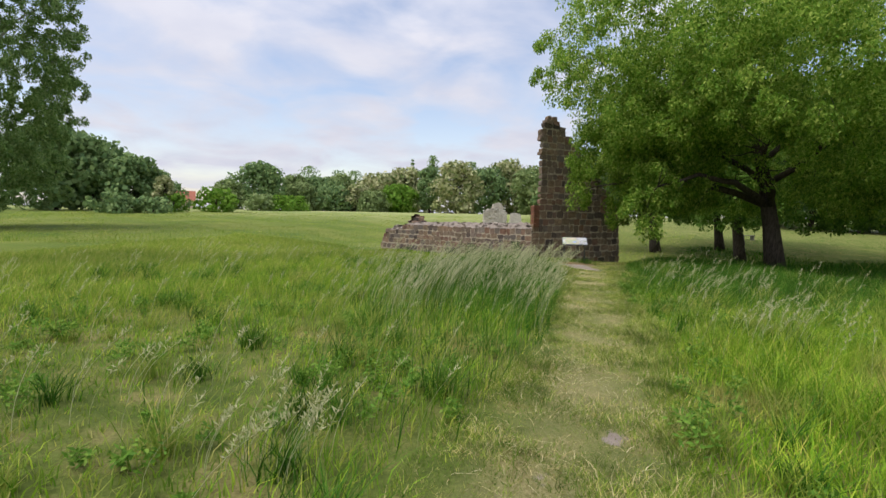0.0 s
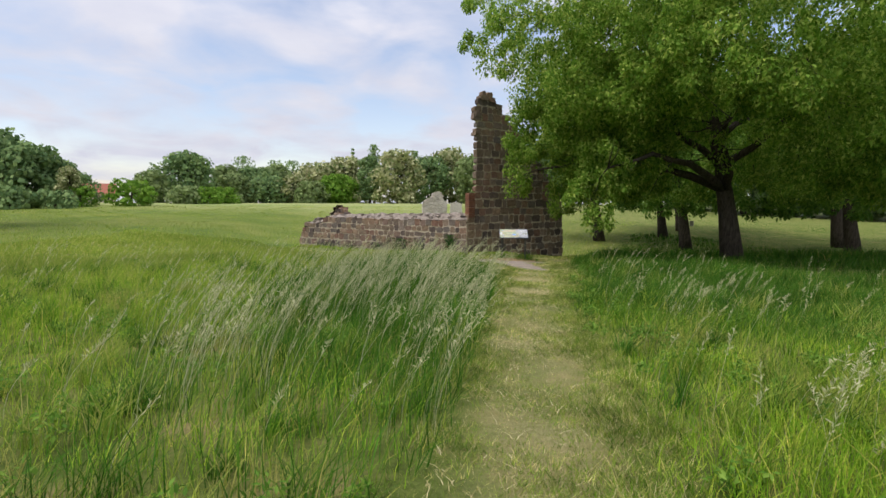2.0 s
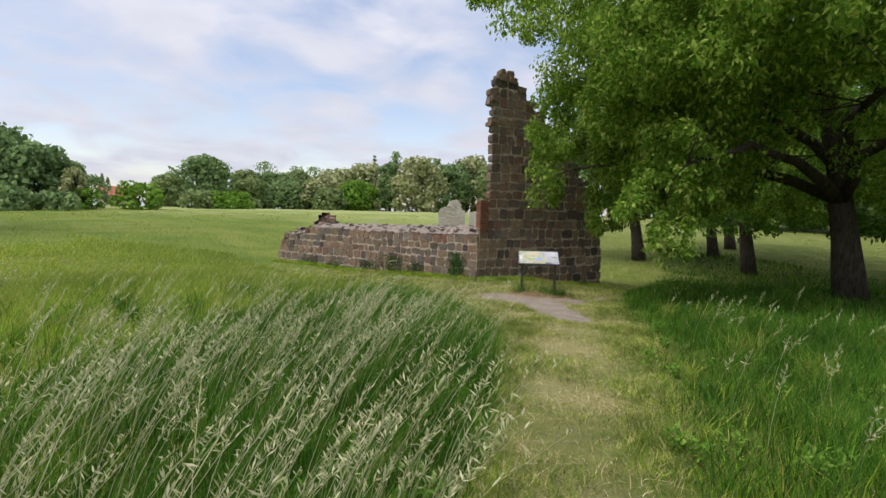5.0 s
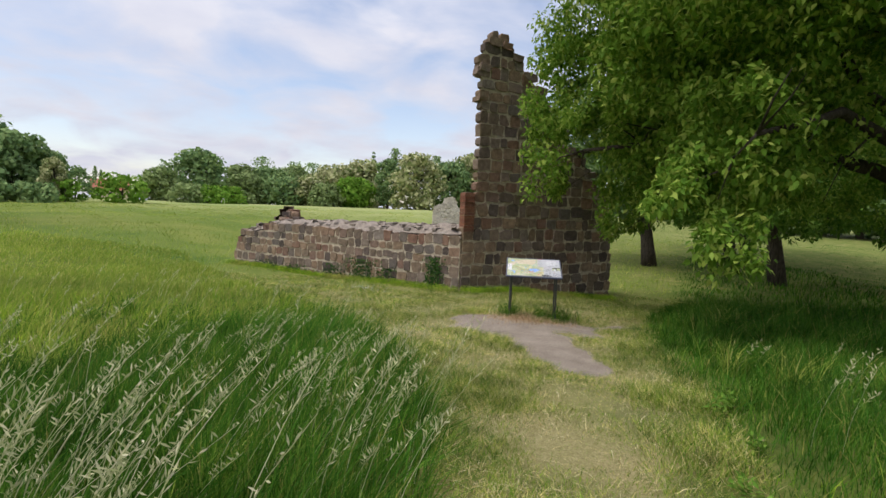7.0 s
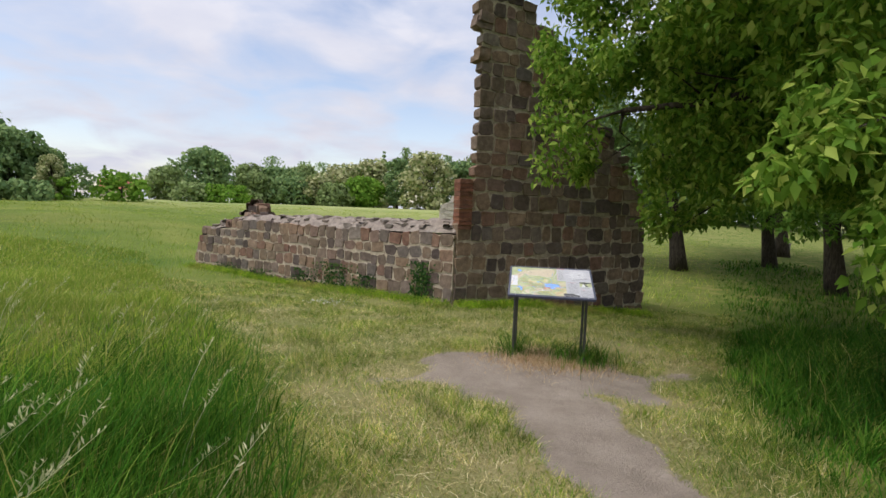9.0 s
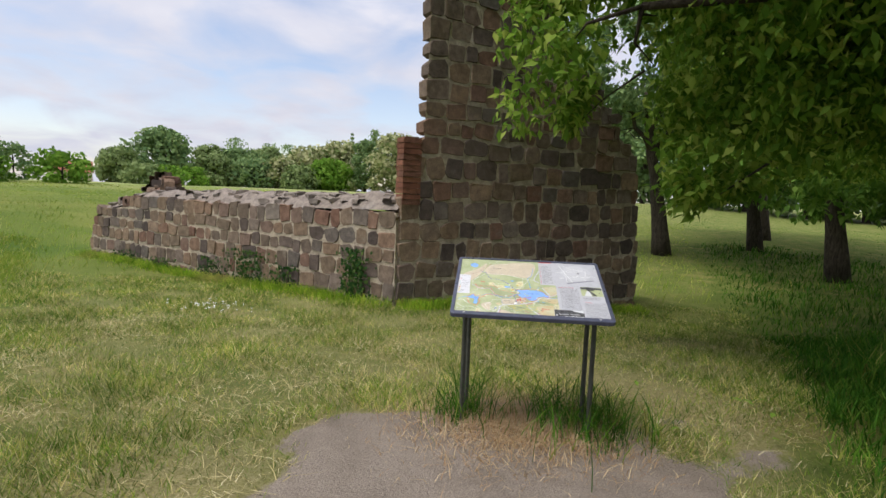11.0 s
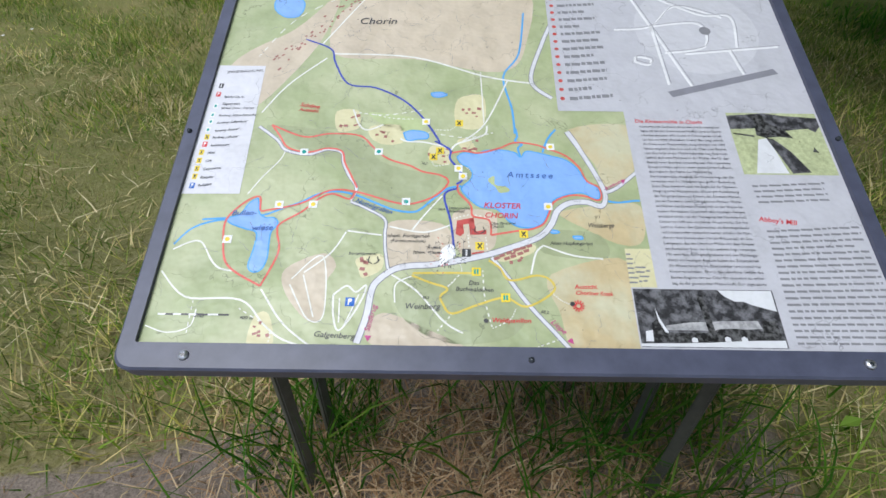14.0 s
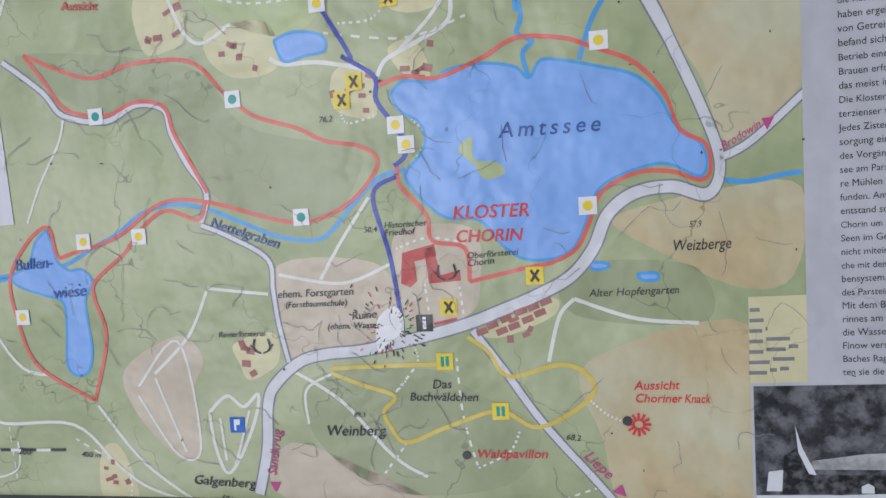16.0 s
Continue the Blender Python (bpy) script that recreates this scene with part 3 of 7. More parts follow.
def ivy(parent, spots, seed):
    """Dark climbing leaves that cling to the face of the wall."""
    rng = np.random.default_rng(seed)
    for s0, z0, w, h, n in spots:
        s = s0 + rng.normal(0, w * 0.5, n)
        z = z0 + h * rng.random(n) ** 1.3
        vs, fs = [], []
        for i in range(n):
            L = rng.uniform(0.035, 0.075)
            a = rng.uniform(0, 6.28)
            tilt = rng.uniform(-0.06, -0.015)
            c = np.array([s[i], -0.05 + tilt, z[i]])
            ax = np.array([math.cos(a), rng.uniform(-0.5, 0.1), math.sin(a)])
            sd = np.array([-math.sin(a), rng.uniform(-0.4, 0.2), math.cos(a)])
            vs += [c - ax * L * 0.5, c + sd * L * 0.45, c + ax * L * 0.6, c - sd * L * 0.45]
            b = 4 * i
            fs += [[b, b + 1, b + 2], [b, b + 2, b + 3]]
        ob = new("ivy", raw_mesh("ivy", vs, fs, M_IVY))
        ob.parent = parent
        tagged(ob, "dark green ivy clinging to the stones", kind="stuff")


ivy(low_wall, [(9.35, 0.75, 0.30, 0.85, 420), (6.6, 0.72, 0.75, 0.62, 380), (5.4, 0.72, 0.4, 0.4, 120), (7.6, 0.74, 0.35, 0.45, 110), (3.6, 0.7, 0.7, 0.22, 120), (2.0, 0.7, 0.6, 0.25, 120)], 63)


def far_remnant():
    """A pale stub of the same ruin standing far behind the low wall."""
    rnd = random.Random(31)
    x0, y0 = 4.6, 62.0
    z0 = float(land(x0, y0))
    prof = [(0, -0.2), (2.9, -0.2), (2.9, 1.7), (2.5, 1.8), (2.4, 2.5), (2.0, 2.95), (1.2, 2.75), (1.0, 2.1), (0.4, 2.0), (0.0, 1.3)]
    core = part("ruin_remnant", extruded_profile(prof, 0.9, 0.0), M_STONE_PALE)
    core.matrix_basis = pose(x0, y0, z0)
    tagged(core, "pale crumbling stub of a ruined stone wall", "ruin")
    for i in range(150):
        s, z = rnd.uniform(0.1, 2.8), rnd.uniform(0.1, 2.9)
        if z > np.interp(s, [0, 0.4, 1.0, 1.2, 2.0, 2.4, 2.5, 2.9], [1.3, 2.0, 2.1, 2.75, 2.95, 2.5, 1.8, 1.7]):
            continue
        ob = new("stone", rnd.choice(PALE))
        ob.parent = core
        ob.matrix_basis = Matrix.Translation((s, 0.02, z)) @ Matrix.Diagonal((rnd.uniform(0.2, 0.4), 0.2, rnd.uniform(0.15, 0.26), 1))
    low = part("ruin_remnant", extruded_profile([(0, -0.2), (1.5, -0.2), (1.4, 1.7), (0.8, 1.9), (0.1, 1.8)], 0.8, 0.0), M_STONE_PALE)
    low.matrix_basis = pose(x0 + 3.4, y0 + 1.0, float(land(x0 + 3.4, y0 + 1)))
    tagged(low, "low pale stub of a ruined stone wall", "ruin")


far_remnant()


# ---- trees ----
def leaf_cloud(centres, sizes, count, length, width, seed, droop=0.3, spread=1.0, pointed=True):
    """Leaves scattered round centres: each leaf a diamond folded along its rib."""
    rng = np.random.default_rng(seed)
    centres, sizes = np.asarray(centres, float), np.asarray(sizes, float)
    k = len(centres)
    n = k * count
    c = np.repeat(centres, count, 0)
    s = np.repeat(sizes, count, 0)
    if s.ndim == 1:
        s = s[:, None]
    d = rng.normal(0, 1, (n, 3))
    d /= np.linalg.norm(d, axis=1)[:, None]
    pos = c + d * s * (rng.random((n, 1)) ** 0.45) * spread
    ang = rng.uniform(0, 2 * np.pi, n)
    pitch = rng.normal(-droop, 0.5, n)
    ax = np.stack([np.cos(ang) * np.cos(pitch), np.sin(ang) * np.cos(pitch), np.sin(pitch)], 1)
    side = np.cross(ax, [0, 0, 1.0])
    side /= np.linalg.norm(side, axis=1)[:, None] + 1e-9
    roll = rng.normal(0, 0.6, n)[:, None]
    up = np.cross(side, ax)
    side = side * np.cos(roll) + up * np.sin(roll)
    up = np.cross(side, ax)
    L = (length * rng.uniform(0.65, 1.25, n))[:, None]
    W = (width * rng.uniform(0.7, 1.2, n))[:, None]
    v = np.stack([pos, pos + ax * L * 0.40 + side * W + up * W * 0.4, pos + ax * L, pos + ax * L * 0.40 - side * W + up * W * 0.4], 1)
    b = (np.arange(n) * 4)[:, None]
    f = np.concatenate([b + [0, 1, 2], b + [0, 2, 3]], 1).reshape(-1, 3)
    return v.reshape(-1, 3), f


def card_cloud(pos, normal, size, seed):
    """Small uneven four-sided clumps of foliage, facing roughly along normal."""
    rng = np.random.default_rng(seed)
    n = len(pos)
    nrm = normal + rng.normal(0, 0.55, (n, 3))
    nrm /= np.linalg.norm(nrm, axis=1)[:, None]
    ref = rng.normal(0, 1, (n, 3))
    a = np.cross(nrm, ref)
    a /= np.linalg.norm(a, axis=1)[:, None]
    b = np.cross(nrm, a)
    s = size[:, None] * rng.uniform(0.5, 1.2, (n, 1))
    v = np.stack([pos + nrm * s * 0.3 + a * s * rng.uniform(0.6, 1.1, (n, 1)), pos + b * s * rng.uniform(0.6, 1.1, (n, 1)), pos - a * s * rng.uniform(0.6, 1.1, (n, 1)), pos - b * s * rng.uniform(0.6, 1.1, (n, 1))], 1)
    k = (np.arange(n) * 4)[:, None]
    f = np.concatenate([k + [0, 1, 2], k + [0, 2, 3]], 1).reshape(-1, 3)
    return v.reshape(-1, 3), f


def far_tree(x, y, top, r, kind, seed):
    rng = np.random.default_rng(seed)
    rnd = random.Random(seed)
    z0 = float(land(x, y))
    h = top - z0
    material, word = {"d": (M_LEAF_DARK, "dark green broadleaf"), "f": (M_LEAF_FAR, "green broadleaf"), "b": (M_LEAF_BRIGHT, "bright green"), "w": (M_LEAF_BLOOM, "pale blooming"), "s": (M_LEAF_DARK, "dark slender spruce"), "p": (M_LEAF_DARK, "dark flat-topped pine")}[kind]
    small = h < 6 and kind in "bdfw"
    tree = new("bush" if small else "tree")
    tree.matrix_basis = pose(x, y, z0 - 0.2)
    tagged(tree, f"{word} {'bush' if small else 'tree'} at the far edge of the meadow", "bush" if small else "tree", group="far trees")
    bm = bmesh.new()
    tr = max(0.12, h * 0.022)
    tube(bm, [(0, 0, 0), (rnd.uniform(-.1, .1), 0, h * 0.4), (rnd.uniform(-.3, .3), rnd.uniform(-.3, .3), h * 0.85)], [tr * 1.3, tr, tr * 0.25], 7)
    for i in range(5):
        a, zb = rnd.uniform(0, 6.3), h * rnd.uniform(0.3, 0.6)
        tube(bm, [(0, 0, zb), (r * 0.35 * math.cos(a), r * 0.35 * math.sin(a), zb + h * 0.12), (r * 0.65 * math.cos(a), r * 0.65 * math.sin(a), zb + h * 0.2)], [tr * 0.6, tr * 0.35, tr * 0.1], 5)
    part("trunk", bm, M_BARK, tree)
    pos, nor, siz = [], [], []
    if kind in "sp":
        levels = 16
        for i in range(levels):
            f = i / levels
            zc = h * (0.12 + 0.88 * f) if kind == "s" else h * (0.55 + 0.42 * f)
            rr = r * (1 - f) ** 0.8 + 0.15 if kind == "s" else r * (0.5 + 0.6 * math.sin(math.pi * f)) * rnd.uniform(0.6, 1.1)
            m = 26
            ang = rng.uniform(0, 6.3, m)
            rad = rr * rng.random(m) ** 0.5
            pos.append(np.stack([rad * np.cos(ang), rad * np.sin(ang), zc - rad * (0.35 if kind == "s" else -0.1) + rng.normal(0, 0.2, m)], 1))
            nor.append(np.stack([np.cos(ang), np.sin(ang), 0.6 + 0 * ang], 1))
            siz.append(np.full(m, 0.10 * h ** 0.6 * 0.8))
    else:
        bottom = 0.02 if small or kind in "wbf" else 0.10
        lobes = 14 if small else 36
        for i in range(lobes):
            f = (i + 0.5) / lobes
            a = i * 2.4 + rnd.uniform(-0.4, 0.4)
            env = math.sin(math.pi * min(0.97, 0.18 + 0.78 * f)) ** 0.7
            rad = r * 0.78 * env * rnd.uniform(0.45, 1.08)
            lr = r * rnd.uniform(0.20, 0.36) * (0.75 + 0.25 * env)
            lc = np.array([rad * math.cos(a), rad * math.sin(a), h * (bottom + (1 - bottom) * f * 0.94) + (0 if f < 0.9 else -lr * 0.5)])
            m = 70 if small else 115
            d = rng.normal(0, 1, (m, 3))
            d /= np.linalg.norm(d, axis=1)[:, None]
            keep = lc + d * lr * np.array([1, 1, 0.85]) * rng.uniform(0.55, 1.15, (m, 1))
            keep[:, 2] = np.clip(keep[:, 2], 0.15, h)
            pos.append(keep)
            nor.append(d)
            siz.append(np.full(m, 0.125 * (r ** 0.72)))
    v, f = card_cloud(np.concatenate(pos), np.concatenate(nor), np.concatenate(siz), seed + 5)
    crown = new("crown", raw_mesh("crown", v, f, material))
    crown.parent = tree
    return tree


TREES_WEST = [
    (-60.8, 77.6, 16.5, 6.5, "d"),
    (-57.2, 80.8, 14.6, 5.6, "d"),
    (-50.5, 79.7, 11.6, 4.2, "d"),
    (-48.7, 83.4, 9.8, 3.0, "d"),
    (-44.0, 78.1, 8.5, 1.5, "w"),
    (-50.2, 92.0, 8.2, 2.8, "d"),
    (-42.8, 72.9, 4.7, 2.7, "d"),
    (-46.5, 70.1, 5.1, 3.2, "d"),
    (-99.5, 179.1, 13.5, 1.6, "s"),
    (-100.7, 184.2, 12.5, 1.5, "s"),
    (-42.5, 77.9, 5.6, 1.8, "b"),
    (-38.1, 82.9, 6.6, 3.3, "b"),
    (-57.9, 133.5, 11.0, 4.2, "f"),
    (-53.7, 146.3, 16.9, 7.3, "d"),
    (-38.4, 103.9, 6.2, 3.8, "f"),
    (-34.5, 105.5, 6.1, 3.1, "b"),
    (-33.2, 111.3, 6.4, 2.6, "b"),
]
TREES_MIDDLE = [
    (-50.8, 168.8, 13.8, 6.1, "f"),
    (-43.1, 171.2, 13.2, 7.6, "d"),
    (-62.2, 228.1, 21.2, 3.7, "p"),
    (-49.7, 231.4, 19.9, 3.3, "p"),
    (-44.0, 237.8, 20.2, 3.2, "p"),
    (-43.0, 150.3, 10.6, 4.5, "f"),
    (-34.1, 152.9, 9.6, 5.2, "d"),
    (-27.5, 154.4, 10.6, 5.0, "w"),
    (-40.4, 192.5, 15.5, 7.8, "f"),
    (-24.8, 180.3, 15.2, 8.8, "w"),
    (-16.2, 184.6, 17.8, 9.4, "w"),
    (-15.9, 156.4, 10.8, 5.7, "b"),
    (-22.2, 150.4, 8.4, 4.5, "f"),
    (-6.3, 157.3, 16.2, 3.8, "d"),
    (-16.5, 221.7, 24.2, 2.1, "s"),
    (-7.9, 222.4, 25.8, 2.7, "p"),
    (2.0, 152.7, 17.5, 6.8, "w"),
]
TREES_EAST = [
    (8.7, 217.6, 25.5, 2.2, "p"),
    (11.3, 167.5, 18.4, 7.2, "d"),
    (18.9, 171.9, 21.9, 7.8, "w"),
    (25.1, 156.1, 18.5, 7.0, "f"),
    (32.9, 154.8, 21.5, 7.9, "w"),
    (27.6, 135.4, 15.2, 5.5, "d"),
    (30.7, 124.5, 16.9, 6.3, "f"),
    (33.9, 113.4, 16.9, 5.7, "d"),
    (37.7, 101.6, 16.7, 6.1, "d"),
    (41.9, 94.6, 17.8, 5.7, "d"),
    (45.7, 87.2, 17.7, 6.1, "d"),
    (48.9, 79.5, 17.4, 5.9, "d"),
    (51.3, 71.8, 16.8, 5.7, "d"),
    (55.6, 68.4, 17.1, 6.1, "d"),
    (60.3, 64.0, 17.1, 6.3, "d"),
    (64.6, 59.3, 17.4, 7.0, "d"),
]
for k, row in enumerate(TREES_WEST + TREES_MIDDLE + TREES_EAST):
    far_tree(row[0], row[1], row[2] * (1.10 if row in TREES_MIDDLE else 1.0), row[3] * 1.22, row[4], 1000 + 13 * k)


def near_tree(name, x, y, trunk_r, height, lobes, clusters, per, leaf, material, bark, seed, limbs, label, low_clip=0.0):
    """A tree with a leaning trunk, limbs towards its lobes, and drooping sprays of leaves."""
    rng = np.random.default_rng(seed)
    rnd = random.Random(seed)
    z0 = float(land(x, y))
    tree = new(name)
    tree.matrix_basis = pose(x, y, z0 - 0.1)
    tagged(tree, label, "tree")
    bm = bmesh.new()
    pts, rad = [], []
    for i in range(9):
        f = i / 8
        pts.append((0.10 * math.sin(f * 5.0) - 1.15 * f, 0.12 * math.sin(f * 4), height * 0.62 * f))
        rad.append(trunk_r * (1.18 if i == 0 else 1.0 - 0.72 * f))
    tube(bm, pts, rad, 14)
    for v in bm.verts:
        v.co += Vector((noise.noise(v.co * 2.0), noise.noise(v.co * 2.0 + Vector((9, 0, 0))), 0)) * trunk_r * 0.22
    part("trunk", bm, bark, tree, "", True)
    centres, sizes = [], []
    for (lx, ly, lz, ra, rb, share, low) in lobes:
        for _ in range(int(clusters * share)):
            d = rng.normal(0, 1, 3)
            d /= np.linalg.norm(d)
            if d[2] < low:
                d[2] = low + rng.random() * 0.2
            p = np.array([lx, ly, lz]) + d * np.array([ra, ra, rb]) * rng.uniform(0.62, 1.03)
            centres.append(p)
            sizes.append(rng.uniform(0.24, 0.60) * (0.75 if ra < 0.7 else 1.0))
    centres = np.array(centres)
    sizes = np.array(sizes)
    keep = centres[:, 2] > low_clip
    centres, sizes = centres[keep], sizes[keep]
    for (bx, by, bz, start) in limbs:
        bm = bmesh.new()
        a = np.array(pts[start])
        b = np.array([bx, by, bz])
        seg = []
        for i in range(7):
            f = i / 6
            p = a + (b - a) * f
            p[2] += 0.9 * math.sin(math.pi * f) * (0.4 + 0.6 * rnd.random()) - (0.25 * f if bz < 4 else 0)
            p[:2] += rng.normal(0, 0.10, 2) * (0 if i in (0,) else 1)
            seg.append(tuple(p))
        r0 = rad[start] * 0.55
        tube(bm, seg, [r0 * (1 - 0.85 * i / 6) + 0.012 for i in range(7)], 8)
        for i in range(2, 7):
            for _ in range(3):
                q = np.array(seg[i])
                e = q + rng.normal(0, 1, 3) * np.array([0.7, 0.7, 0.45])
                mid = (q + e) / 2 + rng.normal(0, 0.08, 3)
                tube(bm, [tuple(q), tuple(mid), tuple(e)], [0.022, 0.014, 0.005], 4)
        part("limb", bm, bark, tree, "", True)
    # twigs that carry the sprays
    bm = bmesh.new()
    for c, s in list(zip(centres, sizes))[:: max(1, len(centres) // 380)]:
        e = c + np.array([0, 0, -0.2])
        q = c + np.append(-c[:2] * 0.10, 0.35) + rng.normal(0, 0.1, 3)
        tube(bm, [tuple(q), tuple((q + e) / 2 + rng.normal(0, 0.05, 3)), tuple(e)], [0.014, 0.009, 0.004], 3)
    tagged(part("twig_mass", bm, bark, tree), "thin dark twigs", kind="stuff")
    sz = np.stack([sizes * 0.9, sizes * 0.9, sizes * 0.95], 1)
    v, f = leaf_cloud(centres, sz, per, leaf[0], leaf[1], seed + 3, 0.75)
    crown = new("crown", raw_mesh("crown", v, f, material))
    crown.parent = tree
    tagged(crown, "drooping sprays of fresh green leaves")
    return tree


MAPLE = (13.2, 16.8)
near_tree("maple_tree", *MAPLE, 0.34, 10.5,
          [(0, 0, 6.2, 7.0, 4.6, 0.55, -0.35), (-4.2, 0.3, 8.2, 5.2, 3.6, 0.27, -0.6), (-4.4, 0.2, 4.3, 2.9, 1.9, 0.09, -0.85), (1.0, -3.2, 4.4, 3.6, 2.2, 0.06, -0.8),
           (-6.5, -2.4, 2.35, 0.32, 0.55, 0.0034, -1.0), (-6.0, -2.8, 1.75, 0.30, 0.45, 0.0024, -1.0), (-5.3, -2.5, 2.5, 0.5, 0.5, 0.004, -1.0), (-5.6, -2.9, 1.6, 0.3, 0.35, 0.0014, -1.0), (-2.8, -4.3, 6.2, 3.4, 2.4, 0.09, -0.8), (-5.2, 1.4, 2.9, 0.85, 0.8, 0.012, -1.0), (-5.7, 1.6, 2.1, 0.5, 0.55, 0.005, -1.0), (-5.8, -2.6, 3.1, 0.66, 0.8, 0.009, -1.0), (-4.6, 1.0, 3.6, 1.1, 0.9, 0.014, -1.0), (-7.1, 2.0, 3.0, 0.6, 0.8, 0.008, -1.0), (-6.8, 2.0, 4.7, 0.8, 1.2, 0.016, -1.0), (-3.3, 2.4, 4.0, 2.6, 1.9, 0.15, -1.0), (3.2, -2.2, 3.9, 2.5, 1.9, 0.09, -1.0), (-5.0, -1.8, 5.4, 2.6, 1.3, 0.07, -1.0), (4.6, -3.0, 3.9, 3.4, 1.9, 0.09, -0.9), (5.4, 2.6, 3.8, 3.2, 1.9, 0.07, -0.9), (0.6, 5.6, 3.9, 3.6, 2.0, 0.08, -0.9)],
          1700, 128, (0.128, 0.034), M_LEAF, M_BARK, 41,
          [(-5.5, -0.5, 5.0, 4), (-4.5, 1.5, 8.0, 6), (-3.0, -4.0, 4.2, 3), (3.5, -3.5, 5.5, 4), (4.5, 2.5, 6.0, 5), (0.5, 4.5, 6.5, 5), (-6.6, 1.0, 3.4, 3), (-5.8, -3.0, 3.2, 3), (-1.5, 0.5, 9.5, 8)],
          "broad maple with dark trunk and drooping green branches", 1.15)
near_tree("birch_tree", -30.8, 31.6, 0.36, 26.0, [(0, 0, 13.0, 6.0, 13.0, 1.0, -0.95)], 1500, 90, (0.20, 0.060), M_BIRCH_LEAF, M_BARK_PALE, 43,
          [(-3.2, 1.0, 13.0, 4), (3.2, 1.2, 15.0, 5), (0.8, -3.4, 11.0, 4)], "tall light green birch with hanging foliage on the meadow", 0.4)
near_tree("oak_tree", 15.6, 35.0, 0.36, 11.0, [(0, 0, 7.5, 5.5, 4.5, 1.0, -0.4)], 420, 60, (0.24, 0.07), M_LEAF_DARK, M_BARK, 45,
          [(-3, 0, 6.5, 5), (3, 1, 7, 5), (0, -3, 7, 6)], "shady broadleaf tree with dark trunk behind the ruin", 2.6)
near_tree("oak_tree", 26.5, 44.0, 0.40, 13.0, [(0, 0, 8.0, 7.0, 5.5, 1.0, -0.4)], 420, 60, (0.30, 0.09), M_LEAF_DARK, M_BARK, 46,
          [(-3, 0, 6.5, 5), (3, 1, 7, 5), (0, -3, 7, 6)], "shady broadleaf tree with dark trunk behind the ruin", 2.4)
near_tree("oak_tree", 29.0, 30.0, 0.40, 12.0, [(0, 0, 7.6, 7.0, 5.2, 1.0, -0.4)], 420, 60, (0.28, 0.08), M_LEAF_DARK, M_BARK, 47,
          [(-3, 0, 6.5, 5), (3, 1, 7, 5), (0, -3, 7, 6)], "shady broadleaf tree with dark trunk behind the ruin", 2.2)

for ox, oy, tall, seed in ((18.6, 29.2, 11.5, 48), (23.5, 23.0, 11.0, 49), (21.5, 37.5, 12.0, 50)):
    near_tree("oak_tree", ox, oy, 0.34, tall, [(0, 0, 7.0, 5.8, 4.6, 0.7, -0.5), (-2.6, -2.2, 4.0, 3.0, 1.9, 0.15, -0.9), (2.6, -2.0, 4.0, 3.0, 1.9, 0.15, -0.9)], 480, 62, (0.24, 0.07), M_LEAF_SHADE, M_BARK, seed,
              [(-3, 0, 6.0, 5), (3, 1, 6.5, 5), (0, -3, 6.5, 6)], "shady broadleaf tree with low hanging branches behind the maple", 1.7)


def far_house(x, y):
    z = float(land(x, y))
    house = new("house")
    house.matrix_basis = pose(x, y, z - 0.3, 0, 0, 25)
    tagged(house, "small rendered house with red tiled roof beyond the meadow", "house")
    bm = bmesh.new()
    box(bm, -5, 5, -3.5, 3.5, 0, 3.2)
    part("wall", bm, M_RENDER, house)
    bm = bmesh.new()
    v = [bm.verts.new(p) for p in ((-5.4, -4, 3.1), (5.4, -4, 3.1), (5.4, 4, 3.1), (-5.4, 4, 3.1), (-5.4, 0, 6.4), (5.4, 0, 6.4))]
    for f in ((0, 1, 5, 4), (2, 3, 4, 5), (0, 4, 3), (1, 2, 5), (3, 2, 1, 0)):
        bm.faces.new([v[i] for i in f])
    part("roof", bm, M_ROOF, house)
    for wx in (-3, 0, 3):
        bm = bmesh.new()
        box(bm, wx - 0.5, wx + 0.5, -3.56, -3.45, 1.1, 2.3)
        part("window", bm, M_PANE, house)


far_house(-94.0, 178.0)


def park_bench(x, y, turn):
    z = float(land(x, y))
    bench = new("bench")
    bench.matrix_basis = pose(x, y, z, 0, 0, turn)
    tagged(bench, "plain grey wooden bench in the shady grass", "bench")
    for k in range(3):
        bm = bmesh.new()
        box(bm, -0.9, 0.9, -0.22 + 0.15 * k, -0.09 + 0.15 * k, 0.43, 0.47)
        part("seat_plank", bm, M_WOOD, bench)
    for sx in (-0.7, 0.7):
        bm = bmesh.new()
        box(bm, sx - 0.06, sx + 0.06, -0.2, 0.2, -0.05, 0.43)
        part("leg", bm, M_WOOD, bench)


park_bench(31.0, 51.0, 20)


# ---- information board ----
PANEL_H = 0.766
panel_pose = Matrix.Translation(PANEL_ORIGIN) @ pose(0, 0, 0, 0, 0, PANEL_YAW) @ pose(0, 0, 0, PANEL_TILT) @ Matrix.Scale(PANEL_SIZE, 4)


def rounded_rect(bm, x0, x1, y0, y1, r, z, steps=5):
    vs = []
    for cx, cy, a0 in ((x1 - r, y0 + r, -90), (x1 - r, y1 - r, 0), (x0 + r, y1 - r, 90), (x0 + r, y0 + r, 180)):
        for k in range(steps + 1):
            a = radians(a0 + 90 * k / steps)
            vs.append(bm.verts.new((cx + r * math.cos(a), cy + r * math.sin(a), z)))
    return vs


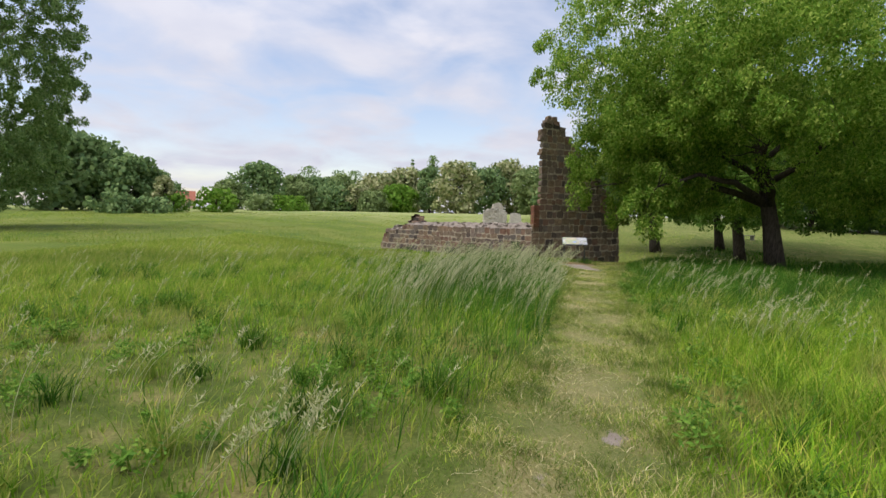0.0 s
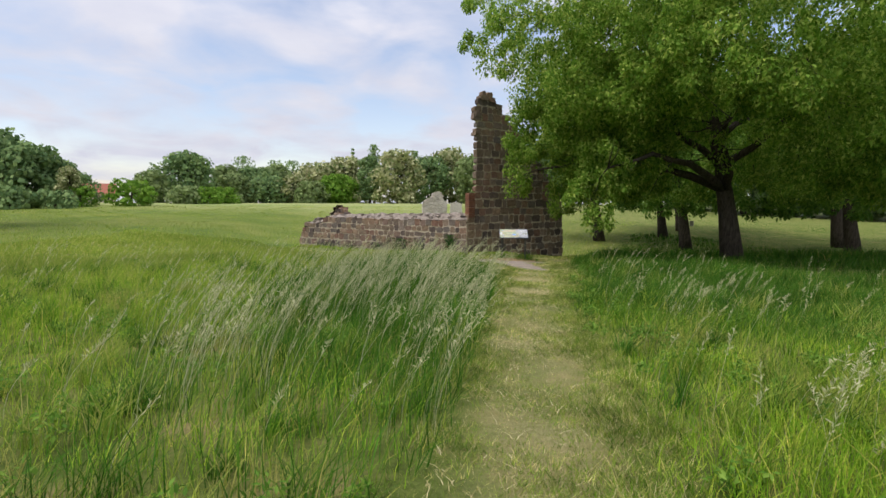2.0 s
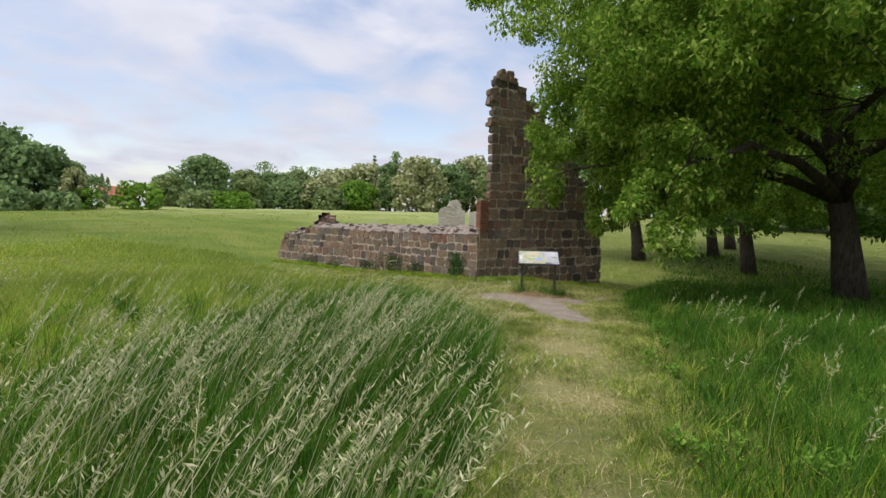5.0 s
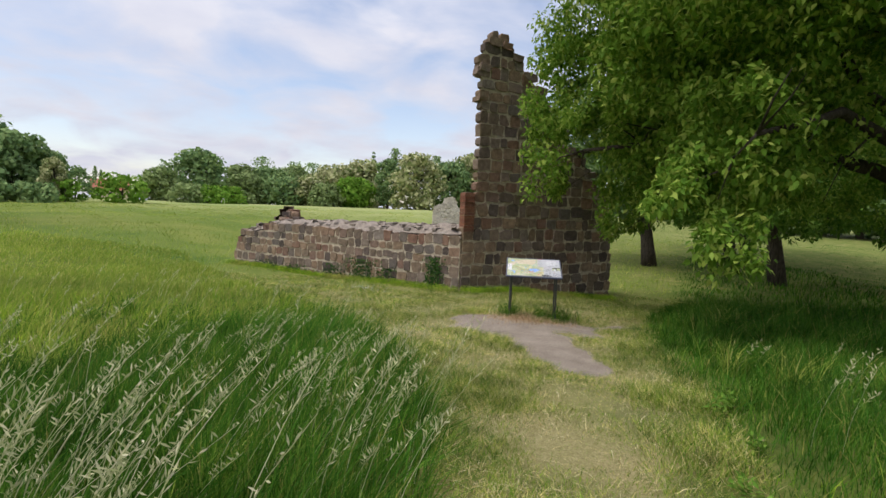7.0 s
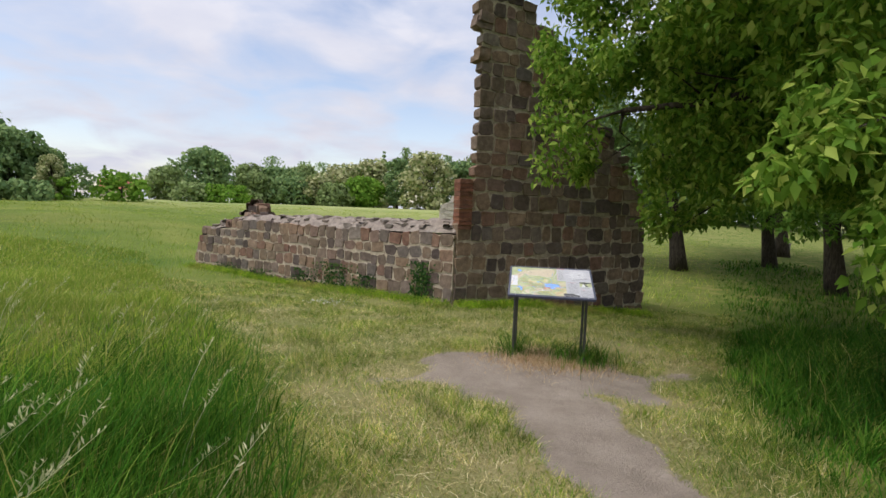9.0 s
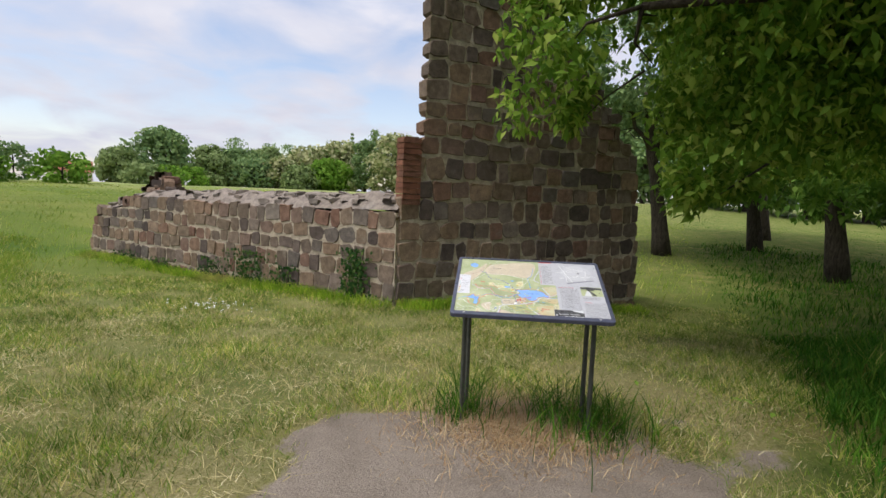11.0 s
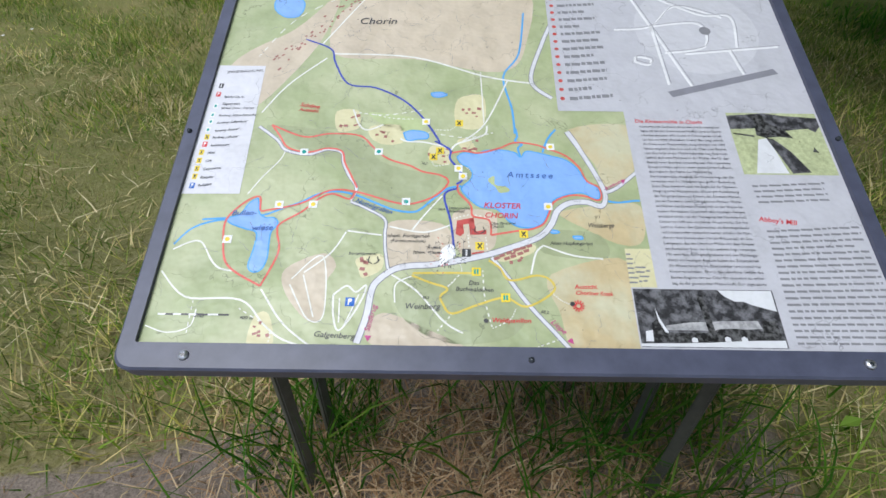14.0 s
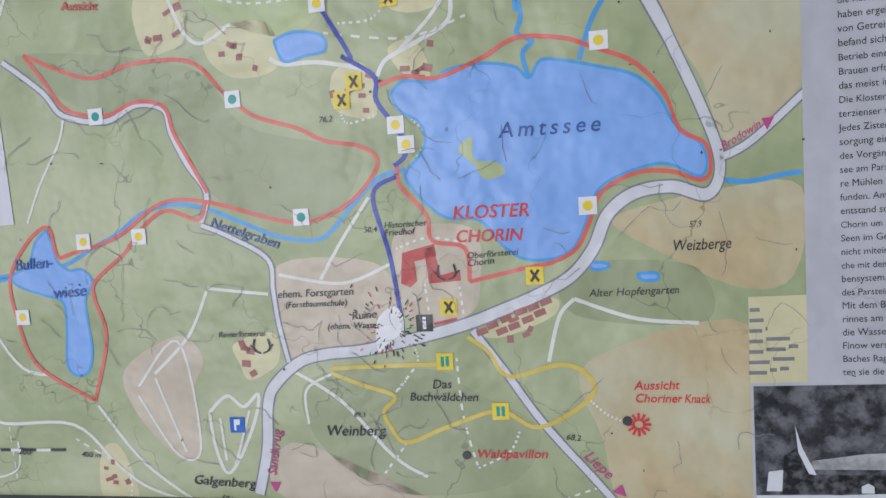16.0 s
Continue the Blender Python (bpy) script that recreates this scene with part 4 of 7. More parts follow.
def ring_frame(outer, inner, z0, z1):
    """A flat frame: outer and inner (x0, x1, y0, y1, r)."""
    bm = bmesh.new()
    loops = [rounded_rect(bm, *outer, z0), rounded_rect(bm, *outer, z1 - 0.003), rounded_rect(bm, outer[0] + 0.003, outer[1] - 0.003, outer[2] + 0.003, outer[3] - 0.003, outer[4], z1), rounded_rect(bm, *inner, z1), rounded_rect(bm, *inner, z0)]
    n = len(loops[0])
    for a, b in zip(loops, loops[1:] + loops[:1]):
        for k in range(n):
            bm.faces.new((a[k], a[(k + 1) % n], b[(k + 1) % n], b[k]))
    bmesh.ops.recalc_face_normals(bm, faces=bm.faces[:])
    return bm


board = new("information_board")
board.matrix_basis = panel_pose
tagged(board, "slanted information board with map on dark steel stand", "sign")
part("frame", ring_frame((-0.5, 0.5, -0.004, PANEL_H + 0.002, 0.022), (-0.478, 0.478, 0.030, PANEL_H - 0.020, 0.003), -0.022, 0.006), M_STEEL, board, "dark blue-grey coated steel frame")
bm = bmesh.new()
box(bm, -0.485, 0.485, 0.012, PANEL_H - 0.012, -0.020, -0.010)
part("back_plate", bm, M_STEEL, board)
down = (panel_pose.to_3x3().inverted() @ Vector((0, 0, -1))).normalized()
back_dir = (panel_pose.to_3x3().inverted() @ (pose(0, 0, 0, 0, 0, PANEL_YAW).to_3x3() @ Vector((0, 1, 0)))).normalized()
for sx in (-1, 1):
    for k, (lx, ly) in enumerate(((0.415, 0.22), (0.392, 0.36))):
        a = Vector((sx * lx, ly, -0.02))
        world = panel_pose @ a
        drop = world.z - float(land(world.x, world.y)) + 0.12
        bm = bmesh.new()
        b = a + down * drop / PANEL_SIZE
        tube(bm, [tuple(a), tuple(b)], [0.018, 0.018], 4)
        bmesh.ops.bevel(bm, geom=[e for e in bm.edges if e.calc_length() > 0.2], offset=0.004, segments=2, affect="EDGES")
        part("leg", bm, M_LEG, board, "square dark steel leg")
    bm = bmesh.new()
    box(bm, sx * 0.405 - 0.02, sx * 0.405 + 0.02, 0.14, 0.55, -0.040, -0.0205)
    part("bracket", bm, M_LEG, board)


# ---- printed sheet of the board: drawn in board metres, origin at the middle of its lower edge ----
MAP_DASHED = [
    [(-0.055, 0.132), (-0.053, 0.093), (-0.045, 0.056)],
    [(-0.093, 0.075), (-0.111, 0.05)],
    [(0.03, 0.102), (0.04, 0.093), (0.051, 0.088)],
    [(-0.045, 0.056), (-0.024, 0.068), (-0.016, 0.083)],
    [(-0.091, 0.206), (-0.069, 0.212), (-0.043, 0.207)],
    [(-0.073, 0.182), (-0.071, 0.158)],
    [(-0.05, 0.179), (-0.048, 0.155)],
    [(-0.099, 0.293), (-0.117, 0.29), (-0.122, 0.298)],
    [(-0.074, 0.289), (-0.066, 0.276), (-0.075, 0.261)],
    [(-0.083, 0.14), (-0.082, 0.129), (-0.098, 0.11), (-0.09, 0.118)],
    [(-0.211, 0.382), (-0.181, 0.374), (-0.149, 0.373)],
    [(-0.237, 0.385), (-0.192, 0.38), (-0.136, 0.391)],
    [(-0.129, 0.349), (-0.075, 0.34), (-0.033, 0.35)],
    [(-0.407, 0.087), (-0.405, 0.042)],
    [(-0.348, 0.078), (-0.309, 0.052), (-0.307, 0.029)],
    [(-0.398, 0.499), (-0.345, 0.597), (-0.235, 0.682)],
    [(-0.119, 0.354), (-0.097, 0.354), (-0.086, 0.364)],
    [(0.007, 0.032), (0.034, 0.043)],
]
MAP_HOUSES = [(-0.03, 0.153), (-0.021, 0.157), (-0.012, 0.161), (-0.003, 0.164), (0.005, 0.167), (-0.024, 0.149), (-0.016, 0.152), (-0.007, 0.156), (0.001, 0.16), (-0.037, 0.149)]
MAP_ZONES = [
    ('tan', [(-0.174, 0.2), (-0.107, 0.198), (-0.092, 0.17), (-0.096, 0.142), (-0.138, 0.137), (-0.169, 0.134), (-0.178, 0.159)]),
    ('tan', [(-0.301, 0.13), (-0.256, 0.153), (-0.238, 0.136), (-0.248, 0.112), (-0.246, 0.073), (-0.262, 0.062), (-0.295, 0.097)]),
    ('tan', [(-0.091, 0.215), (-0.065, 0.221), (-0.037, 0.214), (-0.036, 0.182), (-0.044, 0.161), (-0.08, 0.153), (-0.093, 0.185)]),
    ('ochre', [(0.03, 0.128), (0.142, 0.146), (0.135, 0.023), (0.053, 0.025), (0.037, 0.076)]),
    ('ochre', [(0.054, 0.22), (0.121, 0.231), (0.176, 0.229), (0.17, 0.177), (0.127, 0.172), (0.059, 0.205)]),
    ('ochre', [(0.074, 0.357), (0.188, 0.363), (0.176, 0.286), (0.126, 0.258), (0.109, 0.297)]),
    ('tan', [(-0.175, 0.075), (-0.124, 0.055), (-0.075, 0.025), (-0.174, 0.028), (-0.195, 0.05)]),
    ('tan', [(-0.28, 0.608), (-0.192, 0.661), (0.024, 0.687), (0.023, 0.534), (-0.021, 0.47), (-0.155, 0.497), (-0.279, 0.505)]),
    ('tan', [(-0.452, 0.479), (-0.352, 0.563), (-0.286, 0.657), (-0.308, 0.529), (-0.378, 0.4), (-0.41, 0.41)]),
    ('yell', [(-0.264, 0.386), (-0.233, 0.388), (-0.228, 0.358), (-0.241, 0.35), (-0.26, 0.351)]),
    ('yell', [(-0.211, 0.359), (-0.169, 0.361), (-0.162, 0.332), (-0.19, 0.326), (-0.211, 0.339)]),
    ('yell', [(-0.124, 0.324), (-0.102, 0.326), (-0.097, 0.294), (-0.115, 0.294), (-0.127, 0.303)]),
    ('yell', [(-0.087, 0.334), (-0.069, 0.338), (-0.06, 0.315), (-0.074, 0.314)]),
    ('yell', [(-0.086, 0.412), (-0.048, 0.419), (-0.05, 0.361), (-0.087, 0.362)]),
    ('yell', [(-0.213, 0.146), (-0.183, 0.153), (-0.181, 0.132), (-0.203, 0.12), (-0.21, 0.132)]),
    ('yell', [(-0.328, 0.068), (-0.311, 0.071), (-0.301, 0.029), (-0.33, 0.028)]),
    ('yell', [(-0.036, 0.149), (0.008, 0.169), (0.01, 0.158), (-0.023, 0.145)]),
    ('grass', [(-0.215, 0.385), (-0.134, 0.371), (-0.15, 0.35), (-0.19, 0.36)]),
    ('dark', [(-0.362, 0.359), (-0.228, 0.338), (-0.192, 0.296), (-0.123, 0.275), (-0.11, 0.261), (-0.141, 0.228), (-0.211, 0.243), (-0.243, 0.296), (-0.3, 0.31)]),
    ('dark', [(-0.159, 0.12), (-0.075, 0.125), (-0.043, 0.108), (-0.003, 0.083), (-0.027, 0.043), (-0.104, 0.037), (-0.156, 0.075)]),
    ('dark', [(0.022, 0.189), (0.099, 0.185), (0.107, 0.151), (0.024, 0.157)]),
]
MAP_WATER = [
    [(-0.087, 0.306), (-0.078, 0.313), (-0.06, 0.311), (-0.049, 0.317), (-0.028, 0.319), (-0.007, 0.315), (0.002, 0.307), (0.01, 0.317), (0.025, 0.315), (0.043, 0.31), (0.064, 0.303), (0.078, 0.29), (0.088, 0.272), (0.106, 0.259), (0.111, 0.247), (0.105, 0.239), (0.086, 0.247), (0.072, 0.248), (0.049, 0.241), (0.038, 0.231), (0.032, 0.214), (0.024, 0.2), (0.011, 0.194), (-0.007, 0.195), (-0.02, 0.204), (-0.034, 0.221), (-0.055, 0.224), (-0.068, 0.234), (-0.08, 0.249), (-0.08, 0.256), (-0.07, 0.266), (-0.066, 0.276), (-0.07, 0.287), (-0.082, 0.295)],
    [(-0.353, 0.234), (-0.349, 0.221), (-0.347, 0.211), (-0.338, 0.204), (-0.327, 0.204), (-0.32, 0.195), (-0.327, 0.182), (-0.327, 0.166), (-0.326, 0.144), (-0.331, 0.129), (-0.341, 0.126), (-0.348, 0.135), (-0.345, 0.161), (-0.346, 0.181), (-0.362, 0.187), (-0.381, 0.194), (-0.387, 0.202), (-0.372, 0.209), (-0.363, 0.226)],
    [(-0.164, 0.348), (-0.15, 0.352), (-0.131, 0.348), (-0.129, 0.338), (-0.143, 0.336), (-0.158, 0.334)],
    [(0.031, 0.191), (0.042, 0.19), (0.045, 0.187), (0.036, 0.186)],
    [(0.062, 0.182), (0.073, 0.182), (0.074, 0.178), (0.065, 0.178)],
    [(-0.126, 0.424), (-0.112, 0.426), (-0.102, 0.421), (-0.112, 0.416), (-0.123, 0.417)],
    [(-0.393, 0.64), (-0.368, 0.654), (-0.344, 0.633), (-0.348, 0.599), (-0.371, 0.595), (-0.391, 0.615)],
]
MAP_ISLAND = [(-0.045, 0.267), (-0.036, 0.274), (-0.035, 0.26), (-0.021, 0.257), (-0.016, 0.25), (-0.029, 0.247), (-0.035, 0.256)]
MAP_ROADS = [
    (0.0115, [(-0.204, 0.034), (-0.195, 0.07), (-0.191, 0.104), (-0.183, 0.118), (-0.165, 0.132), (-0.145, 0.137), (-0.118, 0.139), (-0.081, 0.146), (-0.048, 0.154), (-0.022, 0.163), (-0.001, 0.171), (0.021, 0.182), (0.036, 0.199), (0.046, 0.22), (0.063, 0.232), (0.086, 0.234), (0.109, 0.228), (0.119, 0.238), (0.118, 0.256), (0.105, 0.286), (0.088, 0.319), (0.071, 0.353)]),
    (0.0085, [(0.055, 0.416), (0.026, 0.452), (0.048, 0.535), (0.069, 0.592)]),
    (0.007, [(0.12, 0.249), (0.143, 0.258), (0.181, 0.284)]),
    (0.007, [(-0.043, 0.15), (-0.024, 0.123), (-0.003, 0.091), (0.023, 0.058), (0.046, 0.027)]),
    (0.0055, [(-0.229, 0.232), (-0.223, 0.252), (-0.235, 0.272), (-0.245, 0.294), (-0.249, 0.311), (-0.27, 0.316), (-0.295, 0.307), (-0.328, 0.314), (-0.343, 0.332), (-0.373, 0.356)]),
    (0.0045, [(-0.229, 0.23), (-0.209, 0.221), (-0.182, 0.204), (-0.18, 0.182), (-0.178, 0.159), (-0.173, 0.132)]),
]
MAP_LANES_A = [
    (0.0022, [(-0.328, 0.314), (-0.334, 0.296), (-0.353, 0.268), (-0.368, 0.24)]),
    (0.0035, [(-0.095, 0.318), (-0.088, 0.328), (-0.069, 0.336), (-0.047, 0.347), (-0.044, 0.362)]),
    (0.0035, [(-0.168, 0.337), (-0.158, 0.332), (-0.135, 0.331), (-0.106, 0.324), (-0.097, 0.318)]),
    (0.003, [(-0.24, 0.39), (-0.228, 0.36), (-0.215, 0.352), (-0.194, 0.362)]),
    (0.0028, [(-0.229, 0.186), (-0.208, 0.183), (-0.184, 0.18)]),
    (0.0028, [(-0.23, 0.184), (-0.247, 0.153), (-0.277, 0.126)]),
    (0.0028, [(-0.145, 0.188), (-0.129, 0.212), (-0.107, 0.241)]),
    (0.0028, [(-0.175, 0.193), (-0.13, 0.185), (-0.096, 0.196)]),
    (0.003, [(-0.174, 0.128), (-0.137, 0.104), (-0.102, 0.064), (-0.08, 0.049)]),
    (0.0022, [(-0.162, 0.088), (-0.162, 0.112), (-0.143, 0.123)]),
    (0.003, [(0.023, 0.168), (0.061, 0.154), (0.101, 0.15)]),
    (0.003, [(0.005, 0.128), (0.013, 0.157), (0.023, 0.168)]),
    (0.003, [(-0.473, 0.126), (-0.422, 0.092), (-0.349, 0.089), (-0.315, 0.057), (-0.291, 0.038), (-0.251, 0.024)]),
    (0.0022, [(-0.474, 0.054), (-0.437, 0.045), (-0.403, 0.053), (-0.399, 0.076)]),
]
MAP_LANES_B = [
    (0.003, [(-0.326, 0.103), (-0.292, 0.058), (-0.257, 0.029)]),
    (0.003, [(-0.464, 0.156), (-0.421, 0.168), (-0.387, 0.133), (-0.363, 0.127)]),
    (0.004, [(-0.28, 0.507), (-0.155, 0.501), (-0.045, 0.46), (0.025, 0.446)]),
    (0.003, [(-0.302, 0.529), (-0.221, 0.682), (-0.195, 0.695)]),
    (0.003, [(-0.291, 0.497), (-0.343, 0.437), (-0.374, 0.382)]),
    (0.003, [(-0.22, 0.669), (-0.111, 0.652), (0.011, 0.7)]),
    (0.0022, [(-0.051, 0.469), (-0.048, 0.367)]),
    (0.003, [(-0.01, 0.451), (-0.046, 0.367), (-0.079, 0.333)]),
    (0.0022, [(-0.291, 0.117), (-0.256, 0.149), (-0.246, 0.073), (-0.264, 0.065), (-0.292, 0.11)]),
    (0.0022, [(-0.277, 0.123), (-0.258, 0.068)]),
    (0.003, [(-0.237, 0.097), (-0.222, 0.109), (-0.21, 0.101), (-0.198, 0.11), (-0.204, 0.087), (-0.225, 0.051), (-0.234, 0.069), (-0.237, 0.097)]),
    (0.0022, [(-0.229, 0.093), (-0.227, 0.061)]),
    (0.0022, [(-0.206, 0.098), (-0.221, 0.056)]),
]
MAP_TRAILS = [
    [(-0.355, 0.359), (-0.306, 0.338), (-0.27, 0.344), (-0.226, 0.341), (-0.203, 0.318), (-0.183, 0.301), (-0.153, 0.29), (-0.134, 0.28), (-0.109, 0.274), (-0.099, 0.262), (-0.118, 0.24), (-0.147, 0.228), (-0.172, 0.23), (-0.224, 0.246), (-0.259, 0.247), (-0.295, 0.226), (-0.334, 0.216), (-0.346, 0.215), (-0.351, 0.236), (-0.369, 0.227), (-0.388, 0.201), (-0.386, 0.17), (-0.373, 0.134), (-0.328, 0.107)],
    [(-0.328, 0.107), (-0.313, 0.153), (-0.319, 0.182), (-0.317, 0.195), (-0.291, 0.214), (-0.275, 0.231), (-0.255, 0.242), (-0.231, 0.234), (-0.224, 0.246)],
    [(-0.355, 0.359), (-0.341, 0.34), (-0.325, 0.318), (-0.295, 0.311), (-0.27, 0.318), (-0.249, 0.313), (-0.243, 0.294), (-0.233, 0.274), (-0.222, 0.252)],
    [(-0.096, 0.312), (-0.077, 0.316), (-0.056, 0.313), (-0.027, 0.322), (-0.005, 0.332), (0.023, 0.329), (0.04, 0.322), (0.065, 0.31), (0.082, 0.29), (0.092, 0.268), (0.11, 0.258), (0.113, 0.242), (0.105, 0.237), (0.086, 0.243), (0.064, 0.244), (0.043, 0.234), (0.035, 0.217), (0.026, 0.2), (0.011, 0.192), (-0.007, 0.189), (-0.043, 0.182)],
    [(-0.043, 0.182), (-0.045, 0.204), (-0.066, 0.21), (-0.069, 0.227), (-0.085, 0.247), (-0.086, 0.26)],
]
MAP_ROUTE = [[(-0.329, 0.54), (-0.287, 0.518), (-0.277, 0.487), (-0.253, 0.441), (-0.21, 0.433), (-0.167, 0.409), (-0.136, 0.374), (-0.112, 0.332), (-0.118, 0.333), (-0.097, 0.318), (-0.097, 0.303), (-0.086, 0.286), (-0.079, 0.273), (-0.081, 0.265), (-0.088, 0.26)], [(-0.087, 0.253), (-0.104, 0.242), (-0.095, 0.2), (-0.09, 0.152)]]
MAP_YELLOW = [
    [(-0.142, 0.127), (-0.097, 0.128), (-0.064, 0.128)],
    [(-0.143, 0.124), (-0.121, 0.115), (-0.099, 0.107), (-0.107, 0.097), (-0.104, 0.087), (-0.093, 0.075), (-0.063, 0.086), (-0.029, 0.096), (-0.003, 0.085), (0.03, 0.104), (0.029, 0.119), (0.012, 0.126), (-0.021, 0.119), (-0.034, 0.136), (-0.047, 0.146)],
]
MAP_STREAMS = [
    [(-0.427, 0.2), (-0.38, 0.203), (-0.341, 0.208), (-0.317, 0.219), (-0.295, 0.228), (-0.274, 0.241), (-0.25, 0.246), (-0.224, 0.241), (-0.196, 0.229), (-0.173, 0.219), (-0.148, 0.215), (-0.135, 0.22), (-0.118, 0.237), (-0.099, 0.253), (-0.081, 0.257)],
    [(-0.465, 0.163), (-0.44, 0.187), (-0.399, 0.199), (-0.359, 0.201)],
    [(-0.003, 0.359), (-0.001, 0.344), (-0.004, 0.335), (0.005, 0.329), (-0.001, 0.322), (0.002, 0.307)],
    [(0.023, 0.613), (0.01, 0.512), (-0.016, 0.46), (-0.006, 0.395), (-0.004, 0.348)],
    [(0.055, 0.357), (0.042, 0.339), (0.033, 0.315)],
    [(0.121, 0.236), (0.141, 0.234), (0.167, 0.237), (0.177, 0.237)],
]
MAP_BUILDINGS = [
    [(-0.087, 0.203), (-0.065, 0.208), (-0.064, 0.2), (-0.079, 0.197), (-0.078, 0.184), (-0.083, 0.18), (-0.089, 0.183)],
    [(-0.072, 0.205), (-0.066, 0.207), (-0.062, 0.187), (-0.049, 0.19), (-0.049, 0.183), (-0.07, 0.182)],
    [(-0.069, 0.156), (-0.053, 0.159), (-0.053, 0.157), (-0.068, 0.154)],
]
MAP_TORN = [(-0.108, 0.156), (-0.102, 0.165), (-0.094, 0.168), (-0.089, 0.159), (-0.091, 0.148), (-0.099, 0.144), (-0.108, 0.138)]
MAP_ICONS = [
    ('w', -0.197, 0.313),
    ('w', -0.302, 0.311),
    ('w', -0.155, 0.231),
    ('w', -0.085, 0.286),
    ('w', -0.079, 0.273),
    ('w', 0.045, 0.325),
    ('w', 0.034, 0.226),
    ('w', -0.323, 0.224),
    ('w', -0.278, 0.225),
    ('w', -0.381, 0.171),
    ('w', -0.132, 0.368),
    ('y', -0.111, 0.316),
    ('y', -0.12, 0.305),
    ('y', -0.058, 0.166),
    ('y', -0.001, 0.184),
    ('y', -0.063, 0.13),
    ('y', -0.028, 0.096),
    ('k', -0.075, 0.156),
    ('p', -0.216, 0.088),
    ('y', -0.084, 0.366),
    ('p', -0.462, 0.252),
    ('y', -0.462, 0.267),
    ('y', -0.462, 0.28),
    ('y', -0.462, 0.294),
    ('y', -0.462, 0.308),
    ('r', -0.46, 0.322),
    ('y', -0.46, 0.335),
    ('w', -0.462, 0.348),
    ('w', -0.461, 0.363),
    ('w', -0.461, 0.376),
    ('w', -0.46, 0.393),
    ('r', -0.461, 0.416),
    ('k', -0.46, 0.433),
]
MAP_WORDS_A = [
    ('Amtssee', 'blue', -0.019, 0.272, 0.044, 0.271),
    ('KLOSTER', 'red', -0.052, 0.223, -0.003, 0.222),
    ('CHORIN', 'red', -0.051, 0.208, -0.008, 0.207),
    ('Bullen-', 'blue', -0.383, 0.206, -0.351, 0.207),
    ('wiese', 'blue', -0.353, 0.184, -0.326, 0.185),
    ('Nettelgraben', 'blue', -0.223, 0.229, -0.174, 0.211),
    ('Weizberge', 'ink', 0.083, 0.195, 0.125, 0.195),
    ('Alter Hopfengarten', 'ink', 0.032, 0.169, 0.087, 0.169),
    ('ehem. Forstgarten', 'ink', -0.177, 0.177, -0.123, 0.177),
    ('(Forstbaumschule)', 'ink', -0.172, 0.17, -0.128, 0.17),
    ('Ruine', 'ink', -0.125, 0.16, -0.108, 0.161),
    ('(ehem. Wasser-', 'ink', -0.143, 0.154, -0.104, 0.154),
    ('Revierförsterei', 'ink', -0.224, 0.151, -0.189, 0.151),
    ('Historischer', 'ink', -0.098, 0.22, -0.069, 0.22),
    ('Friedhof', 'ink', -0.098, 0.215, -0.077, 0.215),
    ('Oberförsterei', 'ink', -0.044, 0.197, -0.011, 0.198),
]
MAP_WORDS_B = [
    ('Chorin', 'ink', -0.044, 0.192, -0.027, 0.193),
    ('Das', 'ink', -0.073, 0.112, -0.06, 0.112),
    ('Buchwäldchen', 'ink', -0.089, 0.104, -0.043, 0.103),
    ('Weinberg', 'ink', -0.15, 0.08, -0.108, 0.08),
    ('Galgenberg', 'ink', -0.255, 0.042, -0.207, 0.039),
    ('Waldpavillon', 'red', -0.046, 0.064, -0.0, 0.064),
    ('Aussicht', 'red', 0.057, 0.109, 0.085, 0.109),
    ('Choriner Knack', 'red', 0.057, 0.101, 0.107, 0.1),
    ('Sandkrug', 'rose', -0.19, 0.049, -0.183, 0.084),
    ('Liepe', 'rose', 0.023, 0.065, 0.038, 0.049),
    ('Brodowin', 'rose', 0.122, 0.253, 0.149, 0.265),
    ('Schöne', 'red', -0.32, 0.395, -0.291, 0.39),
    ('Aussicht', 'red', -0.32, 0.386, -0.291, 0.383),
    ('76,2', 'ink', -0.137, 0.292, -0.128, 0.292),
    ('50,4', 'ink', -0.112, 0.218, -0.103, 0.218),
    ('89,3', 'ink', -0.129, 0.093, -0.121, 0.093),
    ('57,9', 'ink', 0.096, 0.209, 0.105, 0.209),
    ('68,2', 'ink', 0.013, 0.077, 0.022, 0.076),
    ('58,1', 'ink', -0.234, 0.029, -0.225, 0.028),
    ('200', 'ink', -0.4, 0.066, -0.388, 0.065),
    ('400 m', 'ink', -0.345, 0.064, -0.329, 0.063),
]
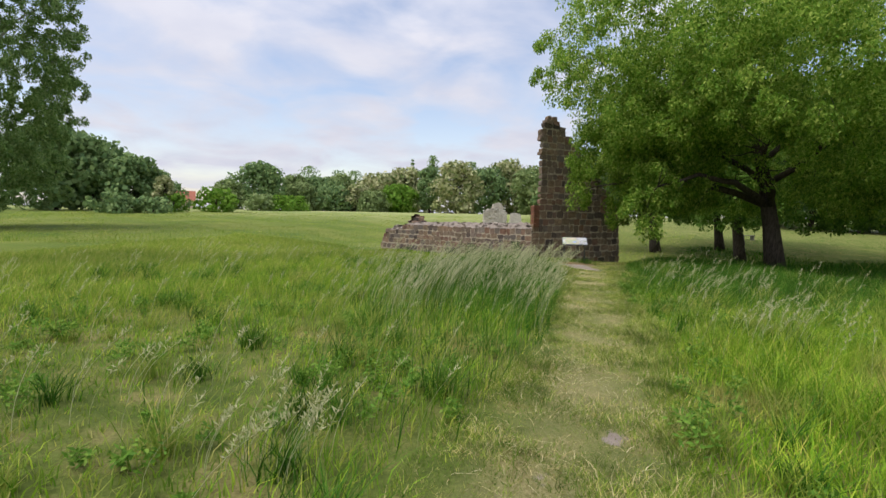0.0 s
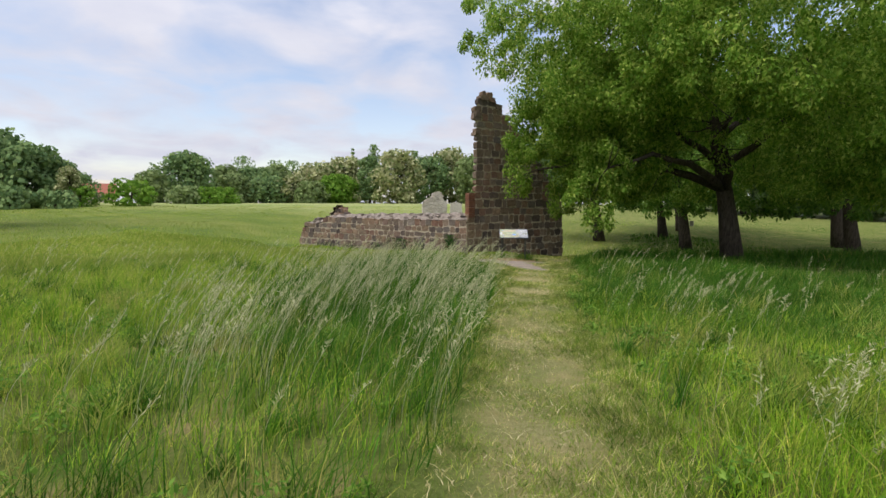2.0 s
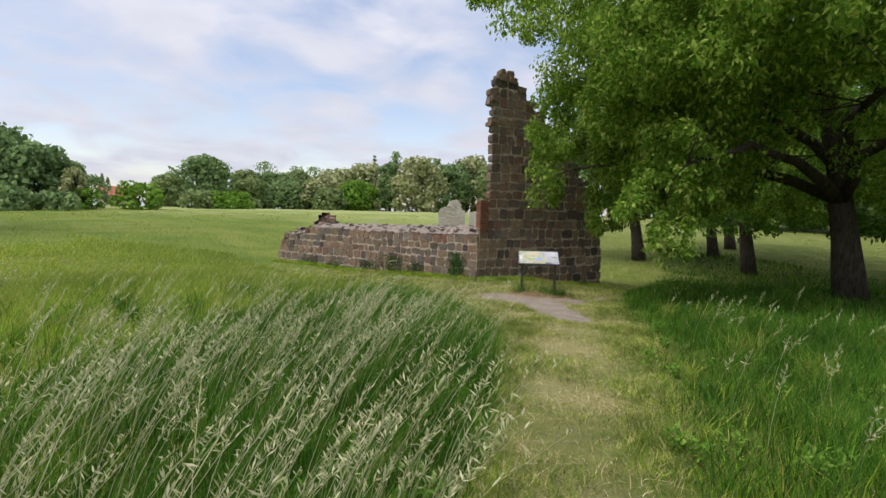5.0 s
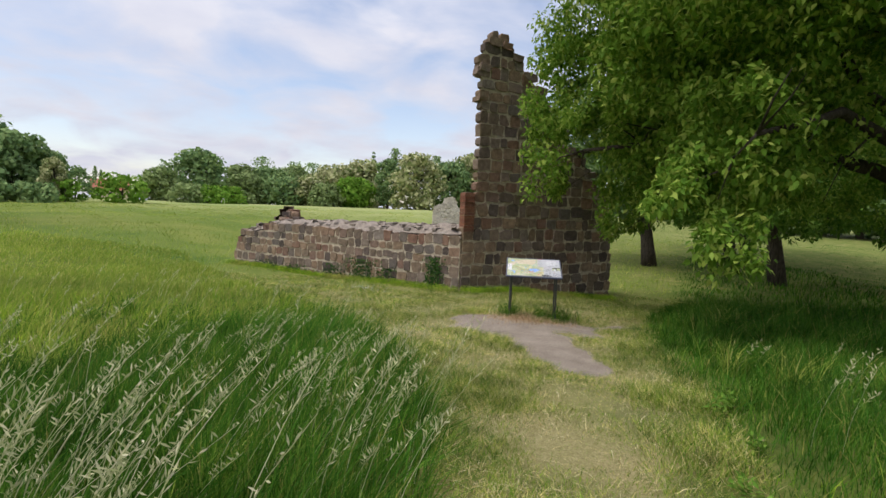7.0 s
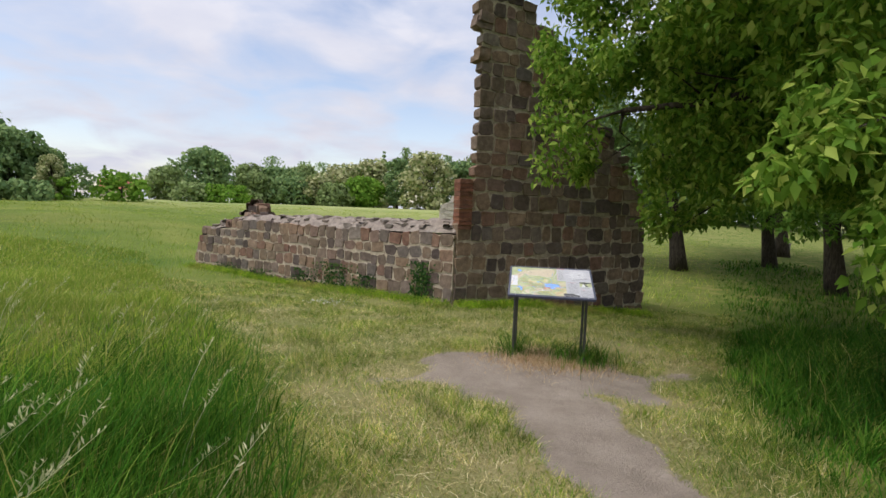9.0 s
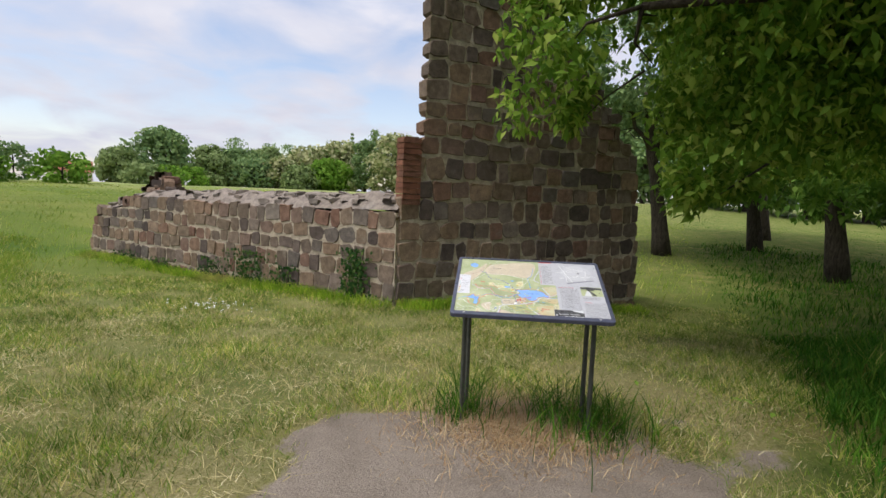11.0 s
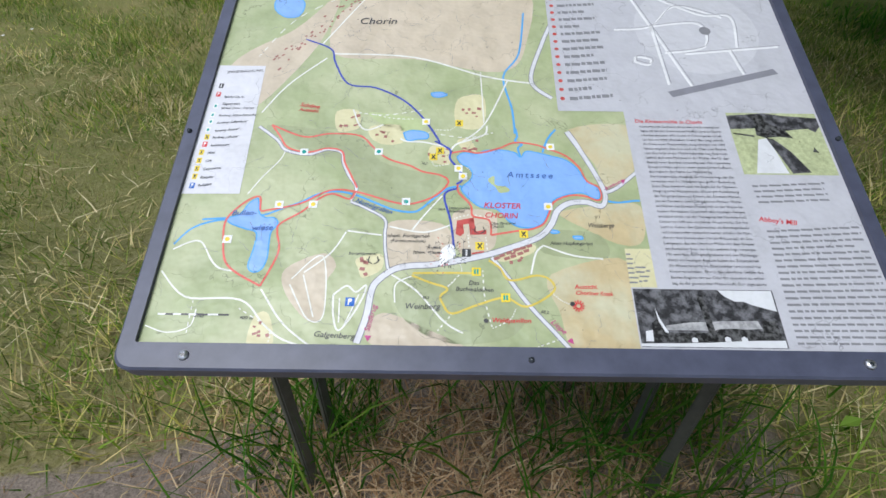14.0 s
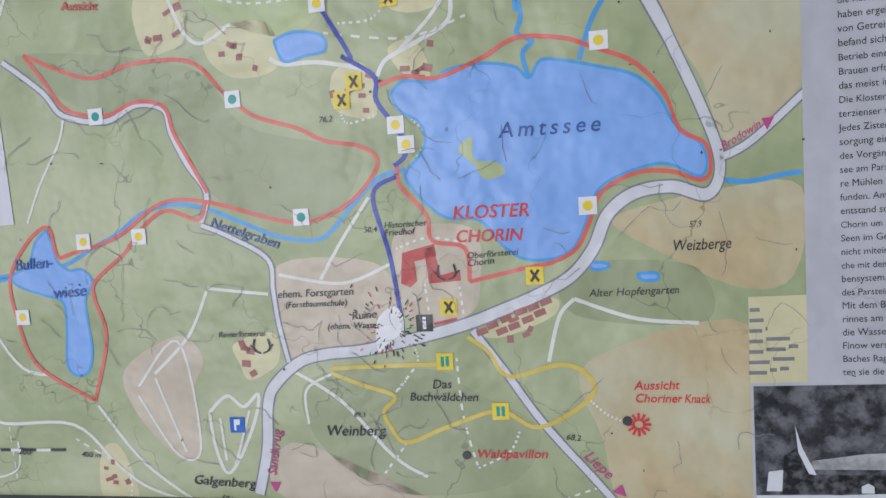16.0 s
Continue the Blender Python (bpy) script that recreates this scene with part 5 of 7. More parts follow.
MAP_WORDS_C = [
    ('Chorin', 'ink', -0.248, 0.579, -0.188, 0.58),
    ('ZEICHENERKLÄRUNG', 'grey', -0.456, 0.459, -0.386, 0.464),
    ('Parkplatz', 'ink', -0.451, 0.25, -0.427, 0.253),
    ('Rastplatz', 'ink', -0.451, 0.263, -0.427, 0.265),
    ('Gastronomie', 'ink', -0.45, 0.277, -0.418, 0.28),
    ('Café', 'ink', -0.45, 0.291, -0.439, 0.292),
    ('Hotel', 'ink', -0.45, 0.305, -0.436, 0.306),
    ('Aussichtspunkt', 'ink', -0.449, 0.318, -0.412, 0.32),
    ('Rundweg „Lehrpfad“', 'ink', -0.449, 0.332, -0.398, 0.335),
    ('Rundweg „Amtssee“', 'ink', -0.448, 0.344, -0.4, 0.349),
    ('Rundweg „Bullenwiese“', 'ink', -0.448, 0.359, -0.39, 0.363),
    ('Rundweg „Schöne Aussicht“', 'ink', -0.448, 0.373, -0.379, 0.375),
    ('Bahnhof Chorin – Kloster', 'ink', -0.448, 0.387, -0.386, 0.388),
    ('Zugangsroute', 'ink', -0.448, 0.395, -0.412, 0.396),
    ('Bahnhof Chorin', 'ink', -0.448, 0.409, -0.408, 0.409),
    ('Die Klostermühle in Chorin', 'red', 0.192, 0.371, 0.295, 0.37),
    ("Abbey's Mill", 'red', 0.336, 0.208, 0.388, 0.202),
]
TEXT_BLOCKS = [
    (0.198, 0.365, 0.32, 0.364, 0.319, 0.115, 0.196, 0.111, 27),
    (0.341, 0.267, 0.453, 0.274, 0.454, 0.239, 0.343, 0.233, 4),
    (0.342, 0.197, 0.479, 0.206, 0.482, 0.038, 0.336, 0.037, 19),
    (0.137, 0.16, 0.173, 0.164, 0.174, 0.119, 0.135, 0.115, 7),
    (0.079, 0.659, 0.165, 0.665, 0.164, 0.415, 0.081, 0.407, 14),
]
SHEET_PLAN_SLAB = [(0.255, 0.432), (0.437, 0.484), (0.443, 0.473), (0.261, 0.421)]
PLAN_LINES = [
    [(0.222, 0.675), (0.296, 0.443)],
    [(0.189, 0.572), (0.253, 0.581), (0.304, 0.633), (0.381, 0.605)],
    [(0.249, 0.672), (0.341, 0.613), (0.396, 0.607), (0.39, 0.532)],
    [(0.253, 0.581), (0.26, 0.446)],
    [(0.253, 0.581), (0.336, 0.589), (0.336, 0.533), (0.267, 0.517)],
    [(0.299, 0.515), (0.46, 0.535)],
    [(0.375, 0.526), (0.386, 0.47)],
    [(0.213, 0.496), (0.234, 0.489), (0.239, 0.502), (0.217, 0.507), (0.213, 0.496)],
]


def print_material(name, color, vary=0.06, scale=40.0, rough=0.38, second=None, second_scale=9.0):
    m, nt = mat(name)
    c = nt.nodes.new("ShaderNodeTexCoord")
    n = node(nt, "ShaderNodeTexNoise", Scale=scale, Detail=6, Roughness=0.65)
    nt.links.new(c.outputs["Object"], n.inputs["Vector"])
    col = ramp_node(nt, n.outputs["Fac"], [(0.3, tuple(q * (1 - vary) for q in color)), (0.7, tuple(min(1, q * (1 + vary)) for q in color))])
    if second:
        n2 = node(nt, "ShaderNodeTexNoise", Scale=second_scale, Detail=5, Roughness=0.6)
        nt.links.new(c.outputs["Object"], n2.inputs["Vector"])
        col = mix_col(nt, ramp_node(nt, n2.outputs["Fac"], [(0.42, (0, 0, 0)), (0.62, (1, 1, 1))]), col, second)
    # fine cracks and grime of the weathered laminate
    warp = node(nt, "ShaderNodeTexNoise", Scale=12.0, Detail=4, Roughness=0.6)
    nt.links.new(c.outputs["Object"], warp.inputs["Vector"])
    wm = mix_col(nt, 0.10, c.outputs["Object"], warp.outputs["Color"])
    crack = nt.nodes.new("ShaderNodeTexVoronoi")
    crack.feature = "DISTANCE_TO_EDGE"
    crack.inputs["Scale"].default_value = 13.0
    nt.links.new(wm, crack.inputs["Vector"])
    thin = ramp_node(nt, crack.outputs["Distance"], [(0.0, (1, 1, 1)), (0.009, (0, 0, 0))])
    gate = node(nt, "ShaderNodeTexNoise", Scale=14.0, Detail=3)
    nt.links.new(c.outputs["Object"], gate.inputs["Vector"])
    on = ramp_node(nt, gate.outputs["Fac"], [(0.46, (0, 0, 0)), (0.58, (0.6, 0.6, 0.6))])
    fac = mix_col(nt, 1.0, thin, on, "MULTIPLY")
    col = mix_col(nt, fac, col, tuple(q * 0.25 for q in color))
    bulge = node(nt, "ShaderNodeTexNoise", Scale=16.0, Detail=3, Roughness=0.5)
    nt.links.new(c.outputs["Object"], bulge.inputs["Vector"])
    finish(nt, col, rough, bulge.outputs["Fac"], 0.8, 0.010, spec=0.4)
    return m


COLUMN_TEXT = """Klostermühle, Backhaus, Brauhaus und Kornspeicher|lagen oft bei den Zisterzienserklöstern, wie in Chorin|nahe bei einander. Wie es sich in Chorin genau verhal-|ten hat, ist nicht überliefert. Dieser Bau zeigt jedoch|die Reste einer Wassermühle. Ausgrabungen von 1993|haben ergeben, dass sich auch ein Ofen zum Darren|von Getreide in der Mühle befunden hat. Demnach|befand sich eine Mälzerei in der Mühle, die für den|Betrieb einer Brauerei notwendig war. Das eigentliche|Brauen erfolgte dann in einem gesonderten Sudhaus,|das meist in der Nähe der Mälzerei lag.|Die Klostermühle innerhalb der Klosteranlage der Zis-|terzienser war im Mittelalter von großer Bedeutung.|Jedes Zisterzienserkloster benötigte für die Eigenver-|sorgung eine Wassermühle. Schon zur Ausstattung|des Vorgängerbaus von Chorin, des Klosters Marien-|see am Parsteiner See 1258 gehörten Mühlen. Weite-|re Mühlen des Klosters haben sich an der Weise be-|funden. Am kleinen Chorinsee, dem heutigen Amtsee|entstand schon vor der Verlegung des Klosters nach|Chorin um 1270 eine vierrädrige Wassermühle. Die drei|Seen im Gebiet der Zisterzienser als Binnengewässer|nicht miteinander verbunden waren, schufen die Mön-|che mit dem Nettelgraben (Nettel=Brennessel) ein Gra-|bensystem, das die Choriner Mühle mit dem Wasser|des Parsteiner Sees, der 6 km entfernt liegt, versorgte.|Mit dem Bau des Nettelgrabens und des Mühlenge-|rinnes am heutigen Amtsee haben die Zisterzienser|die Wasserscheide ins Eberswalder Urstromtal zur|Finow verschoben. Durch das natürliche Gefälle des|Baches Ragöse, der zur Oder hin orientiert ist, erhiel-|ten sie die gewünschte Wasserkraft. Der sogenannte""".split("|")
PRINT = {
    "map": print_material("print_map_green", (0.36, 0.41, 0.22), 0.14, 16.0, 0.4, (0.49, 0.52, 0.32), 7.0),
    "tan": print_material("print_map_tan", (0.58, 0.50, 0.38), 0.10, 18.0),
    "ochre": print_material("print_map_ochre", (0.54, 0.44, 0.25), 0.14, 14.0, 0.4, (0.56, 0.54, 0.37), 9.0),
    "yell": print_material("print_map_pale_yellow", (0.64, 0.60, 0.36), 0.06, 30.0),
    "grass": print_material("print_map_light_green", (0.46, 0.53, 0.27), 0.08, 20.0),
    "dark": print_material("print_map_wood", (0.33, 0.365, 0.205), 0.12, 14.0, 0.4, (0.38, 0.42, 0.25), 10.0),
    "water": print_material("print_water", (0.25, 0.43, 0.82), 0.06, 20.0),
    "shore": print_material("print_stream", (0.10, 0.36, 0.72), 0.05, 30.0),
    "road": print_material("print_road", (0.66, 0.66, 0.68), 0.05, 40.0),
    "edge": print_material("print_road_edge", (0.24, 0.24, 0.27), 0.05, 40.0),
    "lane": print_material("print_lane", (0.74, 0.74, 0.68), 0.04, 40.0),
    "trail": print_material("print_trail_red", (0.70, 0.15, 0.12), 0.08, 40.0),
    "route": print_material("print_route_blue", (0.05, 0.075, 0.42), 0.08, 40.0),
    "walk": print_material("print_trail_yellow", (0.66, 0.52, 0.10), 0.06, 40.0),
    "brick": print_material("print_building_red", (0.52, 0.09, 0.08), 0.06, 40.0),
    "house": print_material("print_house", (0.36, 0.15, 0.13), 0.06, 40.0),
    "white": print_material("print_white", (0.78, 0.78, 0.78), 0.04, 40.0),
    "grey": print_material("print_grey_panel", (0.50, 0.50, 0.53), 0.05, 25.0, 0.36),
    "pale": print_material("print_legend_pale", (0.66, 0.66, 0.69), 0.05, 25.0, 0.36),
    "plan": print_material("print_plan_ground", (0.56, 0.56, 0.585), 0.04, 25.0, 0.36),
    "ink": print_material("print_ink", (0.055, 0.055, 0.06), 0.1, 60.0),
    "soft": print_material("print_small_type", (0.23, 0.23, 0.245), 0.1, 60.0),
    "blue": print_material("print_name_blue", (0.05, 0.12, 0.36), 0.1, 60.0),
    "red": print_material("print_name_red", (0.62, 0.05, 0.06), 0.1, 60.0),
    "rose": print_material("print_name_rose", (0.50, 0.08, 0.24), 0.1, 60.0),
    "yellow": print_material("print_icon_yellow", (0.80, 0.62, 0.05), 0.05, 40.0),
    "teal": print_material("print_icon_teal", (0.02, 0.32, 0.27), 0.05, 40.0),
    "park": print_material("print_icon_blue", (0.02, 0.13, 0.50), 0.05, 40.0),
    "photo_dark": print_material("photo_dark_foliage", (0.012, 0.012, 0.012), 0.6, 300.0, 0.36, (0.12, 0.12, 0.12), 170.0),
    "photo_tree": print_material("photo_grey_foliage", (0.035, 0.035, 0.038), 0.5, 160.0, 0.36, (0.17, 0.17, 0.18), 85.0),
    "photo_mid": print_material("photo_grey_ground", (0.30, 0.30, 0.30), 0.25, 160.0, 0.36, (0.48, 0.48, 0.48), 90.0),
    "photo_light": print_material("photo_sky", (0.66, 0.67, 0.68), 0.05, 30.0, 0.36),
    "photo_green": print_material("photo_green_field", (0.44, 0.48, 0.27), 0.25, 160.0, 0.36),
}


def spline(points, closed=False, steps=5):
    """A smooth line through a few points."""
    n = len(points)
    out = []
    for i in range(n if closed else n - 1):
        g = lambda k: Vector((*points[k % n], 0)) if closed else Vector((*points[min(max(k, 0), n - 1)], 0))
        p0, p1, p2, p3 = g(i - 1), g(i), g(i + 1), g(i + 2)
        for k in range(steps):
            t = k / steps
            out.append(0.5 * (2 * p1 + (p2 - p0) * t + (2 * p0 - 5 * p1 + 4 * p2 - p3) * t * t + (3 * p1 - p0 - 3 * p2 + p3) * t ** 3))
    if not closed:
        out.append(Vector((*points[-1], 0)))
    return out


def inside_sheet(p):
    return Vector((min(max(p.x, -0.4775), 0.4775), min(max(p.y, 0.0305), 0.7145), p.z))


def fill(name, points, z, key, parent, smooth_line=True, label=""):
    bm = bmesh.new()
    pts = spline(points, True) if smooth_line else [Vector((*p, 0)) for p in points]
    vs = [bm.verts.new(inside_sheet(p) + Vector((0, 0, z))) for p in pts]
    f = bm.faces.new(vs)
    f.normal_update()
    if f.normal.z < 0:
        f.normal_flip()
    bmesh.ops.triangulate(bm, faces=[f])
    return part(name, bm, PRINT[key], parent, label)


def ribbon(name, points, width, z, key, parent, dashed=0.0):
    bm = bmesh.new()
    pts = spline(points, False, 6)
    prev, run = None, 0.0
    for i, p in enumerate(pts):
        a, b = pts[max(0, i - 1)], pts[min(len(pts) - 1, i + 1)]
        d = (b - a).normalized()
        s = Vector((-d.y, d.x, 0)) * width / 2
        pair = (bm.verts.new(inside_sheet(p + s) + Vector((0, 0, z))), bm.verts.new(inside_sheet(p - s) + Vector((0, 0, z))))
        if prev:
            bm.faces.new((prev[0], prev[1], pair[1], pair[0]))
        prev = pair
    return part(name, bm, PRINT[key], parent)


def quad(bm, cx, cy, w, h, z, turn=0.0):
    c, s = math.cos(turn), math.sin(turn)
    bm.faces.new([bm.verts.new((cx + c * a * w / 2 - s * b * h / 2, cy + s * a * w / 2 + c * b * h / 2, z)) for a, b in ((-1, -1), (1, -1), (1, 1), (-1, 1))])


def disc(bm, cx, cy, r, z, sides=14):
    bm.faces.new([bm.verts.new((cx + r * math.cos(6.2832 * k / sides), cy + r * math.sin(6.2832 * k / sides), z)) for k in range(sides)])


bm = bmesh.new()
quad(bm, 0, 0.388, 0.962, 0.722, 0.0)
sheet = part("map_sheet", bm, PRINT["map"], board, "weathered printed map sheet with cracks")
sheet.scale = (1, 1, 0.25)
for kind, pts in MAP_ZONES:
    fill("zone", pts, 0.0003, kind, sheet)
for i, pts in enumerate(MAP_WATER):
    fill("lake", pts, 0.0009, "water", sheet)
    ribbon("shoreline", list(pts) + [pts[0]], 0.0020, 0.0011, "shore", sheet)
fill("island", MAP_ISLAND, 0.0013, "grass", sheet)
for pts in MAP_STREAMS:
    ribbon("stream", pts, 0.0030, 0.0008, "shore", sheet)
for w, pts in MAP_LANES_A + MAP_LANES_B:
    ribbon("lane", pts, w * 0.8, 0.0010, "lane", sheet)
for pts in MAP_DASHED:
    line = spline(pts, False, 10)
    for k in range(0, len(line) - 1, 2):
        ribbon("footpath_dash", [(line[k].x, line[k].y), (line[k + 1].x, line[k + 1].y)], 0.0016, 0.0010, "lane", sheet)
for x, y in MAP_HOUSES:
    bm = bmesh.new()
    quad(bm, x, y, 0.0075, 0.0042, 0.0016, 0.35)
    part("house_mark", bm, PRINT["house"], sheet)
for w, pts in MAP_ROADS:
    ribbon("road_edge", pts, w * 0.62 + 0.0022, 0.0012, "edge", sheet)
    ribbon("road", pts, w * 0.62, 0.0015, "road", sheet)
for pts in MAP_TRAILS:
    ribbon("trail", pts, 0.0027, 0.0017, "trail", sheet)
for pts in MAP_YELLOW:
    ribbon("trail", pts, 0.0028, 0.0017, "walk", sheet)
for pts in MAP_ROUTE:
    ribbon("route", pts, 0.0029, 0.0019, "route", sheet)
for pts in MAP_BUILDINGS:
    fill("abbey", pts, 0.0018, "brick", sheet, False)
rnd = random.Random(88)
for kind, pts in MAP_ZONES:
    if kind == "yell":
        cx, cy = sum(p[0] for p in pts) / len(pts), sum(p[1] for p in pts) / len(pts)
        for _ in range(6):
            bm = bmesh.new()
            quad(bm, cx + rnd.uniform(-0.014, 0.014), cy + rnd.uniform(-0.012, 0.012), rnd.uniform(0.003, 0.007), rnd.uniform(0.0025, 0.005), 0.0014, rnd.uniform(-0.5, 0.5))
            part("house_mark", bm, PRINT["house"], sheet)
for i in range(46):
    f = rnd.random()
    side = rnd.choice((-1, 1))
    bm = bmesh.new()
    quad(bm, -0.375 + 0.15 * f + side * rnd.uniform(0.004, 0.012), 0.475 + 0.215 * f + rnd.uniform(-0.01, 0.01), rnd.uniform(0.003, 0.006), 0.003, 0.0014, 0.9)
    part("house_mark", bm, PRINT["house"], sheet)

# grey text panel, list and legend
SHEET_PANEL = [(0.062, 0.7145), (0.4775, 0.7145), (0.4775, 0.0305), (0.137, 0.0305), (0.137, 0.112), (0.178, 0.112), (0.178, 0.392), (0.062, 0.392)]
fill("text_panel", SHEET_PANEL, 0.0020, "grey", sheet, False, "grey text column area")
fill("legend_panel", [(-0.4775, 0.477), (-0.384, 0.477), (-0.379, 0.240), (-0.4775, 0.239)], 0.0020, "pale", sheet, False)
fill("red_heading", [(0.062, 0.7145), (0.172, 0.7145), (0.172, 0.704), (0.062, 0.704)], 0.0024, "brick", sheet, False)
fill("caption_panel", [(0.137, 0.112), (0.178, 0.112), (0.178, 0.165), (0.137, 0.165)], 0.0023, "yell", sheet, False)
for ax, ay, bx, by, cx, cy, dx, dy, count in TEXT_BLOCKS:
    if count == 27:
        continue
    for k in range(count):
        f = (k + 0.5) / count
        x0, x1 = ax + (dx - ax) * f, bx + (cx - bx) * f
        y0, y1 = ay + (dy - ay) * f, by + (cy - by) * f
        bm = bmesh.new()
        x = x0 + 0.001
        end = x1 - (rnd.uniform(0.0, 0.01) if rnd.random() < 0.8 else rnd.uniform(0.02, 0.05))
        h = abs(ay - dy) / count * 0.36
        while x < min(end, 0.474):
            w = rnd.uniform(0.004, 0.018)
            w = min(w, min(end, 0.474) - x)
            if w > 0.0015:
                quad(bm, x + w / 2, y0 + (y1 - y0) * (x - x0) / (x1 - x0), w, h, 0.0026)
            x += w + 0.0022
        tagged(part("type_line", bm, PRINT["soft"], sheet), kind="stuff")
    if count == 14:
        for k in range(count):
            bm = bmesh.new()
            disc(bm, ax - 0.008, ay + (dy - ay) * (k + 0.5) / count, 0.0035, 0.0026, 12)
            part("list_dot", bm, PRINT["brick"], sheet)

# photographs
PHOTO_A = (0.139, 0.325, 0.034, 0.110)
PHOTO_B = (0.336, 0.474, 0.282, 0.392)


def photo(x0, x1, y0, y1, base_key, shapes):
    bm = bmesh.new()
    quad(bm, (x0 + x1) / 2, (y0 + y1) / 2, x1 - x0, y1 - y0, 0.0028)
    ph = part("photograph", bm, PRINT[base_key], sheet, "small printed photograph of trees")
    for j, (key, pts, soft_line) in enumerate(shapes):
        fill("photo_shape", [(x0 + (x1 - x0) * a, y0 + (y1 - y0) * b) for a, b in pts], 0.0031 + 0.0002 * j, key, sheet, soft_line)


photo(*PHOTO_A, "photo_tree", [
    ("photo_light", [(0.62, 0.99), (0.99, 0.99), (0.99, 0.64), (0.90, 0.70), (0.84, 0.74), (0.78, 0.80), (0.72, 0.80), (0.66, 0.88)], False),
    ("photo_light", [(0.0, 0.01), (0.99, 0.01), (0.99, 0.14), (0.75, 0.13), (0.5, 0.09), (0.25, 0.07), (0.0, 0.06)], False),
    ("photo_mid", [(0.20, 0.30), (0.22, 0.38), (0.38, 0.44), (0.60, 0.47), (0.84, 0.48), (0.86, 0.34), (0.55, 0.30)], False),
    ("photo_light", [(0.04, 0.10), (0.05, 0.28), (0.12, 0.30), (0.12, 0.10)], False),
    ("photo_dark", [(0.10, 0.08), (0.11, 0.42), (0.16, 0.50), (0.21, 0.26), (0.36, 0.25), (0.48, 0.26), (0.58, 0.33), (0.68, 0.34), (0.80, 0.30), (0.86, 0.30), (0.87, 0.48), (0.96, 0.48), (0.98, 0.15), (0.6, 0.11), (0.3, 0.07)], False),
    ("photo_light", [(0.155, 0.68), (0.18, 0.50), (0.23, 0.25), (0.205, 0.26), (0.165, 0.46)], False),
    ("photo_light", [(0.37, 0.09), (0.37, 0.15), (0.39, 0.18), (0.41, 0.15), (0.41, 0.09)], False),
    ("photo_light", [(0.59, 0.11), (0.59, 0.17), (0.61, 0.20), (0.63, 0.17), (0.63, 0.11)], False),
    ("photo_light", [(0.70, 0.12), (0.70, 0.17), (0.72, 0.20), (0.74, 0.17), (0.74, 0.12)], False),
    ("photo_dark", [(0.50, 0.10), (0.485, 0.50), (0.46, 0.92), (0.51, 0.90), (0.53, 0.50), (0.55, 0.10)], False),
])
photo(*PHOTO_B, "photo_green", [
    ("photo_tree", [(0.0, 0.72), (0.0, 0.95), (0.2, 0.97), (0.42, 1.0), (0.6, 0.96), (1.0, 0.92), (1.0, 0.78), (0.93, 0.68), (0.86, 0.74), (0.7, 0.72), (0.6, 0.70), (0.3, 0.74)], False),
    ("photo_light", [(0.14, 0.02), (0.27, 0.55), (0.38, 0.58), (0.48, 0.02)], False),
    ("photo_dark", [(0.27, 0.62), (0.28, 0.95), (0.38, 0.97), (0.46, 0.80), (0.58, 0.74), (0.66, 0.58), (0.52, 0.60), (0.36, 0.58)], False),
    ("photo_tree", [(0.36, 0.58), (0.44, 0.56), (0.58, 0.36), (0.72, 0.04), (0.52, 0.02), (0.46, 0.24)], False),
    ("photo_dark", [(0.82, 0.36), (0.85, 0.44), (0.88, 0.35)], False),
    ("photo_dark", [(0.02, 0.66), (0.24, 0.62), (0.24, 0.59), (0.02, 0.64)], False),
])

# plan drawing of the abbey
bm = bmesh.new()
disc(bm, 0.33, 0.575, 0.105, 0.0023, 40)
part("plan_ground", bm, PRINT["plan"], sheet)
for pts in PLAN_LINES:
    ribbon("plan_line", pts, 0.0042, 0.0026, "white", sheet)
    ribbon("plan_wall", [(a + 0.004, b + 0.004) for a, b in pts], 0.0010, 0.0027, "soft", sheet)
fill("plan_slab", SHEET_PLAN_SLAB, 0.0028, "edge", sheet, False)
bm = bmesh.new()
disc(bm, 0.345, 0.572, 0.010, 0.0030)
part("plan_dot", bm, PRINT["soft"], sheet)

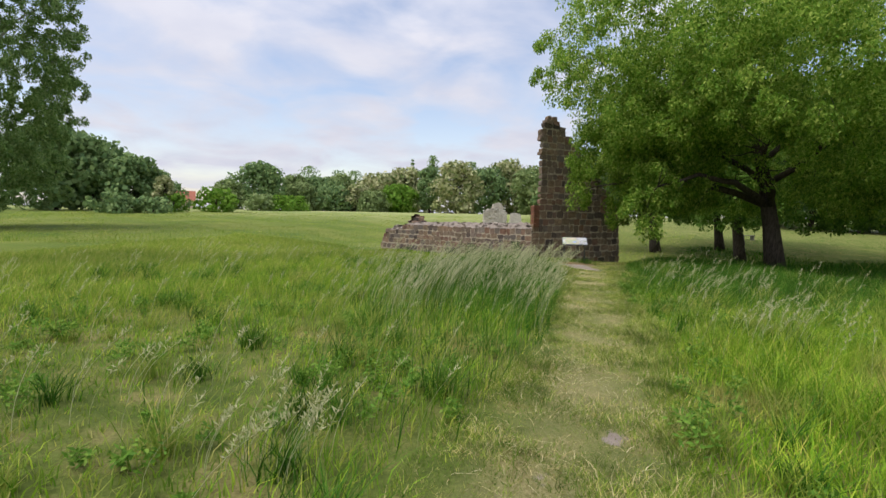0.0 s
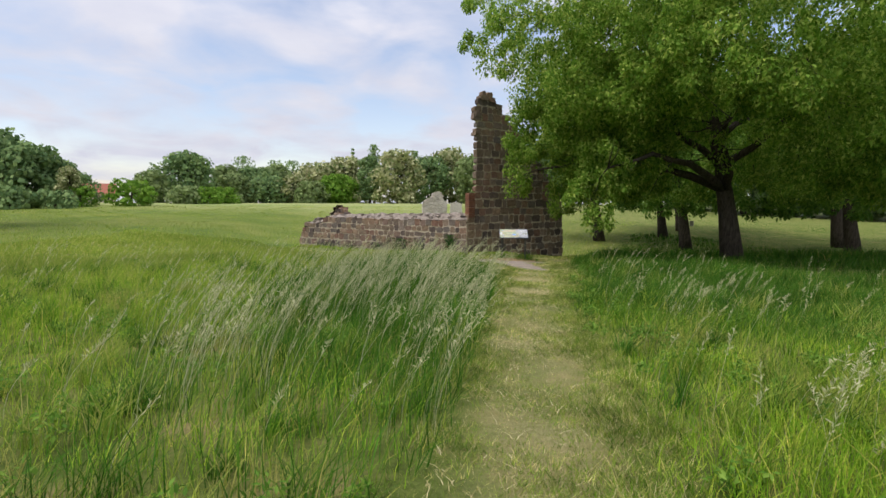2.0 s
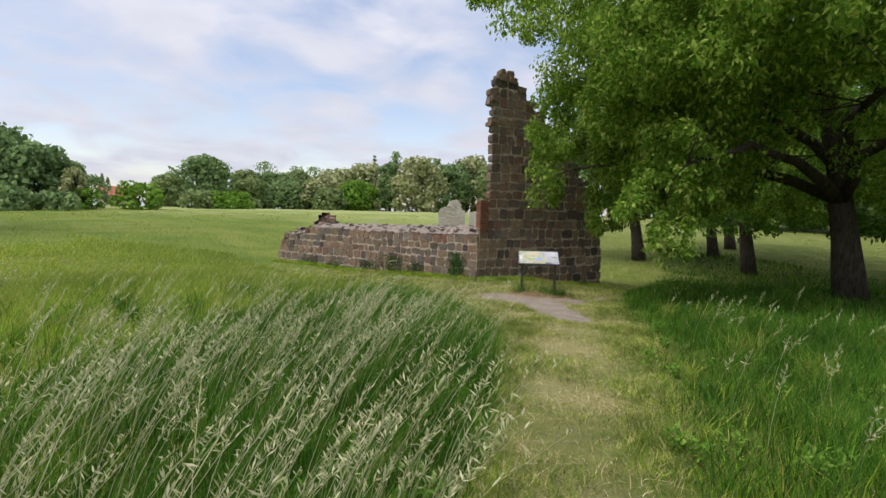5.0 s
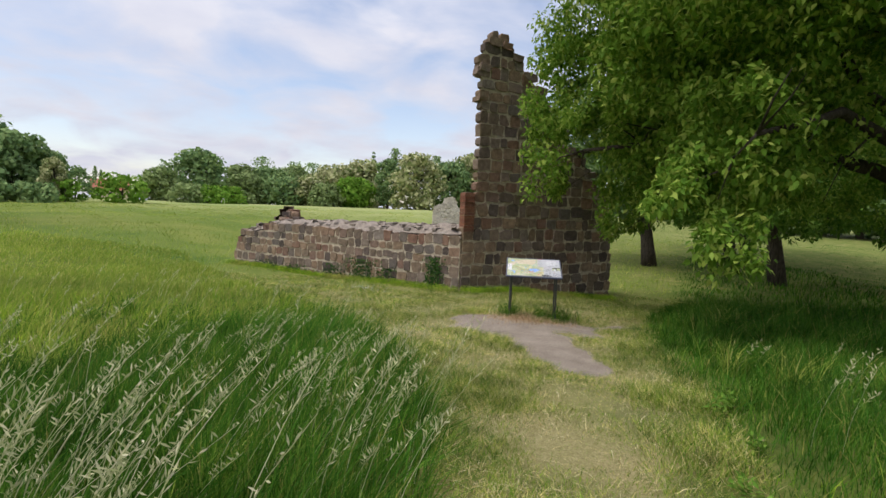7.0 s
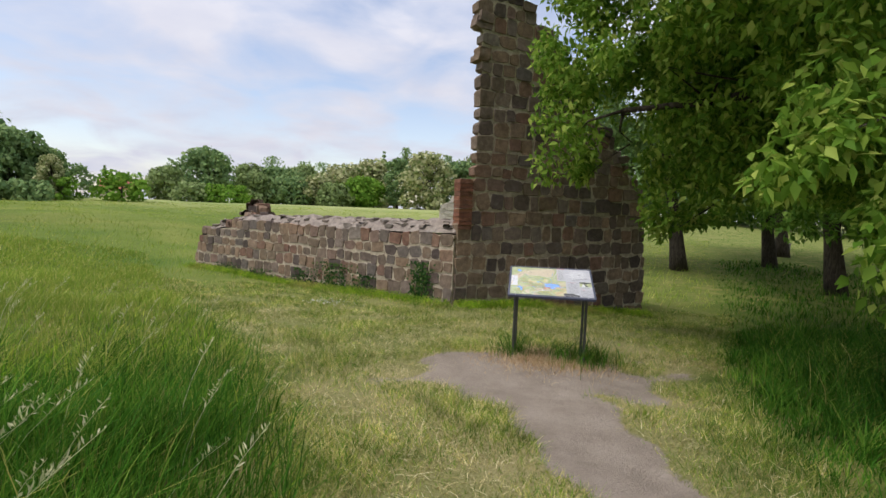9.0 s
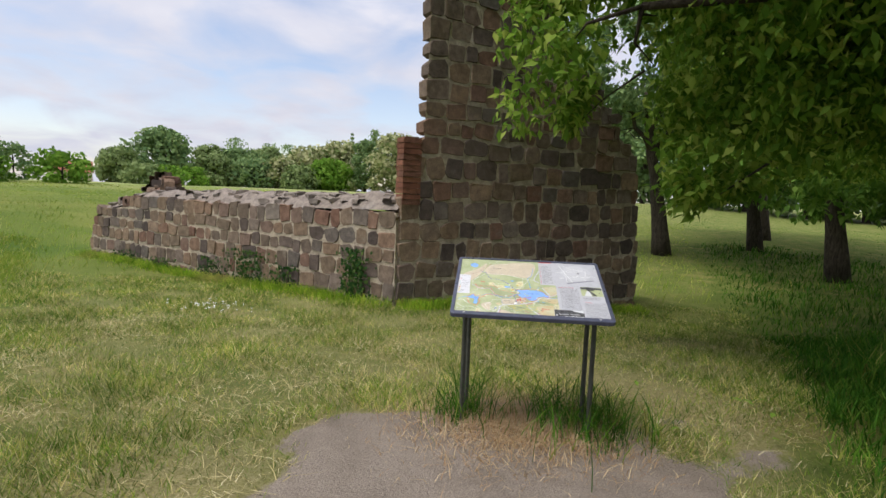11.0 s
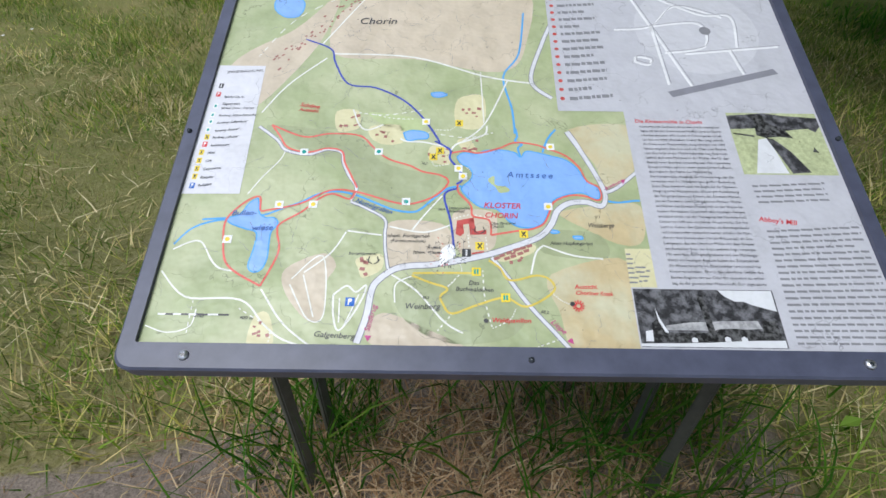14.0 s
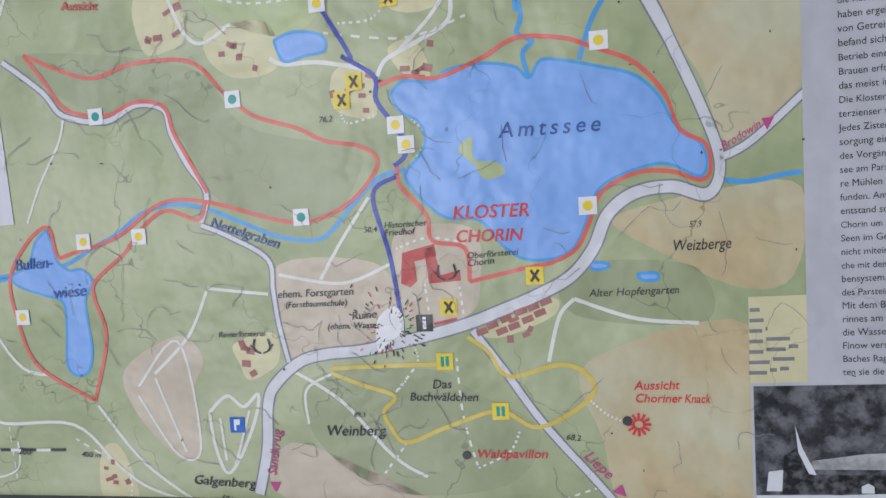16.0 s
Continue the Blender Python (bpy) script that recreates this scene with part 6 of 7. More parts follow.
# symbols
for kind, x, y in MAP_ICONS:
    s = 0.0112 if x > -0.40 else 0.0092
    bm = bmesh.new()
    quad(bm, x, y, s, s, 0.0030)
    icon = part("symbol", bm, PRINT[{"w": "white", "y": "yellow", "k": "ink", "p": "park", "r": "red"}[kind]], sheet)
    bm = bmesh.new()
    if kind == "w":
        disc(bm, x, y, s * 0.28, 0.0034)
        part("symbol_dot", bm, PRINT["teal" if x in (-0.197, -0.302, -0.155) or x < -0.40 else "yellow"], sheet)
    elif kind == "y" and y < 0.145:
        quad(bm, x - s * 0.15, y, s * 0.2, s * 0.6, 0.0034)
        quad(bm, x + s * 0.15, y, s * 0.2, s * 0.6, 0.0034)
        part("symbol_mark", bm, PRINT["teal"], sheet)
    elif kind == "y":
        quad(bm, x, y, s * 0.16, s * 0.8, 0.0034, 0.6)
        quad(bm, x, y, s * 0.16, s * 0.8, 0.0036, -0.6)
        part("symbol_mark", bm, PRINT["ink"], sheet)
    elif kind == "k":
        quad(bm, x, y - s * 0.1, s * 0.2, s * 0.5, 0.0034)
        quad(bm, x, y + s * 0.3, s * 0.2, s * 0.16, 0.0034)
        part("symbol_mark", bm, PRINT["white"], sheet)
    else:
        quad(bm, x - s * 0.15, y, s * 0.14, s * 0.7, 0.0034)
        quad(bm, x + s * 0.02, y + s * 0.18, s * 0.36, s * 0.36, 0.0036)
        part("symbol_mark", bm, PRINT["white"], sheet)

# torn white spot with dark spatter
fill("torn_spot", MAP_TORN, 0.0036, "white", sheet, True, "bare white spot rubbed through the map")
tx, ty = sum(p[0] for p in MAP_TORN) / len(MAP_TORN), sum(p[1] for p in MAP_TORN) / len(MAP_TORN)
for i in range(90):
    a, r = rnd.uniform(0, 6.28), 0.009 + abs(rnd.gauss(0, 0.009))
    bm = bmesh.new()
    quad(bm, tx + r * math.cos(a), ty + r * math.sin(a), rnd.uniform(0.001, 0.004), rnd.uniform(0.0004, 0.0011), 0.0038, a)
    part("speck", bm, PRINT["ink" if rnd.random() < 0.75 else "brick"], sheet)
for i in range(70):
    bm = bmesh.new()
    quad(bm, rnd.uniform(-0.46, 0.46), rnd.uniform(0.04, 0.70), rnd.uniform(0.0006, 0.0026), rnd.uniform(0.0005, 0.0014), 0.0038, rnd.uniform(0, 3.1))
    part("speck", bm, PRINT["ink"], sheet)

# lettering with the built-in font
made_words = []
COLUMN_LINES = []
for k, text in enumerate(COLUMN_TEXT):
    yy = 0.366 - 0.254 * (k + 0.5) / len(COLUMN_TEXT)
    COLUMN_LINES.append((text, "grey", 0.198, yy, 0.198 + 0.122 * (0.76 if text.endswith("lag.") else 1.0), yy))
for text, key, x0, y0, x1, y1 in MAP_WORDS_A + MAP_WORDS_B + MAP_WORDS_C + COLUMN_LINES:
    cu = bpy.data.curves.new("lettering", "FONT")
    cu.body = text
    cu.size = 1.0
    cu.resolution_u = 3
    cu.shear = 0.18 if key in ("blue", "red", "ink", "rose") else 0.0
    cu.space_character = 1.35 if text == "Amtssee" else 1.0
    cu.offset = 0.012 if key == "red" else 0.004 if key != "grey" else 0.0
    made_words.append((new("lettering", cu), key, x0, y0, x1, y1))
bpy.context.view_layer.update()
graph = bpy.context.evaluated_depsgraph_get()
for ob, key, x0, y0, x1, y1 in made_words:
    me = bpy.data.meshes.new_from_object(ob.evaluated_get(graph))
    xs = [v.co.x for v in me.vertices]
    wide = max(xs) - min(xs)
    length = math.hypot(x1 - x0, y1 - y0)
    k = length / wide
    turn = math.atan2(y1 - y0, x1 - x0)
    me.transform(Matrix.Translation((x0, y0, 0.0040)) @ Matrix.Rotation(turn, 4, "Z") @ Matrix.Diagonal((k, k, 1, 1)))
    me.materials.clear()
    me.materials.append(PRINT["ink" if key == "grey" else key])
    word = new("lettering", me)
    word.parent = sheet
    cu = ob.data
    bpy.data.objects.remove(ob)
    bpy.data.curves.remove(cu)
# sunburst, dots, arrows and antlers
for k in range(12):
    a = 6.2832 * k / 12
    ribbon("sun_ray", [(0.059 + 0.0025 * math.cos(a), 0.0865 + 0.0025 * math.sin(a)), (0.059 + 0.0075 * math.cos(a), 0.0865 + 0.0075 * math.sin(a))], 0.0016, 0.0040, "red", sheet)
for x, y in ((0.052, 0.089), (-0.0525, 0.066)):
    bm = bmesh.new()
    disc(bm, x, y, 0.0030, 0.0042)
    part("place_dot", bm, PRINT["ink"], sheet)
for x, y, turn in ((-0.191, 0.041, -1.60), (0.046, 0.040, -0.85), (0.154, 0.268, 0.5)):
    c, q = math.cos(turn), math.sin(turn)
    fill("arrow_head", [(x + 0.005 * c, y + 0.005 * q), (x - 0.003 * c - 0.004 * q, y - 0.003 * q + 0.004 * c), (x - 0.003 * c + 0.004 * q, y - 0.003 * q - 0.004 * c)], 0.0042, "rose", sheet, False)
for x, y in ((-0.058, 0.188), (-0.192, 0.143)):
    for side in (-1, 1):
        ribbon("antler", [(x + side * 0.001, y - 0.004), (x + side * 0.006, y - 0.001), (x + side * 0.005, y + 0.006)], 0.0012, 0.0042, "ink", sheet)
        ribbon("antler_tine", [(x + side * 0.0045, y - 0.002), (x + side * 0.0085, y + 0.002)], 0.0009, 0.0042, "ink", sheet)
# hairline cracks in the weathered print
bm = bmesh.new()
for i in range(190):
    x, y, a = rnd.uniform(-0.47, 0.16), rnd.uniform(0.04, 0.70), rnd.uniform(0, 6.28)
    if x < -0.375 and y > 0.235:
        continue
    line = [Vector((x, y, 0.0041))]
    for _ in range(rnd.randint(3, 8)):
        a += rnd.gauss(0, 0.55)
        line.append(inside_sheet(line[-1] + Vector((math.cos(a), math.sin(a), 0)) * rnd.uniform(0.003, 0.008)))
    for p, q in zip(line, line[1:]):
        d = q - p
        if d.length > 0.001:
            n = Vector((-d.y, d.x, 0)).normalized() * rnd.uniform(0.00010, 0.00024)
            bm.faces.new([bm.verts.new(v) for v in (p - n, q - n, q + n, p + n)])
tagged(part("cracks", bm, PRINT["soft"], sheet), "fine dark cracks in the print", kind="stuff")
# scale bar
for k in range(8):
    bm = bmesh.new()
    quad(bm, -0.452 + 0.0125 * k, 0.0695, 0.0125, 0.0024, 0.0030)
    part("scale_bar", bm, PRINT["ink" if k % 2 else "white"], sheet)
# the print fills its sheet: drawing units to sheet units
for ob in sheet.children:
    me = ob.data
    co = np.empty(len(me.vertices) * 3, np.float32)
    me.vertices.foreach_get("co", co)
    co = co.reshape(-1, 3)
    co[:, 0] = np.interp(co[:, 0], [-0.4775, -0.40, 0.083, 0.178, 0.4775], [-0.4775, -0.417, 0.096, 0.176, 0.4775])
    co[:, 1] = np.interp(co[:, 1], [0.0305, 0.07, 0.45, 0.7145], [0.0305, 0.0690, 0.477, 0.7455])
    me.vertices.foreach_set("co", co.ravel())
    me.update()
# bolts in the frame
for x, y in ((-0.414, 0.014), (0.005, 0.014), (0.411, 0.014), (-0.40, 0.757), (-0.09, 0.757), (0.42, 0.757), (-0.489, 0.36), (0.489, 0.36)):
    bm = bmesh.new()
    shiny = abs(x) > 0.1 and y < 0.1
    bmesh.ops.create_cone(bm, cap_ends=True, segments=16, radius1=0.0068 if shiny else 0.004, radius2=0.0052 if shiny else 0.003, depth=0.004, matrix=Matrix.Translation((x, y, 0.0078)))
    bolt = part("bolt", bm, M_BOLT if shiny else M_PANE, board, "", True)
    if shiny:
        bm = bmesh.new()
        disc(bm, x, y, 0.0026, 0.0101, 10)
        part("socket", bm, M_PANE, bolt)


# ---- grass ----
def blades(name, x, y, height, width, lean, material, label, seed, wind=(0.25, 0.1), segments=2):
    """Tapered, bent blades rooted at x, y, as one mesh."""
    rng = np.random.default_rng(seed)
    n = len(x)
    z = land(x, y) - 0.02
    a = rng.uniform(0, 2 * np.pi, n)
    face = rng.uniform(0, 2 * np.pi, n)
    dirx = np.cos(a) * lean + wind[0] * lean
    diry = np.sin(a) * lean + wind[1] * lean
    sx, sy = np.cos(face) * width, np.sin(face) * width
    rows = []
    fr = np.linspace(0, 1, segments + 1)
    for f in fr[:-1]:
        bx, by = x + dirx * height * f * f, y + diry * height * f * f
        bz = z + height * f * (1 - 0.32 * lean * f)
        w = 1 - 0.45 * f
        rows += [np.stack([bx - sx * w, by - sy * w, bz], 1), np.stack([bx + sx * w, by + sy * w, bz], 1)]
    rows.append(np.stack([x + dirx * height, y + diry * height, z + height * (1 - 0.32 * lean)], 1))
    v = np.stack(rows, 1)
    k = v.shape[1]
    b = (np.arange(n) * k)[:, None]
    fs = []
    for i in range(segments - 1):
        q = 2 * i
        fs += [b + [q, q + 1, q + 3], b + [q, q + 3, q + 2]]
    q = 2 * (segments - 1)
    fs.append(b + [q, q + 1, q + 2])
    ob = new(name, raw_mesh(name, v.reshape(-1, 3), np.concatenate(fs, 1).reshape(-1, 3), material))
    return tagged(ob, label, "grass", kind="stuff")


def scatter(n, x0, x1, y0, y1, seed, power=1.0):
    rng = np.random.default_rng(seed)
    return rng.uniform(x0, x1, n), y0 + (y1 - y0) * rng.random(n) ** power


def clear_of_ruin(x, y):
    """False inside the footprint of the ruin and the far remnant."""
    ok = np.ones(len(x), bool)
    for a, b, d in ((WALL_END, JOINT, 1.25), (JOINT, TOWER_END, 1.3)):
        u = (b - a).normalized()
        s = (x - a.x) * u.x + (y - a.y) * u.y
        t = -(x - a.x) * u.y + (y - a.y) * u.x
        ok &= ~((s > -0.02) & (s < (b - a).length + 0.02) & (t > -0.02) & (t < d))
    return ok


def tuft(x, y):
    """How tall the meadow stands: patches of high grass beside the track."""
    g = np.clip(0.5 + 0.45 * np.sin(x * 0.8 + 1.7 * np.sin(y * 0.45)) * np.sin(y * 0.6 + 0.8) + 0.35 * np.sin(x * 2.9 + 1.3 * np.sin(y * 2.3)) * np.sin(y * 3.1 + 0.6 * x), 0, 1)
    big = np.exp(-(((x - 1.9) / 1.9) ** 2 + ((y - 9.6) / 4.4) ** 2))
    return g, big


def build_grass():
    rng = np.random.default_rng(77)
    # high meadow left of the track
    x, y = scatter(215000, -13, 4.2, -3, 30, 501, 1.0)
    edge = mown_left(y) - x
    dist = np.hypot(x - 3, y - 7)
    g, big = tuft(x, y)
    keep = (edge > rng.random(len(x)) * 0.35) & clear_of_ruin(x, y) & (rng.random(len(x)) < np.clip(1.25 - 0.045 * np.maximum(0, dist - 6), 0.25, 1))
    x, y, g, big, edge, dist = x[keep], y[keep], g[keep], big[keep], edge[keep], dist[keep]
    near_low = 1 - 0.55 * np.exp(-(((x + 1.5) / 3.5) ** 2 + ((y - 0.8) / 3.2) ** 2))
    h = (0.17 + 0.26 * g + 0.46 * big) * near_low * (1 - 0.45 * smooth(9, 17, dist)) * rng.uniform(0.6, 1.25, len(x)) * (0.55 + 0.45 * smooth(0, 0.5, edge))
    w = 0.0030 + 0.0006 * np.maximum(0, dist - 5) * rng.uniform(0.6, 1.3, len(x))
    tall = big * rng.uniform(0.5, 1.3, len(x)) > 0.17
    blades("tall_grass", x[tall], y[tall], h[tall], w[tall], rng.uniform(0.15, 0.6, tall.sum()), M_GRASS_TALL_AND_SHADE, "high deep green meadow grass beside the track", 601, (0.55, 0.15), 3)
    tx, ty = rng.normal(1.9, 1.25, 26000), rng.normal(9.6, 3.4, 26000)
    ok = tx < mown_left(ty) - 0.04
    tx, ty = tx[ok], ty[ok]
    blades("tall_grass", tx, ty, (0.30 + 0.30 * tuft(tx, ty)[0]) * rng.uniform(0.6, 1.25, len(tx)), np.full(len(tx), 0.0042), rng.uniform(0.2, 0.7, len(tx)), M_GRASS_TALL_AND_SHADE, "dense deep green grass beside the track", 614, (0.6, 0.15), 2)
    pale = ~tall & (rng.random(len(x)) < smooth(3.5, 14, dist))
    mid = ~tall & ~pale
    blades("meadow_grass", x[mid], y[mid], h[mid], w[mid], rng.uniform(0.2, 0.8, mid.sum()), M_GRASS_MID, "knee-high green meadow grass with straw patches", 602, (0.4, 0.15), 2)
    blades("pale_meadow_grass", x[pale], y[pale], h[pale], w[pale], rng.uniform(0.2, 0.8, pale.sum()), M_GRASS_FAR, "pale yellowish meadow grass further off", 608, (0.4, 0.15), 2)
    # right of the track
    x, y = scatter(120000, 1.0, 24, -3, 40, 502, 1.15)
    x2, y2 = scatter(230000, 1.5, 12.5, -3, 21, 512)
    near = rng.random(len(x2)) < 1 - smooth(6.5, 12.5, x2)
    x2, y2 = x2[near], y2[near]
    x, y = np.concatenate([x, x2]), np.concatenate([y, y2])
    edge = x - mown_right(y)
    dist = np.hypot(x - 4, y - 7)
    keep = (edge > rng.random(len(x)) * 0.35) & clear_of_ruin(x, y) & (rng.random(len(x)) < np.clip(1.3 - 0.05 * np.maximum(0, dist - 5), 0.2, 1))
    x, y, edge, dist = x[keep], y[keep], edge[keep], dist[keep]
    g, big = tuft(x + 3, y + 1)
    low = 1 - 0.2 * smooth(16, 22, y)
    h = (0.20 + 0.26 * g) * low * rng.uniform(0.55, 1.3, len(x)) * (0.35 + 0.65 * smooth(0, 1.2, edge))
    w = 0.0034 + 0.0006 * np.maximum(0, dist - 5) * rng.uniform(0.6, 1.3, len(x))
    lean = rng.uniform(0.2, 0.8, len(x))
    # more dark blades towards the maple: its shade is painted into the grass colour
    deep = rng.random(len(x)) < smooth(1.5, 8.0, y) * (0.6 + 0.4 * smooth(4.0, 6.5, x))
    for which, material, label, seed in ((~deep, M_GRASS_MID, "green meadow grass beside the track", 603), (deep, M_GRASS_TALL_AND_SHADE, "deep green grass under the maple, its shade put into the colour", 613)):
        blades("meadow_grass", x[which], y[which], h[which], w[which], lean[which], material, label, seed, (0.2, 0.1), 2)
    # short grass on the track and before the ruin
    n = 420000
    y = np.where(rng.random(n) < 0.45, rng.uniform(-3.2, 13, n), rng.uniform(12, 24, n))
    x = mown_left(y) - 0.25 + (mown_right(y) - mown_left(y) + 0.55) * rng.random(n)
    dist = np.hypot(x - 5, y - 14)
    inside = (x > mown_left(y) - 0.25) & (x < mown_right(y) + 0.3) & (y < 25)
    worn = (np.abs(track_offset(x, y)) < 0.42) & (y < 14)
    patch = 0.5 + 0.5 * np.sin(x * 3.3 + 1.2 * np.sin(y * 2.1)) * np.sin(y * 2.9 + 0.7 * x)
    keep = inside & clear_of_ruin(x, y) & (rng.random(len(x)) > sand_amount(x, y) * 1.05) & (rng.random(len(x)) < np.where(worn, 0.9, 1.0) * np.where(y < 13, 0.95, np.clip(1.25 - 0.07 * np.maximum(0, dist - 5), 0.22, 1)) * (0.45 + 0.55 * patch))
    x, y, dist, patch, worn = x[keep], y[keep], dist[keep], patch[keep], worn[keep]
    h = (0.045 + 0.085 * patch) * rng.uniform(0.5, 1.5, len(x)) * np.where(worn, 0.7, 1.0)
    w = np.where(y < 13, 0.0038, 0.0034 + 0.0005 * np.maximum(0, dist - 4))
    lean = rng.uniform(0.3, 1.15, len(x))
    early = rng.random(len(x)) < 1 - smooth(9, 14, y)
    for which, material, label, seed in ((early, M_GRASS_TRACK, "short trampled green grass on the track", 609), (~early, M_GRASS_SHORT, "short half-dry grass before the ruin", 604)):
        blades("short_grass", x[which], y[which], h[which], w[which], lean[which], material, label, seed, (0, 0), 1)
    # green growth at the foot of the ruin and round the board's legs
    xs, ys, hs = [], [], []
    for a, b in ((WALL_END, JOINT), (JOINT, TOWER_END)):
        u = (b - a).normalized()
        L = (b - a).length
        s = rng.uniform(0, L, 9000)
        t = -np.abs(rng.normal(0, 0.22, 9000)) - 0.03
        xs.append(a.x + u.x * s - u.y * t)
        ys.append(a.y + u.y * s + u.x * t)
        hs.append(rng.uniform(0.06, 0.24, 9000))
    x, y, h = np.concatenate(xs), np.concatenate(ys), np.concatenate(hs)
    blades("foot_grass", x, y, h, np.full(len(x), 0.0038), rng.uniform(0.2, 0.8, len(x)), M_GRASS_MID, "longer green grass at the foot of the walls", 605, (0, 0), 3)
    xs, ys, hs = [], [], []
    for sx, n, sp in ((-1, 260, 0.11), (1, 480, 0.19), (0.3, 80, 0.28)):
        c = panel_pose @ Vector((sx * 0.41, 0.35, 0))
        xs.append(c.x + rng.normal(0, sp, n))
        ys.append(c.y + rng.normal(0, sp, n))
        hs.append(rng.uniform(0.08, 0.42, n))
    x, y, h = np.concatenate(xs), np.concatenate(ys), np.concatenate(hs)
    blades("foot_grass", x, y, h, np.full(len(x), 0.0034), rng.uniform(0.2, 0.8, len(x)), M_GRASS_TALL_AND_SHADE, "tall dark green grass tufts round the legs of the board", 615, (0, 0), 3)
    # clumps that stand out of the meadow
    cx = np.concatenate([rng.uniform(-7, 3.2, 300), rng.uniform(2.2, 9.5, 220)])
    cy = np.concatenate([rng.uniform(-2.5, 16, 300), rng.uniform(-1.5, 17, 220)])
    ok = (cx < mown_left(cy) - 0.15) | (cx > mown_right(cy) + 0.15)
    cx, cy = cx[ok], cy[ok]
    size = rng.uniform(0.5, 1.25, len(cx))
    n = 72
    ang = rng.uniform(0, 6.283, (len(cx), n))
    rad = np.abs(rng.normal(0, 0.11, (len(cx), n))) * size[:, None]
    x = (cx[:, None] + rad * np.cos(ang)).ravel()
    y = (cy[:, None] + rad * np.sin(ang)).ravel()
    hh = (size[:, None] * rng.uniform(0.18, 0.50, (len(cx), n))).ravel()
    deep = np.repeat(rng.random(len(cx)) < 0.6, n)
    w = 0.0034 + 0.0004 * np.maximum(0, np.hypot(x - 3, y - 6) - 5)
    blades("grass_clumps", x[deep], y[deep], hh[deep], w[deep], rng.uniform(0.25, 0.95, deep.sum()), M_GRASS_TALL_AND_SHADE, "deep green clumps of grass in the meadow", 611, (0.3, 0.1), 3)
    blades("grass_clumps", x[~deep], y[~deep], hh[~deep], w[~deep], rng.uniform(0.25, 0.95, (~deep).sum()), M_GRASS_FAR, "pale yellowish clumps of grass in the meadow", 612, (0.3, 0.1), 3)
    # sparse far meadow
    x, y = scatter(110000, -60, 45, 18, 85, 506, 1.3)
    keep = (np.hypot(x - 4, y - 8) > 17) & clear_of_ruin(x, y) & ((x < mown_left(y)) | (x > mown_right(y)) | (y > 24.5))
    x, y = x[keep], y[keep]
    d = np.hypot(x - 4, y - 8)
    hh = rng.uniform(0.10, 0.30, len(x)) * np.where(x > mown_right(y), 0.6, 1.0) * (1 - 0.55 * smooth(22, 40, d))
    # right-hand lawn takes the dark blades, tree shade put into their colour
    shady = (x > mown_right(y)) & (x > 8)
    for which, material, label, seed in ((~shady, M_GRASS_FAR, "distant pale green meadow grass", 606), (shady, M_GRASS_TALL_AND_SHADE, "green grass under the trees, darkened in colour for their shade", 607)):
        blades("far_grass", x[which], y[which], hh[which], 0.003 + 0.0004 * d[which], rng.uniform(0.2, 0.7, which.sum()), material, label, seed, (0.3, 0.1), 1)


def panicles(name, x, y, h, label, seed, wind=(0.7, 0.2)):
    """Flowering grasses: a thin stalk with a feathery head of small spikelets."""
    rng = np.random.default_rng(seed)
    n = len(x)
    z = land(x, y)
    lean = rng.uniform(0.1, 0.45, n)
    a = rng.normal(0.2, 0.7, n)
    dx, dy = np.cos(a) * lean + wind[0] * 0.3, np.sin(a) * lean + wind[1] * 0.3
    m = 16
    f = np.linspace(0.74, 1.0, m)
    vs, fs, base = [], [], 0
    px = x[:, None] + dx[:, None] * h[:, None] * f ** 2
    py = y[:, None] + dy[:, None] * h[:, None] * f ** 2
    pz = z[:, None] + h[:, None] * f * (1 - 0.2 * lean[:, None] * f)
    P = np.stack([px, py, pz], -1).reshape(-1, 3)
    spread = np.tile(0.024 * np.sin(np.pi * np.linspace(0.15, 0.97, m)) + 0.005, n)
    r = rng.normal(0, 1, P.shape)
    r[:, 2] = np.abs(r[:, 2]) + 0.5
    r /= np.linalg.norm(r, axis=1)[:, None]
    tip = P + r * spread[:, None] * 1.8
    side = np.cross(r, rng.normal(0, 1, P.shape))
    side /= np.linalg.norm(side, axis=1)[:, None]
    mid = (P + tip) / 2
    V = np.stack([P, mid + side * 0.0042, tip, mid - side * 0.0042], 1).reshape(-1, 3)
    b = (np.arange(len(P)) * 4)[:, None]
    F = np.concatenate([b + [0, 1, 2], b + [0, 2, 3]], 1).reshape(-1, 3)
    g = np.linspace(0, 1, 6)
    sx = x[:, None] + dx[:, None] * h[:, None] * g ** 2
    sy = y[:, None] + dy[:, None] * h[:, None] * g ** 2
    sz = z[:, None] + h[:, None] * g * (1 - 0.2 * lean[:, None] * g)
    S = np.stack([sx, sy, sz], -1)
    wv = np.array([0.0016, 0.0006, 0])
    SV = np.stack([S - wv, S + wv], 2).reshape(n, -1, 3)
    sb = (np.arange(n) * 12)[:, None] + len(V)
    SF = np.concatenate([np.concatenate([sb + [2 * i, 2 * i + 1, 2 * i + 3], sb + [2 * i, 2 * i + 3, 2 * i + 2]], 1) for i in range(5)], 1).reshape(-1, 3)
    ob = new(name, raw_mesh(name, np.concatenate([V, SV.reshape(-1, 3)]), np.concatenate([F, SF]), M_HEAD))
    return tagged(ob, label, "grass", kind="stuff")


